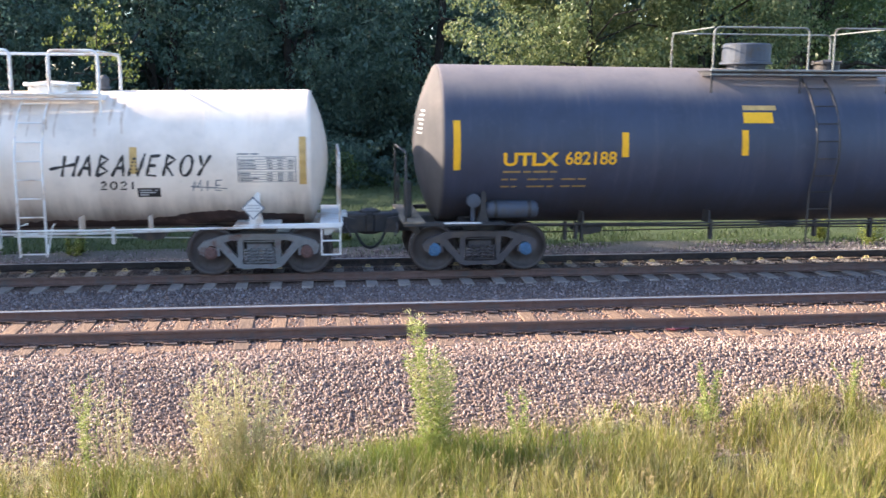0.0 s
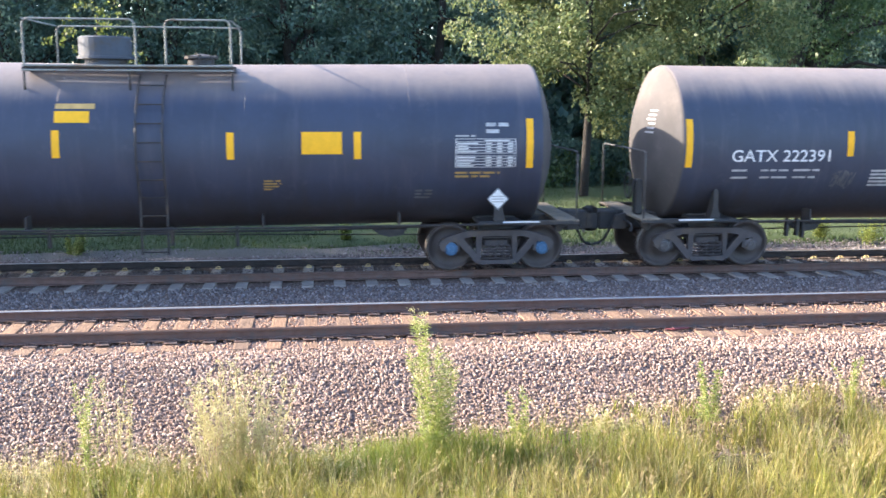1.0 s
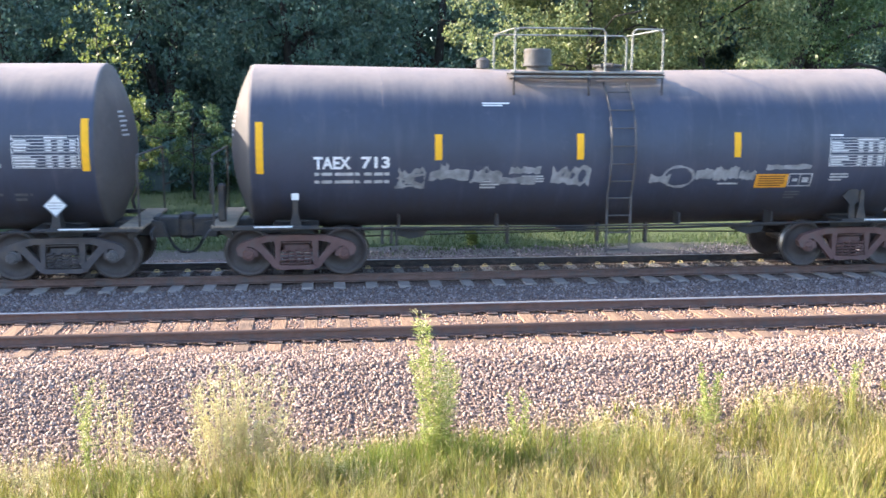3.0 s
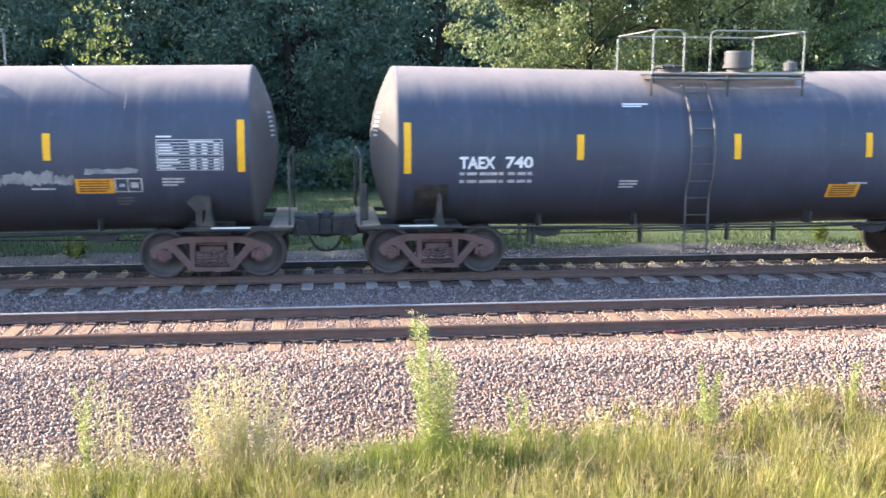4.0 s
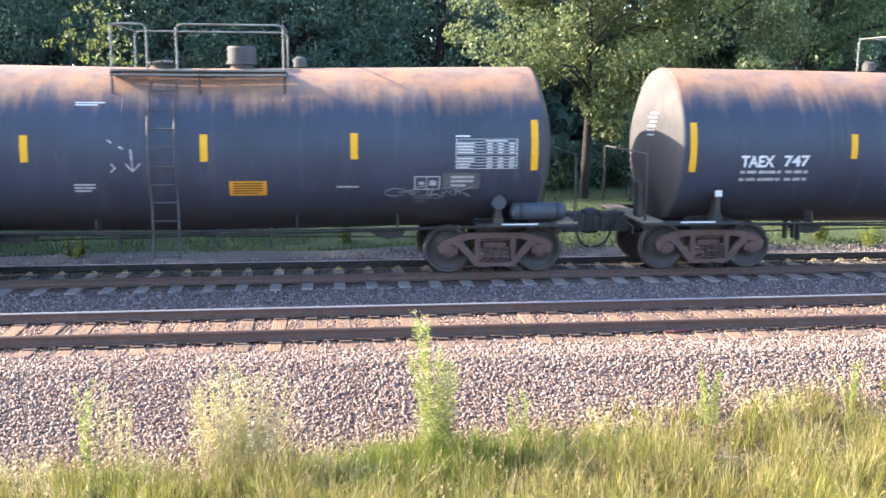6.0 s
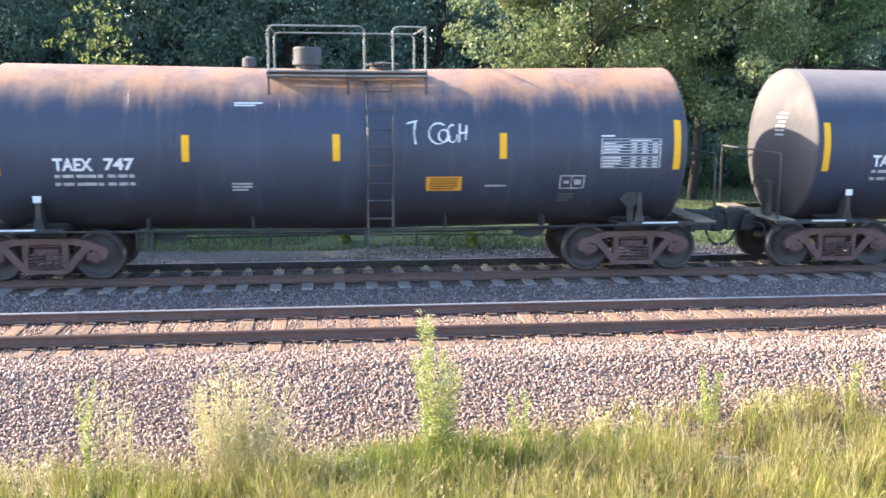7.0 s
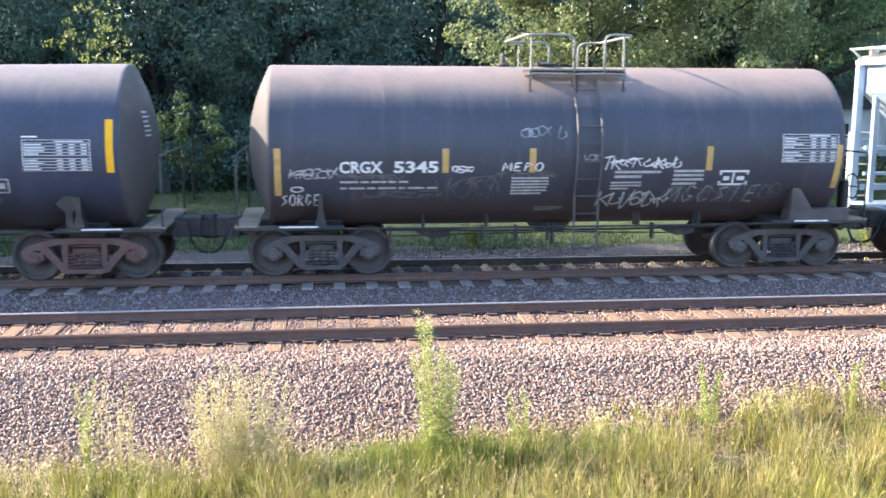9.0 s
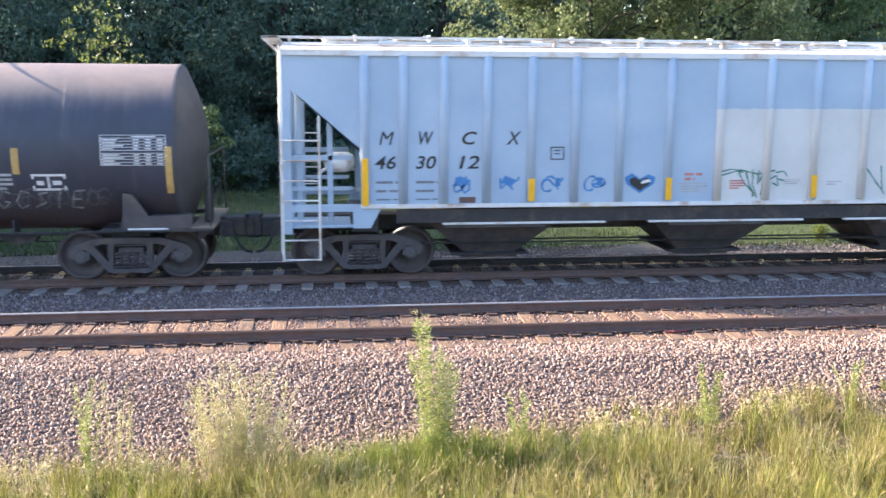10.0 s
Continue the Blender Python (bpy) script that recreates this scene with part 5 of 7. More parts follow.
def plain_cars():
    def a713(at, tank):
        top = tank_surface(1.55, 2.42, 0.08, 6.28, 0.009)
        rng = random.Random(71)
        def blob(x0, x1, z0, z1, n=9):
            """A rough-edged patch of pale paint."""
            bm = bmesh.new()
            lo = [bm.verts.new(top(x0 + (x1 - x0) * k / n + 0.02, z0 + (z1 - z0) * rng.uniform(0.0, 0.3))) for k in range(n + 1)]
            hi = [bm.verts.new(top(x0 + (x1 - x0) * k / n + 0.05, z1 - (z1 - z0) * rng.uniform(-0.15, 0.3))) for k in range(n + 1)]
            for k in range(n):
                bm.faces.new((lo[k], lo[k + 1], hi[k + 1], hi[k]))
            part("smeared_tag", bm, mark_smear, tank, "smeared pale graffiti")
        for q in ((-3.68, -3.18, 1.68, 2.06), (-3.1, -2.36, 1.83, 2.05), (-2.9, -2.75, 1.95, 2.16), (-2.28, -1.75, 1.78, 2.04), (-1.95, -1.1, 1.75, 1.93), (-1.6, -1.02, 1.95, 2.1), (-0.8, -0.06, 1.70, 2.08), (1.1, 1.5, 1.75, 1.93), (2.0, 2.45, 1.8, 2.06), (2.45, 2.85, 1.78, 2.1), (2.86, 3.2, 1.8, 2.0), (3.4, 4.3, 2.0, 2.12)):
            blob(*q)
        ribbon(tank_surface(1.55, 2.42, 0.08, 6.28, 0.014), [[(1.7 + 0.3 * math.cos(0.5 * k), 1.89 + 0.2 * math.sin(0.5 * k)) for k in range(14)], [(-3.7, 1.72), (-3.2, 1.78), (-3.65, 1.9), (-3.15, 1.97)], [(-2.3, 1.8), (-2.0, 2.1), (-1.85, 1.85)]], 0.06, mark_smear, tank, label="smeared pale graffiti")
        word_bars(at, -1.34, -0.91, 1.75, 1.94, 4, mark_grey, tank, 3, 0.95, words=False), word_bars(at, 4.75, 5.13, 1.78, 1.95, 3, mark_grey, tank, 4, 1.0, words=False)
    def a740(at, tank):
        part("repainted_patch", patch(at, -6.0, -5.35, 1.15, 1.78), black_steel, tank, "black repainted patch")
    def a732(at, tank):
        ribbon(at, [[(-1.5, 2.62), (-1.42, 2.56)], [(-1.45, 2.2), (-1.38, 2.12), (-1.46, 2.05)], [(-1.3, 2.5), (-1.24, 2.46)], [(-1.1, 2.45), (-1.08, 2.05)], [(-1.2, 2.2), (-1.08, 2.05), (-0.95, 2.2)]], 0.035, mark_grey, tank, label="white spray-painted arrow")
        ribbon(at, scrawl(3.45, 4.95, 1.52, 1.74, 12, 6), 0.028, mark_smear, tank)
        part("pale_patch", patch(at, 4.45, 5.1, 1.7, 2.0), mark_faint, tank)
    def a747(at, tank):
        ring = lambda x, z, rx, rz, n=13, a=0.4: [(x + rx * math.cos(a + 0.5 * k), z + rz * math.sin(a + 0.5 * k)) for k in range(n)]
        ribbon(at, [[(1.04, 2.90), (1.24, 2.95)], [(1.2, 2.94), (1.17, 2.72), (1.2, 2.53)], ring(1.62, 2.72, 0.18, 0.19, 12, 0.9), ring(1.72, 2.68, 0.1, 0.11), ring(1.88, 2.72, 0.09, 0.16, 11, 1.2), [(2.02, 2.9), (2.0, 2.56)], [(2.0, 2.72), (2.16, 2.75)], [(2.14, 2.88), (2.12, 2.6)]],
               0.034, mark_white, tank, label="white spray-painted tag")
    def a726(at, tank):
        ribbon(at, scrawl(2.9, 3.6, 1.5, 2.05, 21, 5), 0.03, mark_faint, tank), ribbon(at, scrawl(-2.6, -1.9, 1.45, 1.8, 22, 5), 0.03, mark_faint, tank)
    plain_car(42.78, "713", paint_gritty, "black tank car with white lettering and smeared pale graffiti", True, (3.25, 1.66), extras=a713)
    plain_car(58.04, "740", paint_gritty, "dusty black tank car with white lettering and an air reservoir", False, (2.11, 1.46), extras=a740, res=True)
    plain_car(73.32, "732", paint_rusty, "black tank car with rusted back and a white arrow tag", False, (0.58, 1.60), extras=a732, res=True)
    plain_car(88.66, "747", paint_rusty_b, "black tank car with rust-streaked back and white tag", True, (1.40, 1.66), extras=a747)
    plain_car(103.93, "726", paint_black, "black tank car with dusty back and white lettering", True, (1.67, 1.79), extras=a726)


def graffiti_car():
    car, tank, at = tank_car("tank_car", "short brown-black tank car covered in white graffiti tags", 118.30, 4.56, 5.45, 6.72, paint=paint_brown, frame_mat=truck_black, cap=cap_grey, trim=black_steel)
    end_platform(car, 4.56, 6.72, -1, black_steel, grey_steel), end_platform(car, 4.56, 6.72, 1, black_steel, grey_steel, True)
    ladder(car, 0.42, at, grey_steel, 0.5, 3.72)
    deck = top_platform(car, -0.66, 1.2, 3.95, black_steel, rail_pale, 0, [(-0.1, 0.22, 0.10, black_steel, "manway"), (-0.96, 0.05, 0.28, grey_steel, "valve")], (0.16, 0.68), 1.16, 0.75, rails=False)
    # two railings that run round the deck's ends, open at the ladder
    for line in ([(0.2, -1.13, 3.6), (0.2, -1.13, 4.53), (-0.72, -1.13, 4.53), (-0.72, 1.13, 4.5), (0.25, 1.13, 4.5), (0.25, 1.13, 3.95)],
                 [(0.79, -1.13, 3.7), (0.79, -1.13, 4.54), (1.34, -1.13, 4.53), (1.34, 1.13, 4.5), (0.87, 1.13, 4.48), (0.87, 1.13, 3.75)]):
        part("handrail", tube(bmesh.new(), bend(line, 0.16), 0.026, 7), rail_pale, deck, smooth=True)
    for x, y in ((-0.62, -1.13), (-0.4, 1.13), (1.07, 1.13), (1.16, -1.13)):
        part("rail_post", tube(bmesh.new(), [(x, y, 3.72), (x, y, 4.5)], 0.02, 6), rail_pale, deck)
    strips(at, tank, [(-5.32, 1.58, 2.46), (5.38, 1.65, 2.50)], [(-2.27, 2.0, 2.45), (-0.64, 2.0, 2.45), (2.78, 2.02, 2.48)], mark_tan, 0.12)
    lettering("CRGX", at, -4.21, -3.42, 2.0, 2.22, mark_white, tank, 0.03), lettering("5345", at, -3.22, -2.40, 2.0, 2.22, mark_white, tank, 0.03)
    word_bars(at, -4.2, -2.9, 1.80, 1.87, 1, mark_grey, tank, 1, 1.0), word_bars(at, -4.2, -2.4, 1.68, 1.75, 1, mark_grey, tank, 2, 1.0)
    data_table(at, 4.22, 5.35, 2.17, 2.70, mark_white, tank, 9)
    word_bars(at, -1.02, -0.3, 1.56, 1.92, 6, mark_grey, tank, 3, 0.95, words=False), word_bars(at, -0.5, 0.06, 1.22, 1.32, 3, mark_smear, tank, 4, 0.95, words=False)
    word_bars(at, 0.95, 1.85, 1.86, 2.04, 2, mark_grey, tank, 5, 1.0, words=False), word_bars(at, 0.9, 1.5, 1.64, 1.82, 3, mark_grey, tank, 6, 1.0, words=False), word_bars(at, 2.1, 2.7, 1.72, 2.05, 4, mark_grey, tank, 7, 1.0, words=False)
    ribbon(at, tag_strokes("MEPO", -1.2, -0.4, 2.03, 2.18), 0.035, mark_white, tank, label="white spray-painted tag")
    for k, (q, n) in enumerate([((-0.85, -0.36, 2.62, 2.86), 3), ((0.72, 2.24, 2.05, 2.28), 9), ((0.73, 2.02, 1.27, 1.63), 6), ((-5.1, -4.3, 1.9, 2.08), 6), ((-2.14, -1.78, 2.0, 2.14), 3), ((-0.2, 0.03, 2.62, 2.86), 1), ((0.34, 0.64, 2.2, 2.34), 3)]):
        ribbon(at, scrawl(*q, 70 + k, n), 0.04 if k == 2 else 0.03, mark_white if k in (1, 4) else mark_grey if k in (2, 3) else mark_smear, tank, label="white spray-painted tag")
    for k, q in enumerate([(-4.0, -2.4, 1.5, 1.66), (-2.4, -1.3, 1.5, 1.95), (-1.3, -0.2, 1.9, 2.0), (2.0, 3.3, 1.38, 1.74), (3.25, 4.3, 1.45, 1.74), (-4.2, -3.0, 1.88, 1.98)]):
        ribbon(at, scrawl(*q, 90 + k, 6), 0.03, mark_faint, tank, label="faint spray-painted tag")
    bm = bmesh.new()
    for q in ((3.02, 3.06, 1.72, 2.02), (3.56, 3.6, 1.72, 2.02), (3.02, 3.6, 1.72, 1.76), (3.02, 3.6, 1.98, 2.02), (3.28, 3.32, 1.75, 2.0), (3.1, 3.22, 1.82, 1.9), (3.37, 3.52, 1.82, 1.9)):
        patch(at, *q, bm, nz=1)
    part("stencil_box", bm, mark_white, tank)
    part("brake_bracket", prism(bmesh.new(), [(4.52, 1.02), (5.73, 1.02), (5.73, 1.26), (4.97, 1.24), (4.70, 1.64), (4.54, 1.66)], -1.42, -1.30), truck_black, car, "grimy steel gusset")
    part("brake_box", new_box(4.98, 5.7, -1.28, -0.95, 1.03, 1.24, 0.02), truck_black, car)
    ribbon(at, tag_strokes("SORGE", -5.28, -4.55, 1.38, 1.60, 0.1) + [[(-4.98 + 0.11 * math.cos(0.6 * k), 1.70 + 0.05 * math.sin(0.6 * k)) for k in range(12)]], 0.034, mark_white, tank, label="white spray-painted tag")
    ribbon(at, tag_strokes("MGCSIE", 2.0, 3.9, 1.38, 1.72, 0.3), 0.04, mark_smear, tank, label="faded spray-painted tag")


def hopper_paint():
    """Pale blue paint, with a large repainted grey-white area whose upper edge is uneven."""
    m, n, l, p = material("pale_blue_hopper_paint", 0.45)
    tc = n.new("ShaderNodeTexCoord")
    sep = n.new("ShaderNodeSeparateXYZ")
    l.new(tc.outputs["Object"], sep.inputs[0])
    big, fine = noisy(n, l, tc.outputs["Object"], 0.8, 5), noisy(n, l, tc.outputs["Object"], 7, 6, 0.7)
    blue = ramp(n, l, big, [(0.3, (0.30, 0.39, 0.50)), (0.7, (0.385, 0.475, 0.57))])
    pale = ramp(n, l, big, [(0.3, (0.51, 0.51, 0.495)), (0.7, (0.61, 0.61, 0.595))])
    edge = maths(n, l, "MULTIPLY_ADD", noisy(n, l, tc.outputs["Object"], 2.5, 4), 0.12, 3.12)
    inside = maths(n, l, "MULTIPLY", maths(n, l, "LESS_THAN", sep.outputs["Z"], edge), maths(n, l, "GREATER_THAN", sep.outputs["X"], -0.28))
    c = mixed(n, l, inside, blue, pale)
    c = mixed(n, l, maths(n, l, "MULTIPLY", spread(n, l, fine, 0.58, 0.75), 0.25), c, (0.30, 0.27, 0.24))
    l.new(c, p.inputs["Base Color"])
    bump(n, l, p, big, 0.2, 0.03)
    return m


def covered_hopper():
    paint = hopper_paint()
    car = thing("covered_hopper_car", "pale blue ribbed covered hopper car with dark lettering and tags", "hopper car", at=pose(134.03, TRACK, 0))
    CARS.append((car, 134.03))
    a, W = 6.88, 1.58
    zb, zt = 1.44, 4.12
    side = [(-8.30, zt), (-8.30, 3.55), (-8.17, 3.49), (-6.95, 2.44), (-6.95, zb), (6.95, zb), (6.95, 2.44), (8.17, 3.49), (8.30, 3.55), (8.30, zt)]
    for s in (-1, 1):
        part("side_sheet", prism(bmesh.new(), side, *sorted((s * W, s * (W - 0.03)))), paint, car)
    for s in (-1, 1):
        bm = bmesh.new()
        p = [(8.17 * s, 3.5), (6.0 * s, 1.55)]
        vs = [bm.verts.new((x, y, z)) for x, z in p for y in (-W + 0.03, W - 0.03)]
        vs2 = [bm.verts.new((x + 0.03 * s, y, z + 0.0)) for x, z in p for y in (-W + 0.03, W - 0.03)]
        for q in (vs, vs2):
            bm.faces.new((q[0], q[1], q[3], q[2]))
        part("slope_sheet", bm, paint, car)
        part("end_sheet", new_box(*sorted((8.14 * s, 8.17 * s)), -W + 0.03, W - 0.03, 3.5, zt), paint, car)
    posts = [-6.88, -6.18, -5.44, -4.64, -3.81, -2.99, -2.13, -1.18, -0.20, 0.77, 1.71, 2.71, 3.6, 4.5, 5.35, 6.15, 6.88]
    for s in (-1, 1):
        for x in posts:
            z1 = zt - 0.03
            bm = bmesh.new()
            ring = [(-0.085, 0.0), (-0.06, 0.055), (-0.025, 0.075), (0.025, 0.075), (0.06, 0.055), (0.085, 0.0)]
            for z0, z2 in ((zb + 0.02, z1),):
                lo = [bm.verts.new((x + u, s * (W + w), z0)) for u, w in ring]
                hi = [bm.verts.new((x + u, s * (W + w), z2)) for u, w in ring]
                top = [bm.verts.new((x + u * 0.6, s * (W + w * 0.15), z2 + 0.06)) for u, w in ring]
                for q, r in ((lo, hi), (hi, top)):
                    for i in range(5):
                        bm.faces.new((q[i], q[i + 1], r[i + 1], r[i]))
                bm.faces.new(lo), bm.faces.new(top)
            bmesh.ops.recalc_face_normals(bm, faces=bm.faces)
            part("side_post", bm, paint, car, smooth=True)
    # roof: shallow arch, top rail, hatches, running boards
    bm = bmesh.new()
    arc = [(-1.62, 4.10), (-1.62, 4.20), (-1.45, 4.26), (-0.9, 4.33), (0, 4.36), (0.9, 4.33), (1.45, 4.26), (1.62, 4.20), (1.62, 4.10)]
    lo = [bm.verts.new((-8.34, y, z)) for y, z in arc]
    hi = [bm.verts.new((8.34, y, z)) for y, z in arc]
    for i in range(len(arc) - 1):
        bm.faces.new((lo[i], hi[i], hi[i + 1], lo[i + 1]))
    bm.faces.new(lo), bm.faces.new(hi[::-1])
    bmesh.ops.recalc_face_normals(bm, faces=bm.faces)
    part("roof", bm, white_paint, car)
    for y in (-1.25, 1.0):
        rb = part("running_board", new_box(-8.7, 8.7, y, y + 0.28, 4.42, 4.455), white_paint, car)
        for x in np.arange(-8.2, 8.3, 1.64):
            part("board_support", new_box(x - 0.02, x + 0.02, y, y + 0.28, 4.22, 4.42), white_paint, rb)
    for s in (-1, 1):
        for y in (-1.2, 1.2):
            part("board_brace", tube(bmesh.new(), [(s * 8.34, y, 4.12), (s * 8.68, y, 4.42)], 0.025, 5), white_paint, car)
        part("cross_walk", new_box(*sorted((s * 8.4, s * 8.7)), -1.25, 1.28, 4.415, 4.45), white_paint, car)
    hat = part("hatch_trough", new_box(-7.6, 7.6, -0.35, 0.35, 4.34, 4.44, 0.03), white_paint, car)
    for k in range(11):
        x = -7.0 + 1.4 * k
        part("hatch_cover", new_box(x - 0.62, x + 0.62, -0.42, 0.42, 4.44, 4.49, 0.015), white_paint, hat)
        part("hatch_clamp", new_box(x - 0.03, x + 0.03, -0.5, -0.3, 4.40, 4.53, 0.008), white_paint, hat)
    # sill and bolsters
    for s in (-1, 1):
        part("side_sill", new_box(-6.95, 6.95, *sorted((s * (W - 0.06), s * (W + 0.03))), 1.36, 1.44, 0.01), white_paint, car)
        part("sill_web", new_box(-6.3, 6.3, *sorted((s * (W - 0.14), s * (W - 0.06))), 1.08, 1.33), black_steel, car)
        for x in (-3.9, 0.05, 4.0):
            part("sill_lip", new_box(x - 1.55, x + 1.55, *sorted((s * (W - 0.15), s * (W - 0.03))), 1.04, 1.08, 0.006), white_paint, car)
    part("centre_sill", new_box(-8.2, 8.2, -0.3, 0.3, 0.78, 1.1, 0.02), black_steel, car)
    for s in (-1, 1):
        x = s * a
        truck(car, x, truck_black, cap_grey)
        part("bolster_plate", new_box(x - 0.25, x + 0.25, -1.4, 1.4, 0.9, 1.2, 0.02), black_steel, car)
        for y in (-1, 1):
            part("gusset", prism(bmesh.new(), [(s * 7.1, 1.44), (s * 6.55, 1.44), (s * 6.78, 1.0), (s * 7.1, 1.0)][::s], *sorted((y * (W - 0.003), y * (W - 0.03)))), paint, car)
        coupler(car, s * 8.95, s, black_steel)
        part("end_deck", new_box(*sorted((s * 7.1, s * 8.4)), -1.5, 1.5, 1.0, 1.06, 0.01), paint, car)
        for y in (-1, 1):
            part("corner_post", new_box(*sorted((s * 8.20, s * 8.36)), *sorted((y * (W - 0.005), y * (W - 0.14))), 0.9, zt - 0.01, 0.01), paint, car)
            part("inner_post", new_box(*sorted((s * 8.0, s * 8.12)), *sorted((y * 1.1, y * 1.2)), 1.06, 3.5, 0.01), paint, car)
            part("end_stringer", new_box(*sorted((s * 6.95, s * 8.3)), *sorted((y * (W - 0.035), y * (W - 0.085))), 1.30, 1.44, 0.01), paint, car)
            part("end_brace", new_box(*sorted((s * 7.45, s * 7.55)), *sorted((y * (W - 0.3), y * (W - 0.36))), 1.06, 2.95, 0.01), paint, car)
            part("end_brace", new_box(*sorted((s * 7.1, s * 8.2)), *sorted((y * (W - 0.3), y * (W - 0.36))), 2.22, 2.32, 0.01), paint, car)
            part("end_brace", new_box(*sorted((s * 7.1, s * 8.2)), *sorted((y * (W - 0.32), y * (W - 0.38))), 1.66, 1.74, 0.01), paint, car)
            bm = bmesh.new()
            for dx in (8.36, 7.70):
                tube(bm, [(s * dx, y * (W + 0.05), 0.42), (s * dx, y * (W + 0.05), 3.05 if dx < 8 else 2.6)], 0.022, 5)
            lad = part("corner_ladder", bm, white_paint, car)
            for z in np.arange(0.44, 2.6, 0.36):
                part("rung", tube(bmesh.new(), [(s * 8.36, y * (W + 0.05), z), (s * 7.70, y * (W + 0.05), z)], 0.016, 5), white_paint, lad)
        bm = bmesh.new()
        for y in (-1.25, -0.75):
            tube(bm, [(s * 8.40, y, 0.5), (s * 8.40, y, 4.3)], 0.02, 5)
        el = part("end_ladder", bm, white_paint, car)
        for z in np.arange(0.6, 4.2, 0.36):
            part("rung", tube(bmesh.new(), [(s * 8.40, -1.25, z), (s * 8.40, -0.75, z)], 0.014, 5), white_paint, el)
        bm = lathe(bmesh.new(), [(s * 7.05, 0.03), (s * 7.08, 0.14), (s * 7.2, 0.19), (s * 7.45, 0.19), (s * 7.58, 0.13), (s * 7.62, 0.03)], "x", 18, (0, -1.1, 2.18))
        part("brake_cylinder", bm, white_paint, car, smooth=True)
        part("brake_pipe", tube(bmesh.new(), bend([(s * 7.05, -1.1, 2.05), (s * 7.7, -1.1, 2.05), (s * 7.7, -1.1, 1.06)], 0.15), 0.03, 6), white_paint, car)
    # hopper bottoms
    for x in (-4.45, -0.13, 4.2):
        bm = bmesh.new()
        rings = [[(x - 1.4, 1.2), (x + 1.4, 1.2)], [(x - 0.52, 0.42), (x + 0.52, 0.42)], [(x - 0.55, 0.30), (x + 0.55, 0.30)]]
        vs = []
        for k, (p, q) in enumerate(rings):
            y = (1.45, 0.8, 0.8)[k]
            vs.append([bm.verts.new((p[0], -y, p[1])), bm.verts.new((q[0], -y, q[1])), bm.verts.new((q[0], y, q[1])), bm.verts.new((p[0], y, p[1]))])
        for u, w in zip(vs, vs[1:]):
            for i in range(4):
                bm.faces.new((u[i], u[(i + 1) % 4], w[(i + 1) % 4], w[i]))
        bm.faces.new(vs[0]), bm.faces.new(vs[-1][::-1])
        bmesh.ops.recalc_face_normals(bm, faces=bm.faces)
        ch = part("discharge_chute", bm, truck_black, car)
        part("outlet_gate", new_box(x - 0.75, x + 0.75, -0.95, 0.95, 0.36, 0.41, 0.01), black_steel, ch)
        part("chute_flange", new_box(x - 0.95, x + 0.95, -1.475, -1.455, 0.97, 1.03, 0.004), grey_steel, ch)
    for y in (-1.0, -0.6):
        part("brake_rod", tube(bmesh.new(), [(-6.0, y, 0.62), (6.0, y, 0.60)], 0.018, 5), black_steel, car)
    body = next(o for o in car.children if o.name.startswith("side_sheet"))
    flat = lambda x, z: (x, -W - 0.008, z)
    for ch, x in zip("MWCX", (-6.62, -5.90, -5.10, -4.28)):
        lettering(ch, flat, x, x + 0.27, 2.52, 2.76, mark_black, body, 0.0 if ch == "M" else 0.012, 0.25)
    for tx, x in zip(("46", "30", "12"), (-6.70, -5.96, -5.16)):
        lettering(tx, flat, x, x + 0.38, 2.08, 2.32, mark_black, body, 0.014, 0.2)
    post_face = lambda x, z: (x, -W - 0.083, z)
    for x, z0, z1 in ((-6.88, 1.42, 2.28), (-3.81, 1.48, 1.90), (-1.18, 1.48, 1.90), (1.71, 1.5, 1.93), (4.5, 1.5, 1.93), (6.88, 1.42, 2.28)):
        part("reflective_strip", patch(post_face, x - 0.06, x + 0.06, z0, z1), mark_yellow, body, "yellow reflective strip")
    for k, x in enumerate((-6.68, -5.95)):
        word_bars(flat, x, x + 0.4, 1.80, 1.88, 1, mark_slate, body, k, 1.0), word_bars(flat, x, x + 0.4, 1.64, 1.72, 1, mark_slate, body, k + 4, 1.0), word_bars(flat, x, x + 0.4, 1.50, 1.55, 1, mark_slate, body, k + 9, 1.0)
    for k, x in enumerate((-5.25, -4.4, -3.55, -2.75)):
        ribbon(flat, scrawl(x, x + 0.3, 1.66, 1.93, 130 + k, 2), 0.045, mark_blue, body, label="blue spray-painted tag")
        part("blue_blot", prism(bmesh.new(), [(x + 0.02, 1.82), (x + 0.2, 1.74), (x + 0.33, 1.86), (x + 0.1, 1.95)] if k < 2 else [(x + 0.2, 1.75), (x + 0.3, 1.75), (x + 0.3, 1.9), (x + 0.2, 1.9)], -W - 0.007, -W - 0.002), mark_blue, body)
    heart = [(-1.72, 1.60), (-1.45, 1.78), (-1.42, 1.90), (-1.55, 1.96), (-1.72, 1.88), (-1.88, 1.98), (-2.02, 1.90), (-1.98, 1.78)]
    part("painted_heart", prism(bmesh.new(), heart, -W - 0.006, -W - 0.002), mark_blue, body, "blue spray-painted heart")
    part("painted_heart", prism(bmesh.new(), [(-1.72 + (x + 1.72) * 0.7, 1.76 + (z - 1.76) * 0.7) for x, z in heart], -W - 0.011, -W - 0.007), mark_black, body)
    part("painted_glint", prism(bmesh.new(), [(-1.7, 1.78), (-1.5, 1.82), (-1.55, 1.87), (-1.68, 1.84)], -W - 0.016, -W - 0.012), mark_white, body)
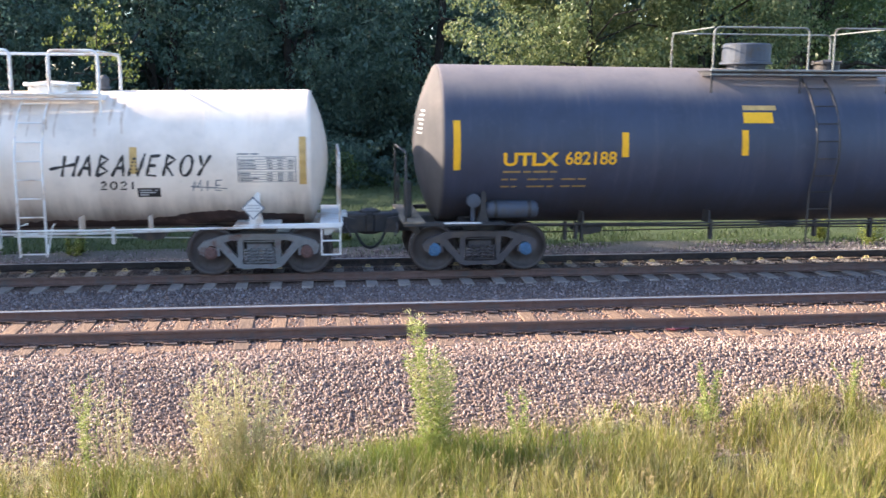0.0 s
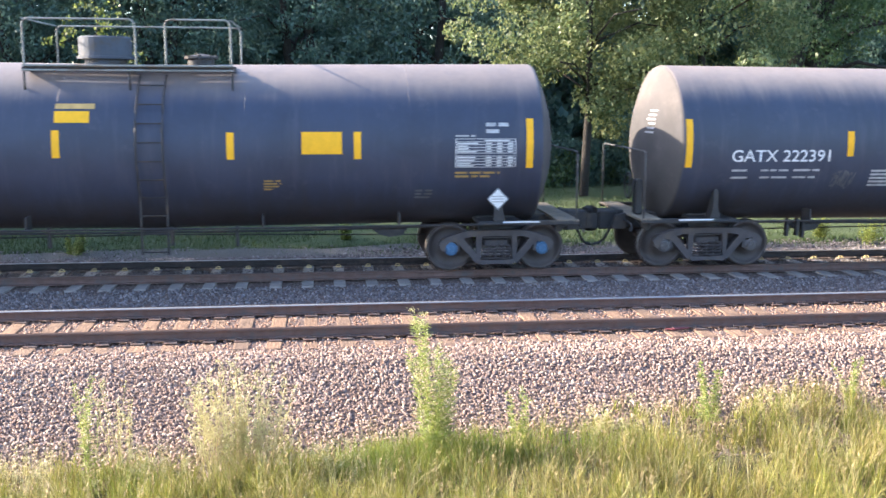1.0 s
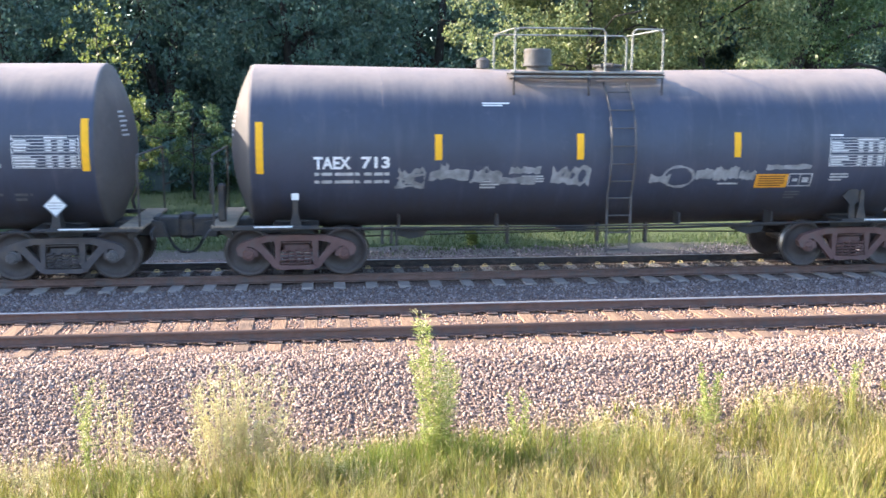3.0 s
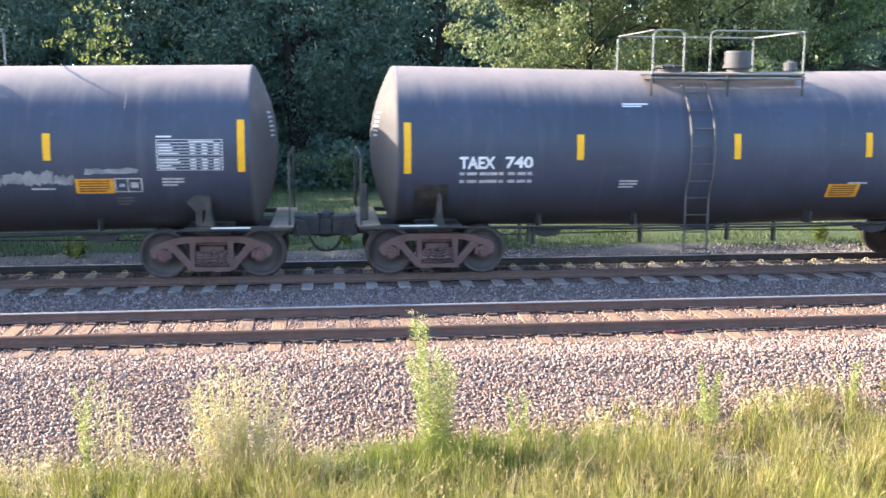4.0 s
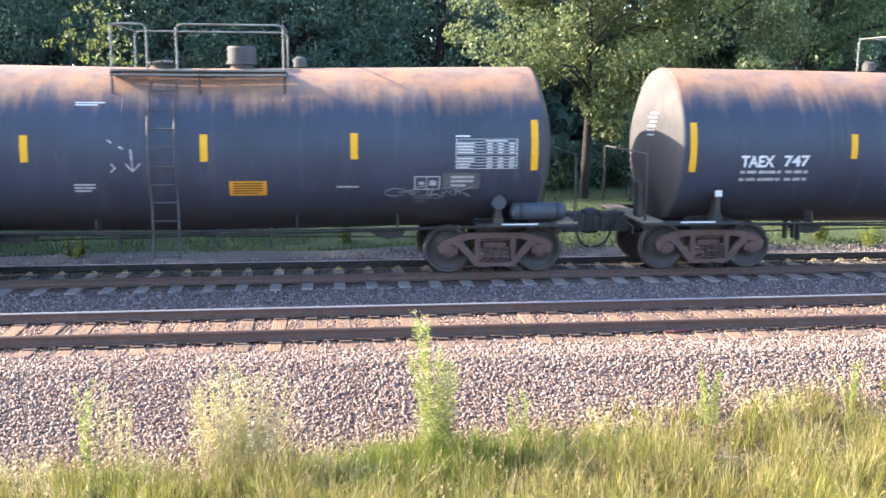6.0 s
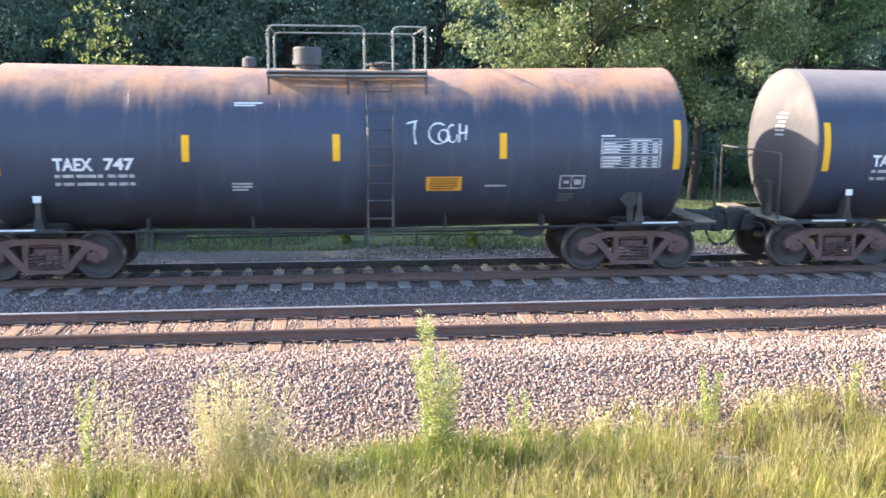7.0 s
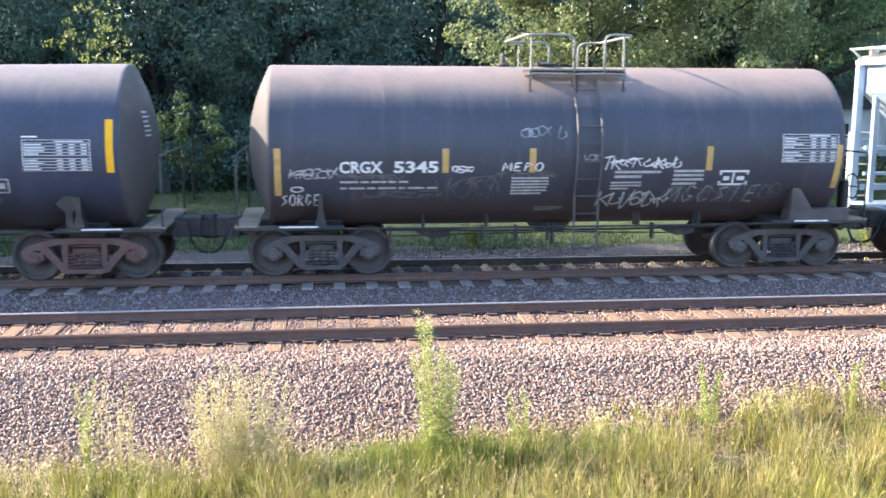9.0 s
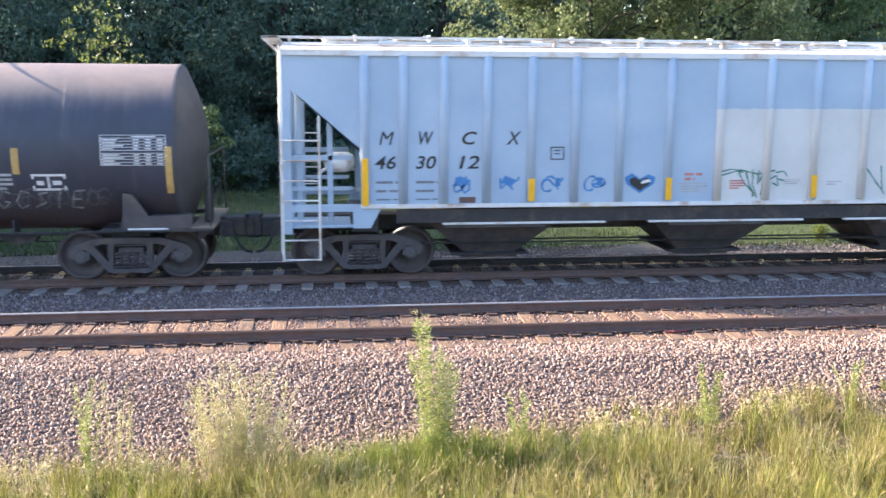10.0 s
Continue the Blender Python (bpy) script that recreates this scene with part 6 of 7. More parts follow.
    ribbon(flat, [[(-0.15, 2.0), (0.1, 2.05), (0.3, 1.98)], [(-0.12, 1.93), (0.25, 2.03), (0.6, 1.95), (0.95, 2.02)], [(0.2, 2.02), (0.32, 1.8), (0.52, 1.6), (0.5, 1.5)], [(0.35, 2.02), (0.42, 1.8), (0.55, 1.52)], [(0.5, 2.04), (0.5, 1.75), (0.6, 1.5)], [(0.62, 2.02), (0.6, 1.75), (0.72, 1.98), (0.68, 1.55)], [(0.8, 2.02), (0.74, 1.8), (0.98, 1.92), (1.02, 1.72), (0.9, 1.78)]], 0.032, mark_green, body, label="green spray-painted tag")
    ribbon(flat, [[(0.95, 1.98), (1.12, 2.0), (1.2, 1.9)], [(1.0, 1.86), (1.14, 1.82)]], 0.03, mark_green, body, label="green spray-painted tag")
    ribbon(flat, [[(2.8, 2.05), (3.0, 1.8), (3.2, 1.55)], [(3.1, 2.1), (3.15, 1.6)]], 0.03, mark_green, body, label="green spray-painted tag")
    word_bars(flat, -0.95, -0.4, 1.6, 1.8, 4, mark_grey, body, 40, 1.0, words=False), word_bars(flat, -0.85, -0.5, 1.82, 2.0, 2, mark_red, body, 41, 1.0)
    word_bars(flat, 0.05, 0.35, 1.66, 1.85, 4, mark_red, body, 42, 1.0, words=False), word_bars(flat, 1.15, 1.45, 1.75, 1.86, 3, mark_grey, body, 43, 1.0, words=False), word_bars(flat, 2.0, 2.3, 1.72, 1.82, 2, mark_grey, body, 44, 1.0, words=False)
    part("rust_plate", new_box(-5.15, -4.85, -W - 0.012, -W - 0.001, 1.45, 1.56), rail_side, body)
    bm = bmesh.new()
    for q in ((-3.45, -3.43, 2.24, 2.48), (-3.21, -3.19, 2.24, 2.48), (-3.45, -3.19, 2.24, 2.26), (-3.45, -3.19, 2.46, 2.48), (-3.38, -3.27, 2.40, 2.42), (-3.38, -3.27, 2.34, 2.36)):
        patch(flat, *q, bm, nz=1)
    part("stencil_box", bm, mark_black, body)


white_tank_car()
yellow_marked_car()
white_marked_car()
plain_cars()
graffiti_car()
covered_hopper()


# ---- plants ----
EDGE = [(-9, -3.35), (-4, -3.2), (1.5, -2.8), (4, -2.45), (7.5, -2.2), (14, -2.1)]


def blades(rng, x, y, height, width, lean, curl, segs=2):
    """Arrays of tapered, bending blades standing at x, y."""
    n = len(x)
    a = rng.uniform(0, 2 * np.pi, n)
    face = np.stack([np.cos(a), np.sin(a)], -1)
    dirn = rng.standard_normal((n, 2)) * curl + np.array(lean)
    V = np.zeros((n, 2 * segs + 1, 3))
    z0 = ground_z(y) - 0.02
    for k in range(segs + 1):
        s = k / segs
        px = x + dirn[:, 0] * height * s ** 1.8
        py = y + dirn[:, 1] * height * s ** 1.8
        pz = z0 + height * s * (1 - 0.25 * s * np.minimum(np.hypot(dirn[:, 0], dirn[:, 1]), 1.2))
        w = width * (1 - 0.75 * s) * 0.5
        if k < segs:
            V[:, 2 * k] = np.stack([px - face[:, 0] * w, py - face[:, 1] * w, pz], -1)
            V[:, 2 * k + 1] = np.stack([px + face[:, 0] * w, py + face[:, 1] * w, pz], -1)
        else:
            V[:, 2 * k] = np.stack([px, py, pz], -1)
    f = []
    for k in range(segs - 1):
        f += [(2 * k, 2 * k + 1, 2 * k + 3), (2 * k, 2 * k + 3, 2 * k + 2)]
    f.append((2 * segs - 2, 2 * segs - 1, 2 * segs))
    F = (np.array(f)[None] + (2 * segs + 1) * np.arange(n)[:, None, None]).reshape(-1, 3)
    return V.reshape(-1, 3), F


def join(parts):
    vs, fs, k = [], [], 0
    for v, f in parts:
        vs.append(v), fs.append(f + k)
        k += len(v)
    return np.concatenate(vs), np.concatenate(fs)


def meadow():
    rng = np.random.default_rng(21)
    def spots(n, x0=-7, x1=13, depth=3.6):
        x = rng.uniform(x0, x1, n)
        e = np.interp(x, [p[0] for p in EDGE], [p[1] for p in EDGE])
        d = depth * rng.uniform(0, 1, n) ** 0.9
        return x, e - d + 0.35, d
    def tufts(n, per, mat, name, label, hmin, hmax, width, splay, depth=3.7):
        x, y, d = spots(n, depth=depth)
        hill = np.array([noise.noise(Vector((a * 0.9, b * 1.2, 3))) + 0.5 * noise.noise(Vector((a * 3.1, b * 3.0, 5))) for a, b in zip(x, y)])
        keep = rng.random(n) < np.clip(0.75 + hill, 0.15, 1) * np.clip(d / 0.5, 0.12, 1)
        x, y, d, hill = x[keep], y[keep], d[keep], hill[keep]
        th = rng.uniform(hmin, hmax, len(x)) * np.clip(0.55 + 0.5 * d / 0.8, 0.55, 1) * np.clip(1 + 0.5 * hill, 0.6, 1.4)
        r, a = np.abs(rng.normal(0, 0.05, (len(x), per))), rng.uniform(0, 2 * np.pi, (len(x), per))
        ox, oy = r * np.cos(a), r * np.sin(a)
        h = th[:, None] * rng.uniform(0.45, 1.15, (len(x), per))
        V, F = blades(rng, (x[:, None] + ox).ravel(), (y[:, None] + oy).ravel(), h.ravel(), width, (0, 0), splay, 3)
        tagged(mesh_part(name, fast_mesh(name, V, F), mat), label, "grass", kind="stuff")
    tufts(3700, 24, grass_mat, "meadow_grass", "yellow-green summer grass on the embankment", 0.24, 0.56, 0.0095, 0.34)
    tufts(1500, 18, dry_mat, "dry_grass", "straw-coloured dry grass on the embankment", 0.26, 0.6, 0.008, 0.36)
    tufts(650, 12, dry_mat, "bent_grass", "bleached grass bent over on the bank", 0.3, 0.55, 0.0075, 1.0, 3.4)
    # fresh green tuft below the tall weed, and patches along the edge
    n = 5500
    cx = rng.choice([1.1, 1.5, 0.7, 2.1, -2.2, 0.2, 3.2], n, p=[0.24, 0.26, 0.2, 0.1, 0.06, 0.07, 0.07])
    x = cx + rng.standard_normal(n) * 0.3
    y = np.interp(x, [p[0] for p in EDGE], [p[1] for p in EDGE]) - 0.15 - np.abs(rng.standard_normal(n)) * 0.35
    tagged(mesh_part("green_tufts", fast_mesh("green_tufts", *blades(rng, x, y, rng.uniform(0.2, 0.55, n), 0.009, (0.0, 0), 0.32, 3)), fresh_mat), "fresh green grass tufts among dry grass", "grass", kind="stuff")
    # seed heads above the grass
    x, y, d = spots(420, depth=2.6)
    parts = []
    h = rng.uniform(0.4, 0.7, len(x)) * np.clip(0.45 + d, 0.45, 1)
    for k in range(7):
        parts.append(blades(rng, x + rng.normal(0, 0.012, len(x)), y + rng.normal(0, 0.012, len(x)), h * rng.uniform(0.82, 1.1, len(x)), 0.0045, (0.0, 0), 0.2, 3))
    tagged(mesh_part("grass_seed_heads", fast_mesh("grass_seed_heads", *join(parts)), straw_mat), "straw-coloured grass seed stalks", "grass", kind="stuff")
    # open panicles: short spikelets round the upper part of thin stems
    x, y, d = spots(1700, depth=3.0)
    n, per = len(x), 16
    h = rng.uniform(0.42, 0.78, n) * np.clip(0.5 + d, 0.5, 1)
    lean = rng.normal(0, 0.16, (n, 2)) * h[:, None]
    base = np.stack([x, y, ground_z(y) - 0.02], -1)
    tip = base + np.concatenate([lean, h[:, None]], 1)
    side = np.array([0.0025, 0.0, 0.0])
    V = np.stack([base - side, base + side, tip], 1).reshape(-1, 3)
    F = np.arange(3 * n).reshape(-1, 3)
    k = rng.uniform(0.68, 1.0, (n, per))
    c = base[:, None] + (tip - base)[:, None] * k[..., None]
    a = rng.uniform(0, 2 * np.pi, (n, per))
    out = np.stack([np.cos(a), np.sin(a), rng.uniform(0.2, 1.2, (n, per))], -1) * (rng.uniform(0.02, 0.055, (n, per)) * (1.5 - k))[..., None]
    w = np.stack([-np.sin(a), np.cos(a), 0 * a], -1) * 0.005
    S = np.stack([c, c + out * 0.6 + w, c + out * 1.3], 2).reshape(-1, 3)
    tagged(mesh_part("grass_panicles", fast_mesh("grass_panicles", *join([(V, F), (S, np.arange(len(S)).reshape(-1, 3))])), panicle_mat), "brown flowering grass heads above the bank", "grass", kind="stuff")


def lawn():
    rng = np.random.default_rng(22)
    n = 75000
    x = rng.uniform(-16, 30, n)
    y = 9.55 + 14 * rng.random(n) ** 1.5 - 0.8 * (rng.random(n) < 0.12) * rng.random(n)
    h = rng.uniform(0.05, 0.17, n) * (1 + 0.5 * (rng.random(n) < 0.1))
    tagged(mesh_part("rough_lawn", fast_mesh("rough_lawn", *blades(rng, x, y, h, 0.022, (0.1, 0), 0.5, 2)), lawn_mat), "rough green grass behind the railway", "grass", kind="stuff")


def weed(name, label, x, y, stalks, height, spread_x, leaf, mat, seed, heads=None):
    """A tall herb: upright stalks with whorls of narrow leaves up to a feathery top."""
    rng = np.random.default_rng(seed)
    z = float(ground_z(y))
    plant = thing(name, label, "plant", "tall weeds on the bank", at=pose(x, y, z))
    for s in range(stalks):
        sx, sy = rng.normal(0, spread_x), rng.normal(0, spread_x * 0.6)
        h = height * rng.uniform(0.72, 1.0)
        tip = np.array([sx * 1.25 + rng.normal(0, 0.05), sy * 1.2, h])
        base = np.array([sx * 0.8, sy * 0.8, -0.03])
        mid = (base + tip) / 2 + np.array([rng.normal(0, 0.03), 0, 0])
        line = [base * (1 - k) ** 2 + mid * 2 * k * (1 - k) + tip * k * k for k in np.linspace(0, 1, 9)]
        st = part("stalk", tube(bmesh.new(), line, [(0.004 if stalks > 20 else 0.008) * (1 - 0.08 * k) for k in range(9)], 5), mat, plant)
        n = int(leaf[0] * h / height)
        k = rng.uniform(leaf[3], 1.0, n)
        c = np.stack([np.interp(k, np.linspace(0, 1, 9), [p[i] for p in line]) for i in range(3)], -1)
        a = rng.uniform(0, 2 * np.pi, n)
        up = rng.uniform(0.1, 0.9, n)
        L = leaf[1] * rng.uniform(0.5, 1.2, n) * (1.15 - 0.75 * k)
        d = np.stack([np.cos(a), np.sin(a), up], -1)
        d /= np.linalg.norm(d, axis=1, keepdims=True)
        side = np.stack([-np.sin(a), np.cos(a), np.zeros(n)], -1) * (leaf[2] / 2)
        V = np.stack([c, c + d * (L * 0.5)[:, None] + side, c + d * L[:, None] - np.array([0, 0, 1]) * (L * 0.2)[:, None], c + d * (L * 0.5)[:, None] - side], 1)
        F = (np.array([[0, 1, 2, 3]])[None] + 4 * np.arange(n)[:, None, None]).reshape(-1, 4)
        mesh_part("foliage", fast_mesh("foliage", V.reshape(-1, 3), F), heads if heads and s % 2 else mat, st)
    return plant


SWAYING = []     # (plant, its pose, how far it leans in the wind)


def plume(name, label, x, y, stems, leaf, twigs, mat, head_mat, seed, sway=0.5):
    """A feathery herb. stems: (base offset, tip offset, height) each; leaf: (count, length, width); twigs: (count, length, seeds on each, seed length)."""
    rng = np.random.default_rng(seed)
    at = pose(x, y, float(ground_z(y)))
    plant = thing(name, label, "plant", "tall weeds on the bank", at=at)
    SWAYING.append((plant, at, sway))
    grid = np.linspace(0, 1, 9)
    for bx, tx, h in stems:
        by, ty = rng.normal(0, 0.05), rng.normal(0, 0.14)
        line = np.stack([bx + (tx - bx) * grid ** 1.6 + rng.normal(0, 0.006, 9), by + (ty - by) * grid ** 1.6, -0.03 + h * grid], -1)
        st = part("stalk", tube(bmesh.new(), line, [0.0055 * (1 - 0.09 * k) * min(1.0, h) for k in range(9)], 5), mat, plant)
        def on(k):
            return np.stack([np.interp(k, grid, line[:, i]) for i in range(3)], -1)
        def slips(c, d, L, w):
            """Narrow folded slips from c along d."""
            side = np.cross(d, rng.standard_normal(d.shape))
            side *= (w / np.maximum(np.linalg.norm(side, axis=1), 1e-6))[:, None]
            V = np.stack([c, c + d * (L * 0.45)[:, None] + side, c + d * L[:, None] - np.array([0, 0, 0.22]) * L[:, None], c + d * (L * 0.45)[:, None] - side], 1)
            return V.reshape(-1, 3), np.arange(4 * len(c)).reshape(-1, 4)
        if leaf[0]:
            n = int(leaf[0] * h)
            k = rng.uniform(0.15, 0.97, n)
            a = rng.uniform(0, 2 * np.pi, n)
            d = np.stack([np.cos(a), np.sin(a), rng.uniform(0.2, 1.1, n)], -1)
            d /= np.linalg.norm(d, axis=1, keepdims=True)
            fol = slips(on(k), d, leaf[1] * rng.uniform(0.5, 1.2, n) * (1.1 - 0.45 * k), np.full(n, leaf[2] / 2))
            tagged(mesh_part("foliage", fast_mesh("foliage", *fol), mat, st), kind="stuff")
        n, per = twigs[0], twigs[2]
        if n:
            k = rng.uniform(0.42, 1.0, n)
            a = rng.uniform(0, 2 * np.pi, n)
            d = np.stack([np.cos(a), np.sin(a), rng.uniform(0.7, 1.6, n)], -1)
            d /= np.linalg.norm(d, axis=1, keepdims=True)
            L = twigs[1] * rng.uniform(0.5, 1.15, n) * (1.35 - 0.85 * k)
            c = on(k)
            q = rng.uniform(0.2, 1.0, (n, per))
            sc = (c[:, None] + d[:, None] * (L[:, None] * q)[..., None] + rng.normal(0, 0.008, (n, per, 3)) - np.array([0, 0, 0.25]) * (L[:, None] * q ** 2)[..., None]).reshape(-1, 3)
            sd = np.repeat(d, per, 0) + 0.7 * rng.standard_normal((n * per, 3))
            sd /= np.linalg.norm(sd, axis=1, keepdims=True)
            seeds = slips(sc, sd, twigs[3] * rng.uniform(0.5, 1.3, n * per), np.full(n * per, 0.0035))
            tagged(mesh_part("seed_plume", fast_mesh("seed_plume", *join([slips(c, d, L, np.full(n, 0.0012)), seeds])), head_mat, st), kind="stuff")
    return plant


def fan(seed, n, half, low, high, lean=0.3):
    """n stems fanned out over a stretch."""
    rng = random.Random(seed)
    return [(b := rng.uniform(-half, half) * 0.75, b * (1 + lean) + rng.gauss(0, 0.08), rng.uniform(low, high) * (1 - 0.25 * abs(b) / half)) for _ in range(n)]


def crown_mesh(rng, clumps, per, leaf, spread_r):
    """Leaves gathered in clumps round the given centres."""
    c = np.repeat(clumps[:, :3], per, axis=0)
    r = np.repeat(clumps[:, 3], per)
    n = len(c)
    d = rng.standard_normal((n, 3))
    d /= np.linalg.norm(d, axis=1, keepdims=True)
    p = c + d * (r * rng.uniform(0.25, 1.0, n) ** 0.5 * spread_r)[:, None] * np.array([1, 1, 0.75])
    out = d * 0.75 + np.array([0, 0, 0.3]) + 0.6 * rng.standard_normal((n, 3))
    out /= np.linalg.norm(out, axis=1, keepdims=True)
    along = 0.7 * rng.standard_normal((n, 3)) + np.array([0, 0, -0.7])
    along -= out * (along * out).sum(1, keepdims=True)
    along /= np.linalg.norm(along, axis=1, keepdims=True)
    across = np.cross(out, along)
    L = leaf * rng.uniform(0.6, 1.3, n)
    base = np.array([(-0.5, 0, 0), (0, 0.32, 0.06), (0.55, 0, -0.04), (0, -0.32, 0.06)])
    V = (base[None, :, 0:1] * along[:, None] + base[None, :, 1:2] * across[:, None] + base[None, :, 2:3] * out[:, None]) * L[:, None, None] + p[:, None, :]
    F = (np.arange(4)[None] + 4 * np.arange(n)[:, None])
    return fast_mesh("crown", V.reshape(-1, 3), F)


def tree(x, y, height, radius, low, trunk_r, mat, seed, label, clumps=260, per=110, leaf=0.165, lean=(0, 0), forks=2):
    rng = np.random.default_rng(seed)
    z = float(ground_z(y))
    t = thing("tree", label, "tree", "trees behind the railway", at=pose(x, y, z))
    bm = bmesh.new()
    limbs = []
    for f in range(forks):
        off = np.array([(f - (forks - 1) / 2) * 0.5, rng.normal(0, 0.1), 0])
        out = np.array([(f - (forks - 1) / 2) * radius * 0.35 + lean[0] * height, rng.normal(0, 0.4) + lean[1] * height, 0])
        pts = [off * 0.6 + out * k ** 1.3 + np.array([rng.normal(0, 0.06), 0, k * height * 0.9 - 0.1]) for k in np.linspace(0, 1, 8)]
        tube(bm, pts, [trunk_r * (1.15 - 0.95 * k) for k in np.linspace(0, 1, 8)], 9)
        limbs.append(pts)
    part("trunk", bm, bark, t, smooth=True)
    centres = []
    for b in range(16):
        pts = limbs[b % forks]
        k = rng.uniform(0.18, 0.9)
        s = np.array([np.interp(k, np.linspace(0, 1, 8), [p[i] for p in pts]) for i in range(3)])
        a = rng.uniform(0, 2 * np.pi)
        reach = radius * rng.uniform(0.55, 0.95) * (1.1 - 0.5 * abs(k - 0.5))
        e = s + np.array([math.cos(a) * reach, math.sin(a) * reach, reach * rng.uniform(0.0, 0.5)])
        m = (s + e) / 2 + np.array([0, 0, reach * 0.15])
        part("limb", tube(bmesh.new(), [s, m, e], [trunk_r * 0.32, trunk_r * 0.2, 0.03], 6), bark, t, smooth=True)
    for k in range(clumps):
        a, v = rng.uniform(0, 2 * np.pi), rng.uniform(-1, 1)
        rr = (1 - v * v) ** 0.5
        q = rng.uniform(0.5, 1.0) ** 0.5 * (1 + 0.18 * math.sin(3 * a + seed) + 0.12 * math.sin(5 * v + seed * 2))
        cz = (low + height) / 2 + (height - low) / 2 * v * q
        centres.append((math.cos(a) * rr * radius * q + lean[0] * cz, math.sin(a) * rr * radius * q + lean[1] * cz, cz, radius * rng.uniform(0.14, 0.26)))
    me = crown_mesh(rng, np.array(centres), per, leaf, 1.0)
    mesh_part("crown", me, mat, t)
    return t


def woods():
    rows = [(-19, 29, 12, 5.0, 0.8, 0.28, leaf_hazy, 1), (-12.5, 28.5, 12, 4.8, 1.0, 0.28, leaf_hazy, 2), (-6.8, 29, 12, 4.6, 0.8, 0.26, leaf_hazy, 3), (-1.0, 28.5, 12.5, 4.6, 0.8, 0.28, leaf_hazy, 4), (4.5, 28, 12.5, 4.6, 0.6, 0.28, leaf_hazy, 11),
            (9.2, 19.5, 13, 3.9, 3.4, 0.15, leaf_light, 5), (13.2, 19.0, 14, 4.2, 2.4, 0.16, leaf_light, 6), (18.0, 22.0, 15, 4.4, 4.8, 0.42, leaf_mid, 7), (24, 30.5, 13, 4.5, 3.0, 0.33, leaf_hazy, 8), (32, 27, 15, 5.5, 0.8, 0.3, leaf_hazy, 9), (-27, 27, 14, 5.5, 0.8, 0.3, leaf_hazy, 10),
            # These three stand unseen to the left, added to shade lawn and gravel.
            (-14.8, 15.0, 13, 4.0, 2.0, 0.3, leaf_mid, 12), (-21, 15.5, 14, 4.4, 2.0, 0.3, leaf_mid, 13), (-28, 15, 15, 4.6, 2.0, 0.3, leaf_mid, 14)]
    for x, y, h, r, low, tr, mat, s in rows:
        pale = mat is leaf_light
        tree(x, y, h, r, low, tr, mat, s, "broad green tree with dense hanging leaves" if mat is not leaf_hazy else "dark leafy tree in shade at the wood's edge", lean=(0.13, 0) if s == 7 else (0, 0),
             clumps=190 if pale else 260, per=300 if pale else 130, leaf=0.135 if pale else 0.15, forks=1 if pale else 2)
    tree(-7.0, 17.5, 6.8, 1.25, 0.9, 0.06, leaf_gold, 16, "thin sunlit yellow-green sapling at the lawn's edge", clumps=85, per=13, leaf=0.13, forks=1, lean=(0.02, 0))
    tree(-6.0, 17.5, 3.5, 0.95, 1.1, 0.05, leaf_gold, 18, "small sunlit yellow-green bush at the lawn's edge", clumps=60, per=32, leaf=0.125, forks=1)
    tree(-4.5, 20.5, 3.6, 1.3, 0.8, 0.05, leaf_mid, 17, "small leafy sapling at the lawn's edge", clumps=45, per=70, leaf=0.12, forks=1)
    rng = np.random.default_rng(40)
    n = 1700
    c = np.stack([rng.uniform(-42, 58, n), rng.uniform(32, 42, n), rng.uniform(0.2, 14, n) , rng.uniform(0.8, 1.7, n)], -1)
    tagged(mesh_part("far_wood", crown_mesh(rng, c, 80, 0.5, 1.0), leaf_hazy), "dense dark wood behind the trees", "woods", kind="stuff")
    n = 420
    c = np.stack([rng.uniform(-30, 45, n), rng.uniform(31.5, 36, n), rng.uniform(-1.6, 2.2, n), rng.uniform(0.6, 1.1, n)], -1)
    c = c[(c[:, 0] < 20) | (c[:, 0] > 34)]
    tagged(mesh_part("wood_edge_shrubs", crown_mesh(rng, c, 70, 0.42, 1.0), leaf_hazy), "dark shrubs along the wood's edge", "shrubs", kind="stuff")
    n = 1050
    c = np.stack([rng.uniform(-50, 66, n), rng.uniform(44, 50, n), rng.uniform(0.2, 21, n), rng.uniform(1.5, 2.6, n)], -1)
    tagged(mesh_part("deep_wood", crown_mesh(rng, c, 45, 1.3, 1.0), leaf_hazy), "dense dark wood farther behind the trees", "woods", kind="stuff")
    n = 260
    c = np.stack([rng.uniform(-24, 40, n), rng.uniform(22, 27, n), rng.uniform(-0.2, 1.0, n), rng.uniform(0.25, 0.7, n)], -1)
    tagged(mesh_part("undergrowth", crown_mesh(rng, c, 130, 0.13, 1.0), leaf_mid), "leafy shrubs and saplings under the trees", "shrubs", kind="stuff")
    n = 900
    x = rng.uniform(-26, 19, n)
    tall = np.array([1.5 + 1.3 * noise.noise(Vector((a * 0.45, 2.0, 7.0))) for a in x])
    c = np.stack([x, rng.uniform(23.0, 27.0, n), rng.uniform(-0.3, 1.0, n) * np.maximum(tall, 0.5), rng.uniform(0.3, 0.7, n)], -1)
    tagged(mesh_part("shady_understorey", crown_mesh(rng, c, 75, 0.17, 1.0), leaf_hazy), "dark bushes in the shade below the wood", "shrubs", kind="stuff")


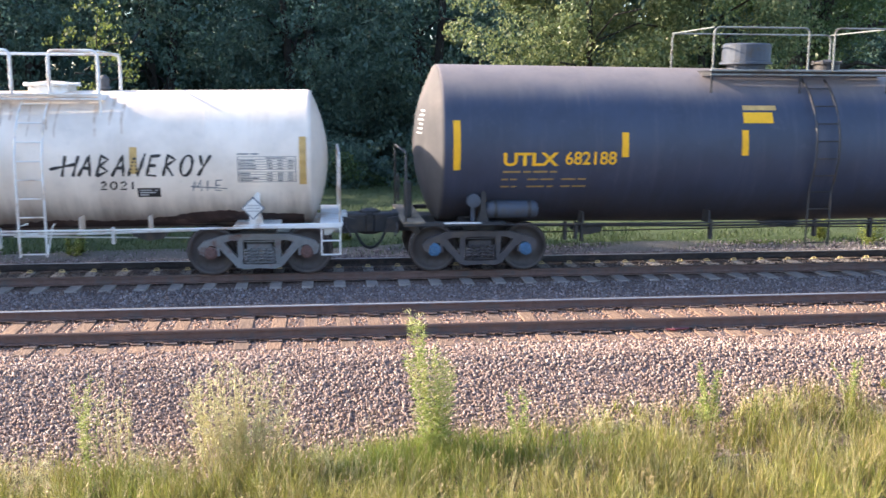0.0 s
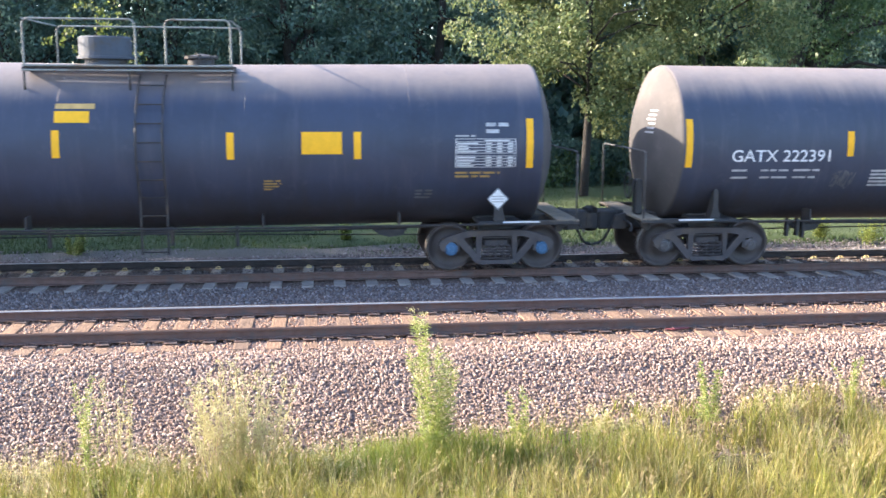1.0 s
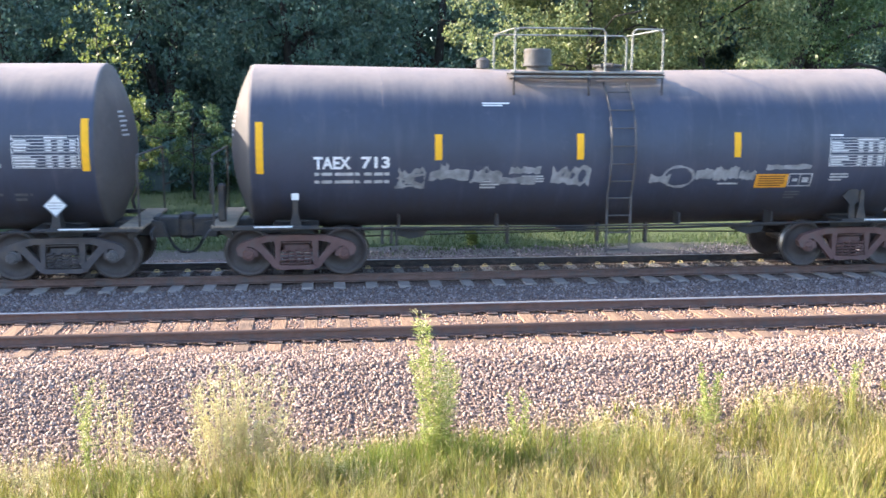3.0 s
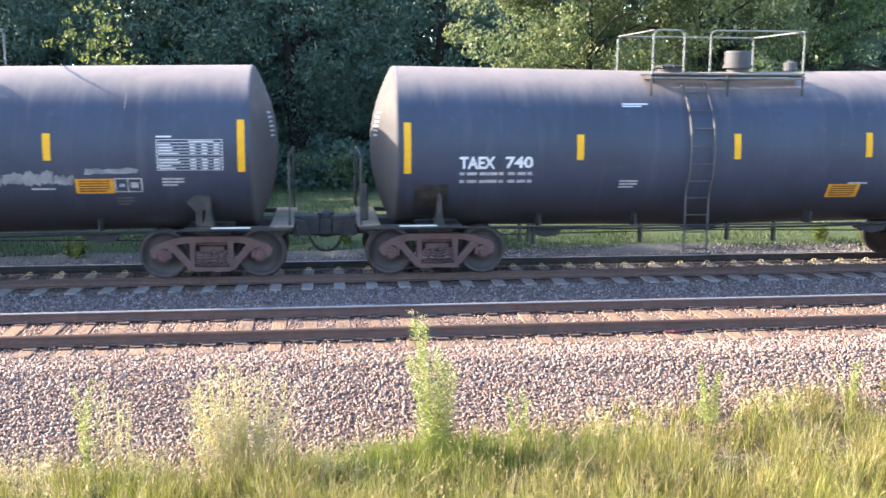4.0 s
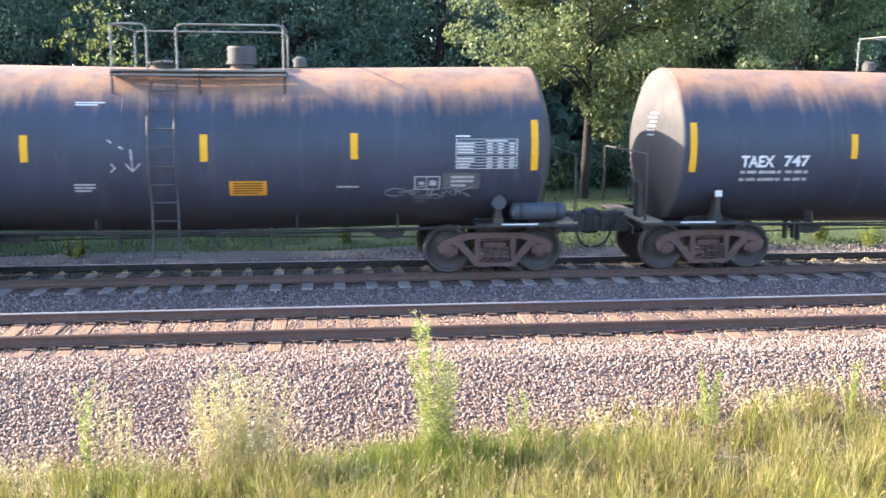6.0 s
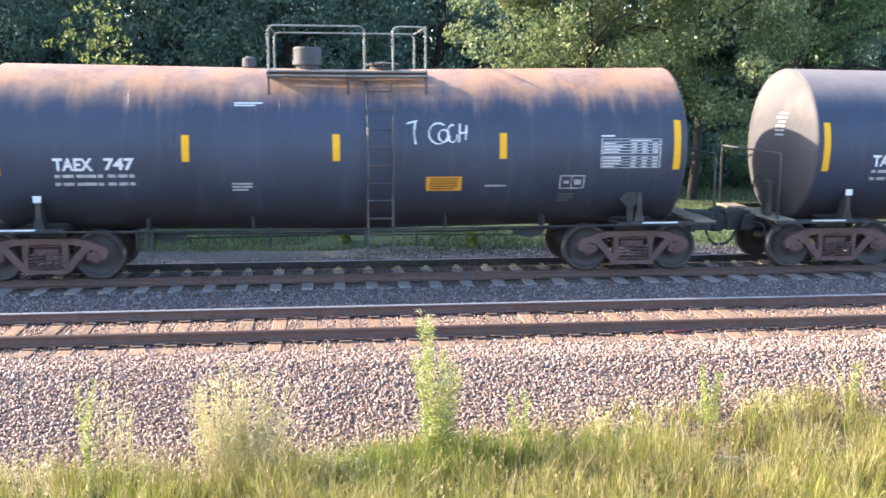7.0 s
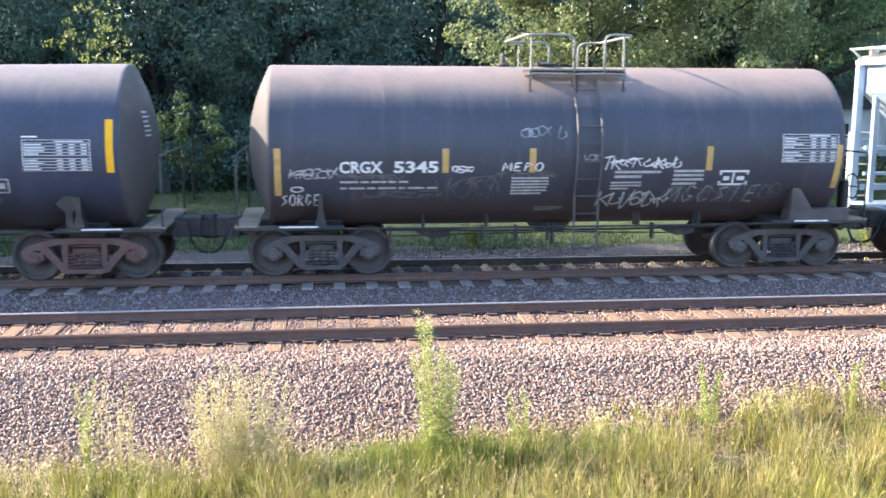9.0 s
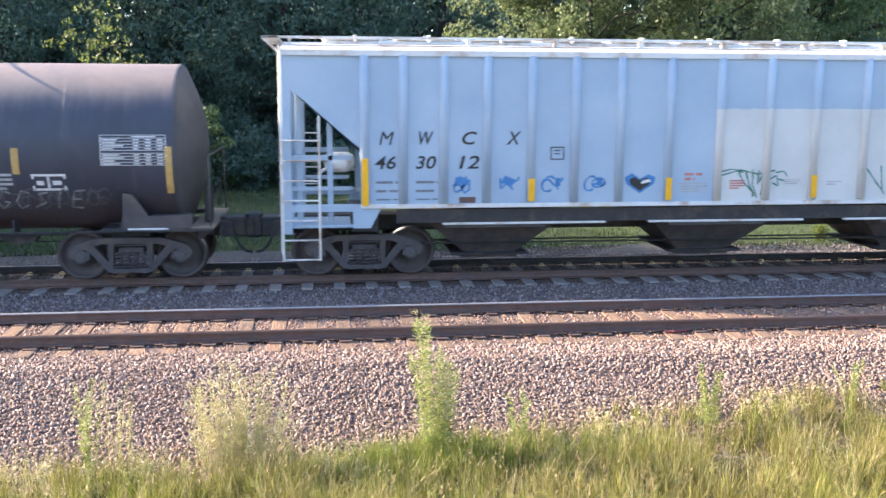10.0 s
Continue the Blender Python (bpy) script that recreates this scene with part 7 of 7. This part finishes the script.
def fence():
    """Faded board fence at the far side of the lawn."""
    f = thing("board_fence", "faded grey-green board fence at the wood's edge", "fence")
    bm = new_box(-0.068, 0.068, -0.012, 0.012, 0.05, 1.25)
    me = bpy.data.meshes.new("fence_board")
    bm.to_mesh(me), bm.free()
    me.materials.append(fence_wood)
    rng = random.Random(9)
    z = float(ground_z(23.0))
    for k in range(50):
        b = new("fence_board", me)
        b.parent = f
        b.matrix_basis = pose(-13 + 0.145 * k, 23.0, z + rng.uniform(-0.015, 0.015))
    for k in range(4):
        x = -13 + 2.4 * k
        part("fence_post", new_box(x - 0.05, x + 0.05, 23.02, 23.12, z - 0.1, z + 1.35, 0.008), fence_wood, f)
    for zz in (0.3, 1.0):
        part("fence_rail", new_box(-13, -5.8, 23.02, 23.06, z + zz, z + zz + 0.09), fence_wood, f)


def house():
    """White-sided house seen between the cars, with a railed deck before it."""
    x0, x1, y0, y1 = 23.5, 33.0, 31.0, 39.0
    z = float(ground_z(31))
    h = thing("house", "white-sided house with grey roof behind the trees", "house")
    wall = part("wall", new_box(x0, x1, y0, y1, z - 0.1, z + 3.0), siding, h)
    for k in range(19):
        part("siding_board", prism_x(x0 - 0.01, x1 + 0.01, y0, z + 0.05 + k * 0.155), siding, wall)
    bm = bmesh.new()
    ym = (y0 + y1) / 2
    v = [bm.verts.new(p) for p in ((x0 - 0.4, y0 - 0.5, z + 2.9), (x0 - 0.4, y1 + 0.5, z + 2.9), (x0 - 0.4, ym, z + 5.2), (x1 + 0.4, y0 - 0.5, z + 2.9), (x1 + 0.4, y1 + 0.5, z + 2.9), (x1 + 0.4, ym, z + 5.2))]
    for q in ((0, 2, 1), (3, 4, 5), (0, 3, 5, 2), (1, 2, 5, 4), (0, 1, 4, 3)):
        bm.faces.new([v[i] for i in q])
    part("roof", bm, shingle, h)
    for wx in (24.6, 27.6, 30.6):
        w = part("window", new_box(wx, wx + 1.1, y0 - 0.05, y0 + 0.02, z + 1.0, z + 2.3, 0.01), siding, h)
        for k in (0, 1):
            part("pane", new_box(wx + 0.08, wx + 1.02, y0 - 0.062, y0 - 0.052, z + 1.07 + 0.6 * k, z + 1.6 + 0.6 * k), window_glass, w)
    d = thing("deck", "grey wooden deck with white railing before the house", "deck")
    part("deck_floor", new_box(21.5, 29.0, 28.0, 30.9, z + 0.55, z + 0.65), fence_wood, d)
    for k in range(6):
        part("deck_post", new_box(21.5 + 1.48 * k, 21.6 + 1.48 * k, 28.0, 28.1, z - 0.1, z + 1.6), fence_wood, d)
    for zz in (0.8, 1.55):
        part("deck_rail", new_box(21.5, 29.0, 28.02, 28.08, z + zz, z + zz + 0.08), siding, d)
    for k in range(36):
        x = 21.7 + 0.2 * k
        part("baluster", new_box(x - 0.03, x + 0.03, 28.03, 28.07, z + 0.85, z + 1.56), siding, d)


def prism_x(x0, x1, y, z):
    """One lapped board along x."""
    bm = bmesh.new()
    v = [bm.verts.new(p) for p in ((x0, y, z), (x0, y - 0.03, z), (x0, y - 0.006, z + 0.15), (x1, y, z), (x1, y - 0.03, z), (x1, y - 0.006, z + 0.15))]
    for q in ((0, 1, 2), (3, 5, 4), (0, 3, 4, 1), (1, 4, 5, 2), (0, 2, 5, 3)):
        bm.faces.new([v[i] for i in q])
    return bm


meadow()
lawn()
fence()
house()
plume("horseweed", "tall pale green weed with feathery tops", 1.22, -3.1, [(0.0, -0.19, 1.93), (0.02, -0.06, 1.82), (0.08, 0.06, 1.6), (0.14, 0.2, 1.4), (0.18, 0.3, 1.2), (-0.06, -0.26, 1.5), (0.1, 0.12, 1.1)], (230, 0.16, 0.0105), (46, 0.24, 9, 0.035), weed_mat, straw_mat, 31, 1.0)
plume("feathery_weed", "straw-yellow feathery seed heads above dry grass", -0.98, -3.3, fan(32, 70, 0.52, 0.75, 1.58, 0.5), (18, 0.10, 0.006), (19, 0.20, 9, 0.026), straw_mat, straw_mat, 32, 0.4)
plume("goldenrod", "yellow-green leafy weed among feathery seed heads", -0.95, -3.36, fan(39, 7, 0.34, 0.5, 0.9), (60, 0.11, 0.009), (14, 0.12, 8, 0.022), weed_mat, straw_mat, 39, 0.3)
plume("feathery_weed", "slender straw-yellow weed on the bank", -2.70, -3.3, fan(33, 7, 0.13, 0.95, 1.42), (60, 0.11, 0.01), (16, 0.12, 8, 0.024), weed_mat, straw_mat, 33, 0.5)
plume("feathery_weed", "slender pale weed stalk on the bank", -2.38, -3.25, fan(34, 12, 0.22, 0.85, 1.45), (20, 0.09, 0.007), (13, 0.12, 8, 0.022), straw_mat, straw_mat, 34, 0.5)
plume("feathery_weed", "low straw-coloured feathery weed in dry grass", -3.4, -3.4, fan(40, 12, 0.35, 0.35, 0.7), (20, 0.09, 0.007), (12, 0.12, 8, 0.022), straw_mat, straw_mat, 40, 0.3)
for k, (px, py, ph) in enumerate(((-1.9, -3.5, 0.7), (0.05, -3.45, 0.62), (-4.3, -3.6, 0.75), (3.6, -2.75, 0.7), (6.0, -2.5, 0.66), (8.0, -2.5, 0.7))):
    plume("feathery_weed", "low straw-coloured feathery weed in dry grass", px, py, fan(60 + k, 13, 0.42, 0.35, ph), (20, 0.09, 0.007), (11, 0.12, 8, 0.022), straw_mat, straw_mat, 60 + k, 0.3)
plume("leafy_weed", "small leafy green weed at the grass edge", 2.35, -2.95, fan(35, 4, 0.12, 0.6, 0.95), (150, 0.11, 0.01), (14, 0.1, 7, 0.022), weed_mat, weed_mat, 35, 0.4)
plume("leafy_weed", "leafy green weed above the grass", 4.9, -2.55, fan(36, 7, 0.2, 0.55, 0.95), (150, 0.11, 0.01), (14, 0.1, 7, 0.022), weed_mat, weed_mat, 36, 0.4)
plume("leafy_weed", "leafy green weed above the grass", 7.0, -2.25, fan(37, 4, 0.12, 0.5, 0.85), (150, 0.10, 0.01), (14, 0.1, 7, 0.022), weed_mat, weed_mat, 37, 0.4)
for wx, wy, wh, ws in ((13.9, 8.95, 0.75, 51), (13.1, 10.0, 0.6, 52), (0.5, 10.6, 0.55, 53), (3.8, 10.0, 0.5, 54), (-5.9, 9.3, 0.6, 55)):
    weed("leafy_weed", "low leafy green weed in grass behind the rails", wx, wy, 7, wh, 0.16, (120, 0.17, 0.03, 0.1), weed_mat, ws)
strip = thing("plastic_strip", "crumpled red plastic strip lying beside the rail", "litter")
part("strip_sheet", tube(bmesh.new(), [(5.16, -0.16, -0.14), (5.28, -0.2, -0.135), (5.40, -0.15, -0.138), (5.55, -0.12, -0.14)], [0.012, 0.022, 0.02, 0.01], 5), mark_red_cloth, strip)
woods()


def run(t):
    """How far the train has come at t seconds; it lurches ahead by 0.42 m within a tenth of a second at 8.4 s."""
    return SPEED * t + 0.42 * min(max((t - 8.4) / 0.1, 0.0), 1.0)


def motions():
    """The train runs to the left at a steady speed, its wheels rolling without slip."""
    ticks = [k / FPS for k in range(10 * FPS + 1)]
    times = [t for k, t in enumerate(ticks) if k % 15 == 0 or 8.2 < t < 8.7]
    for car, x in CARS:
        walk(car, [(t, pose(x - run(t), TRACK, 0)) for t in times])
    # the wind leans the tall weeds to and fro
    gusts = [(0.0, -1.1), (0.5, -1.1), (1.0, -0.3), (2.0, 0.6), (2.5, 0.6), (3.3, -0.1), (4.0, -0.5), (5.0, 0.3), (5.5, -0.5), (6.2, 0.3), (7.0, 1.0), (7.5, 1.5), (8.0, 0.2), (8.5, -0.5), (9.0, 0.7), (10.0, 0.2)]
    for plant, at, sway in SWAYING:
        walk(plant, [(t, at @ pose(0, 0, 0, 0, g * 1.8 * sway, 0)) for t, g in gusts])
    for ax, x in ROLLING:
        walk(ax, [(t, pose(x, 0, WHEEL_R, 0, -math.degrees(run(t) / WHEEL_R), 0)) for t in ticks])


motions()
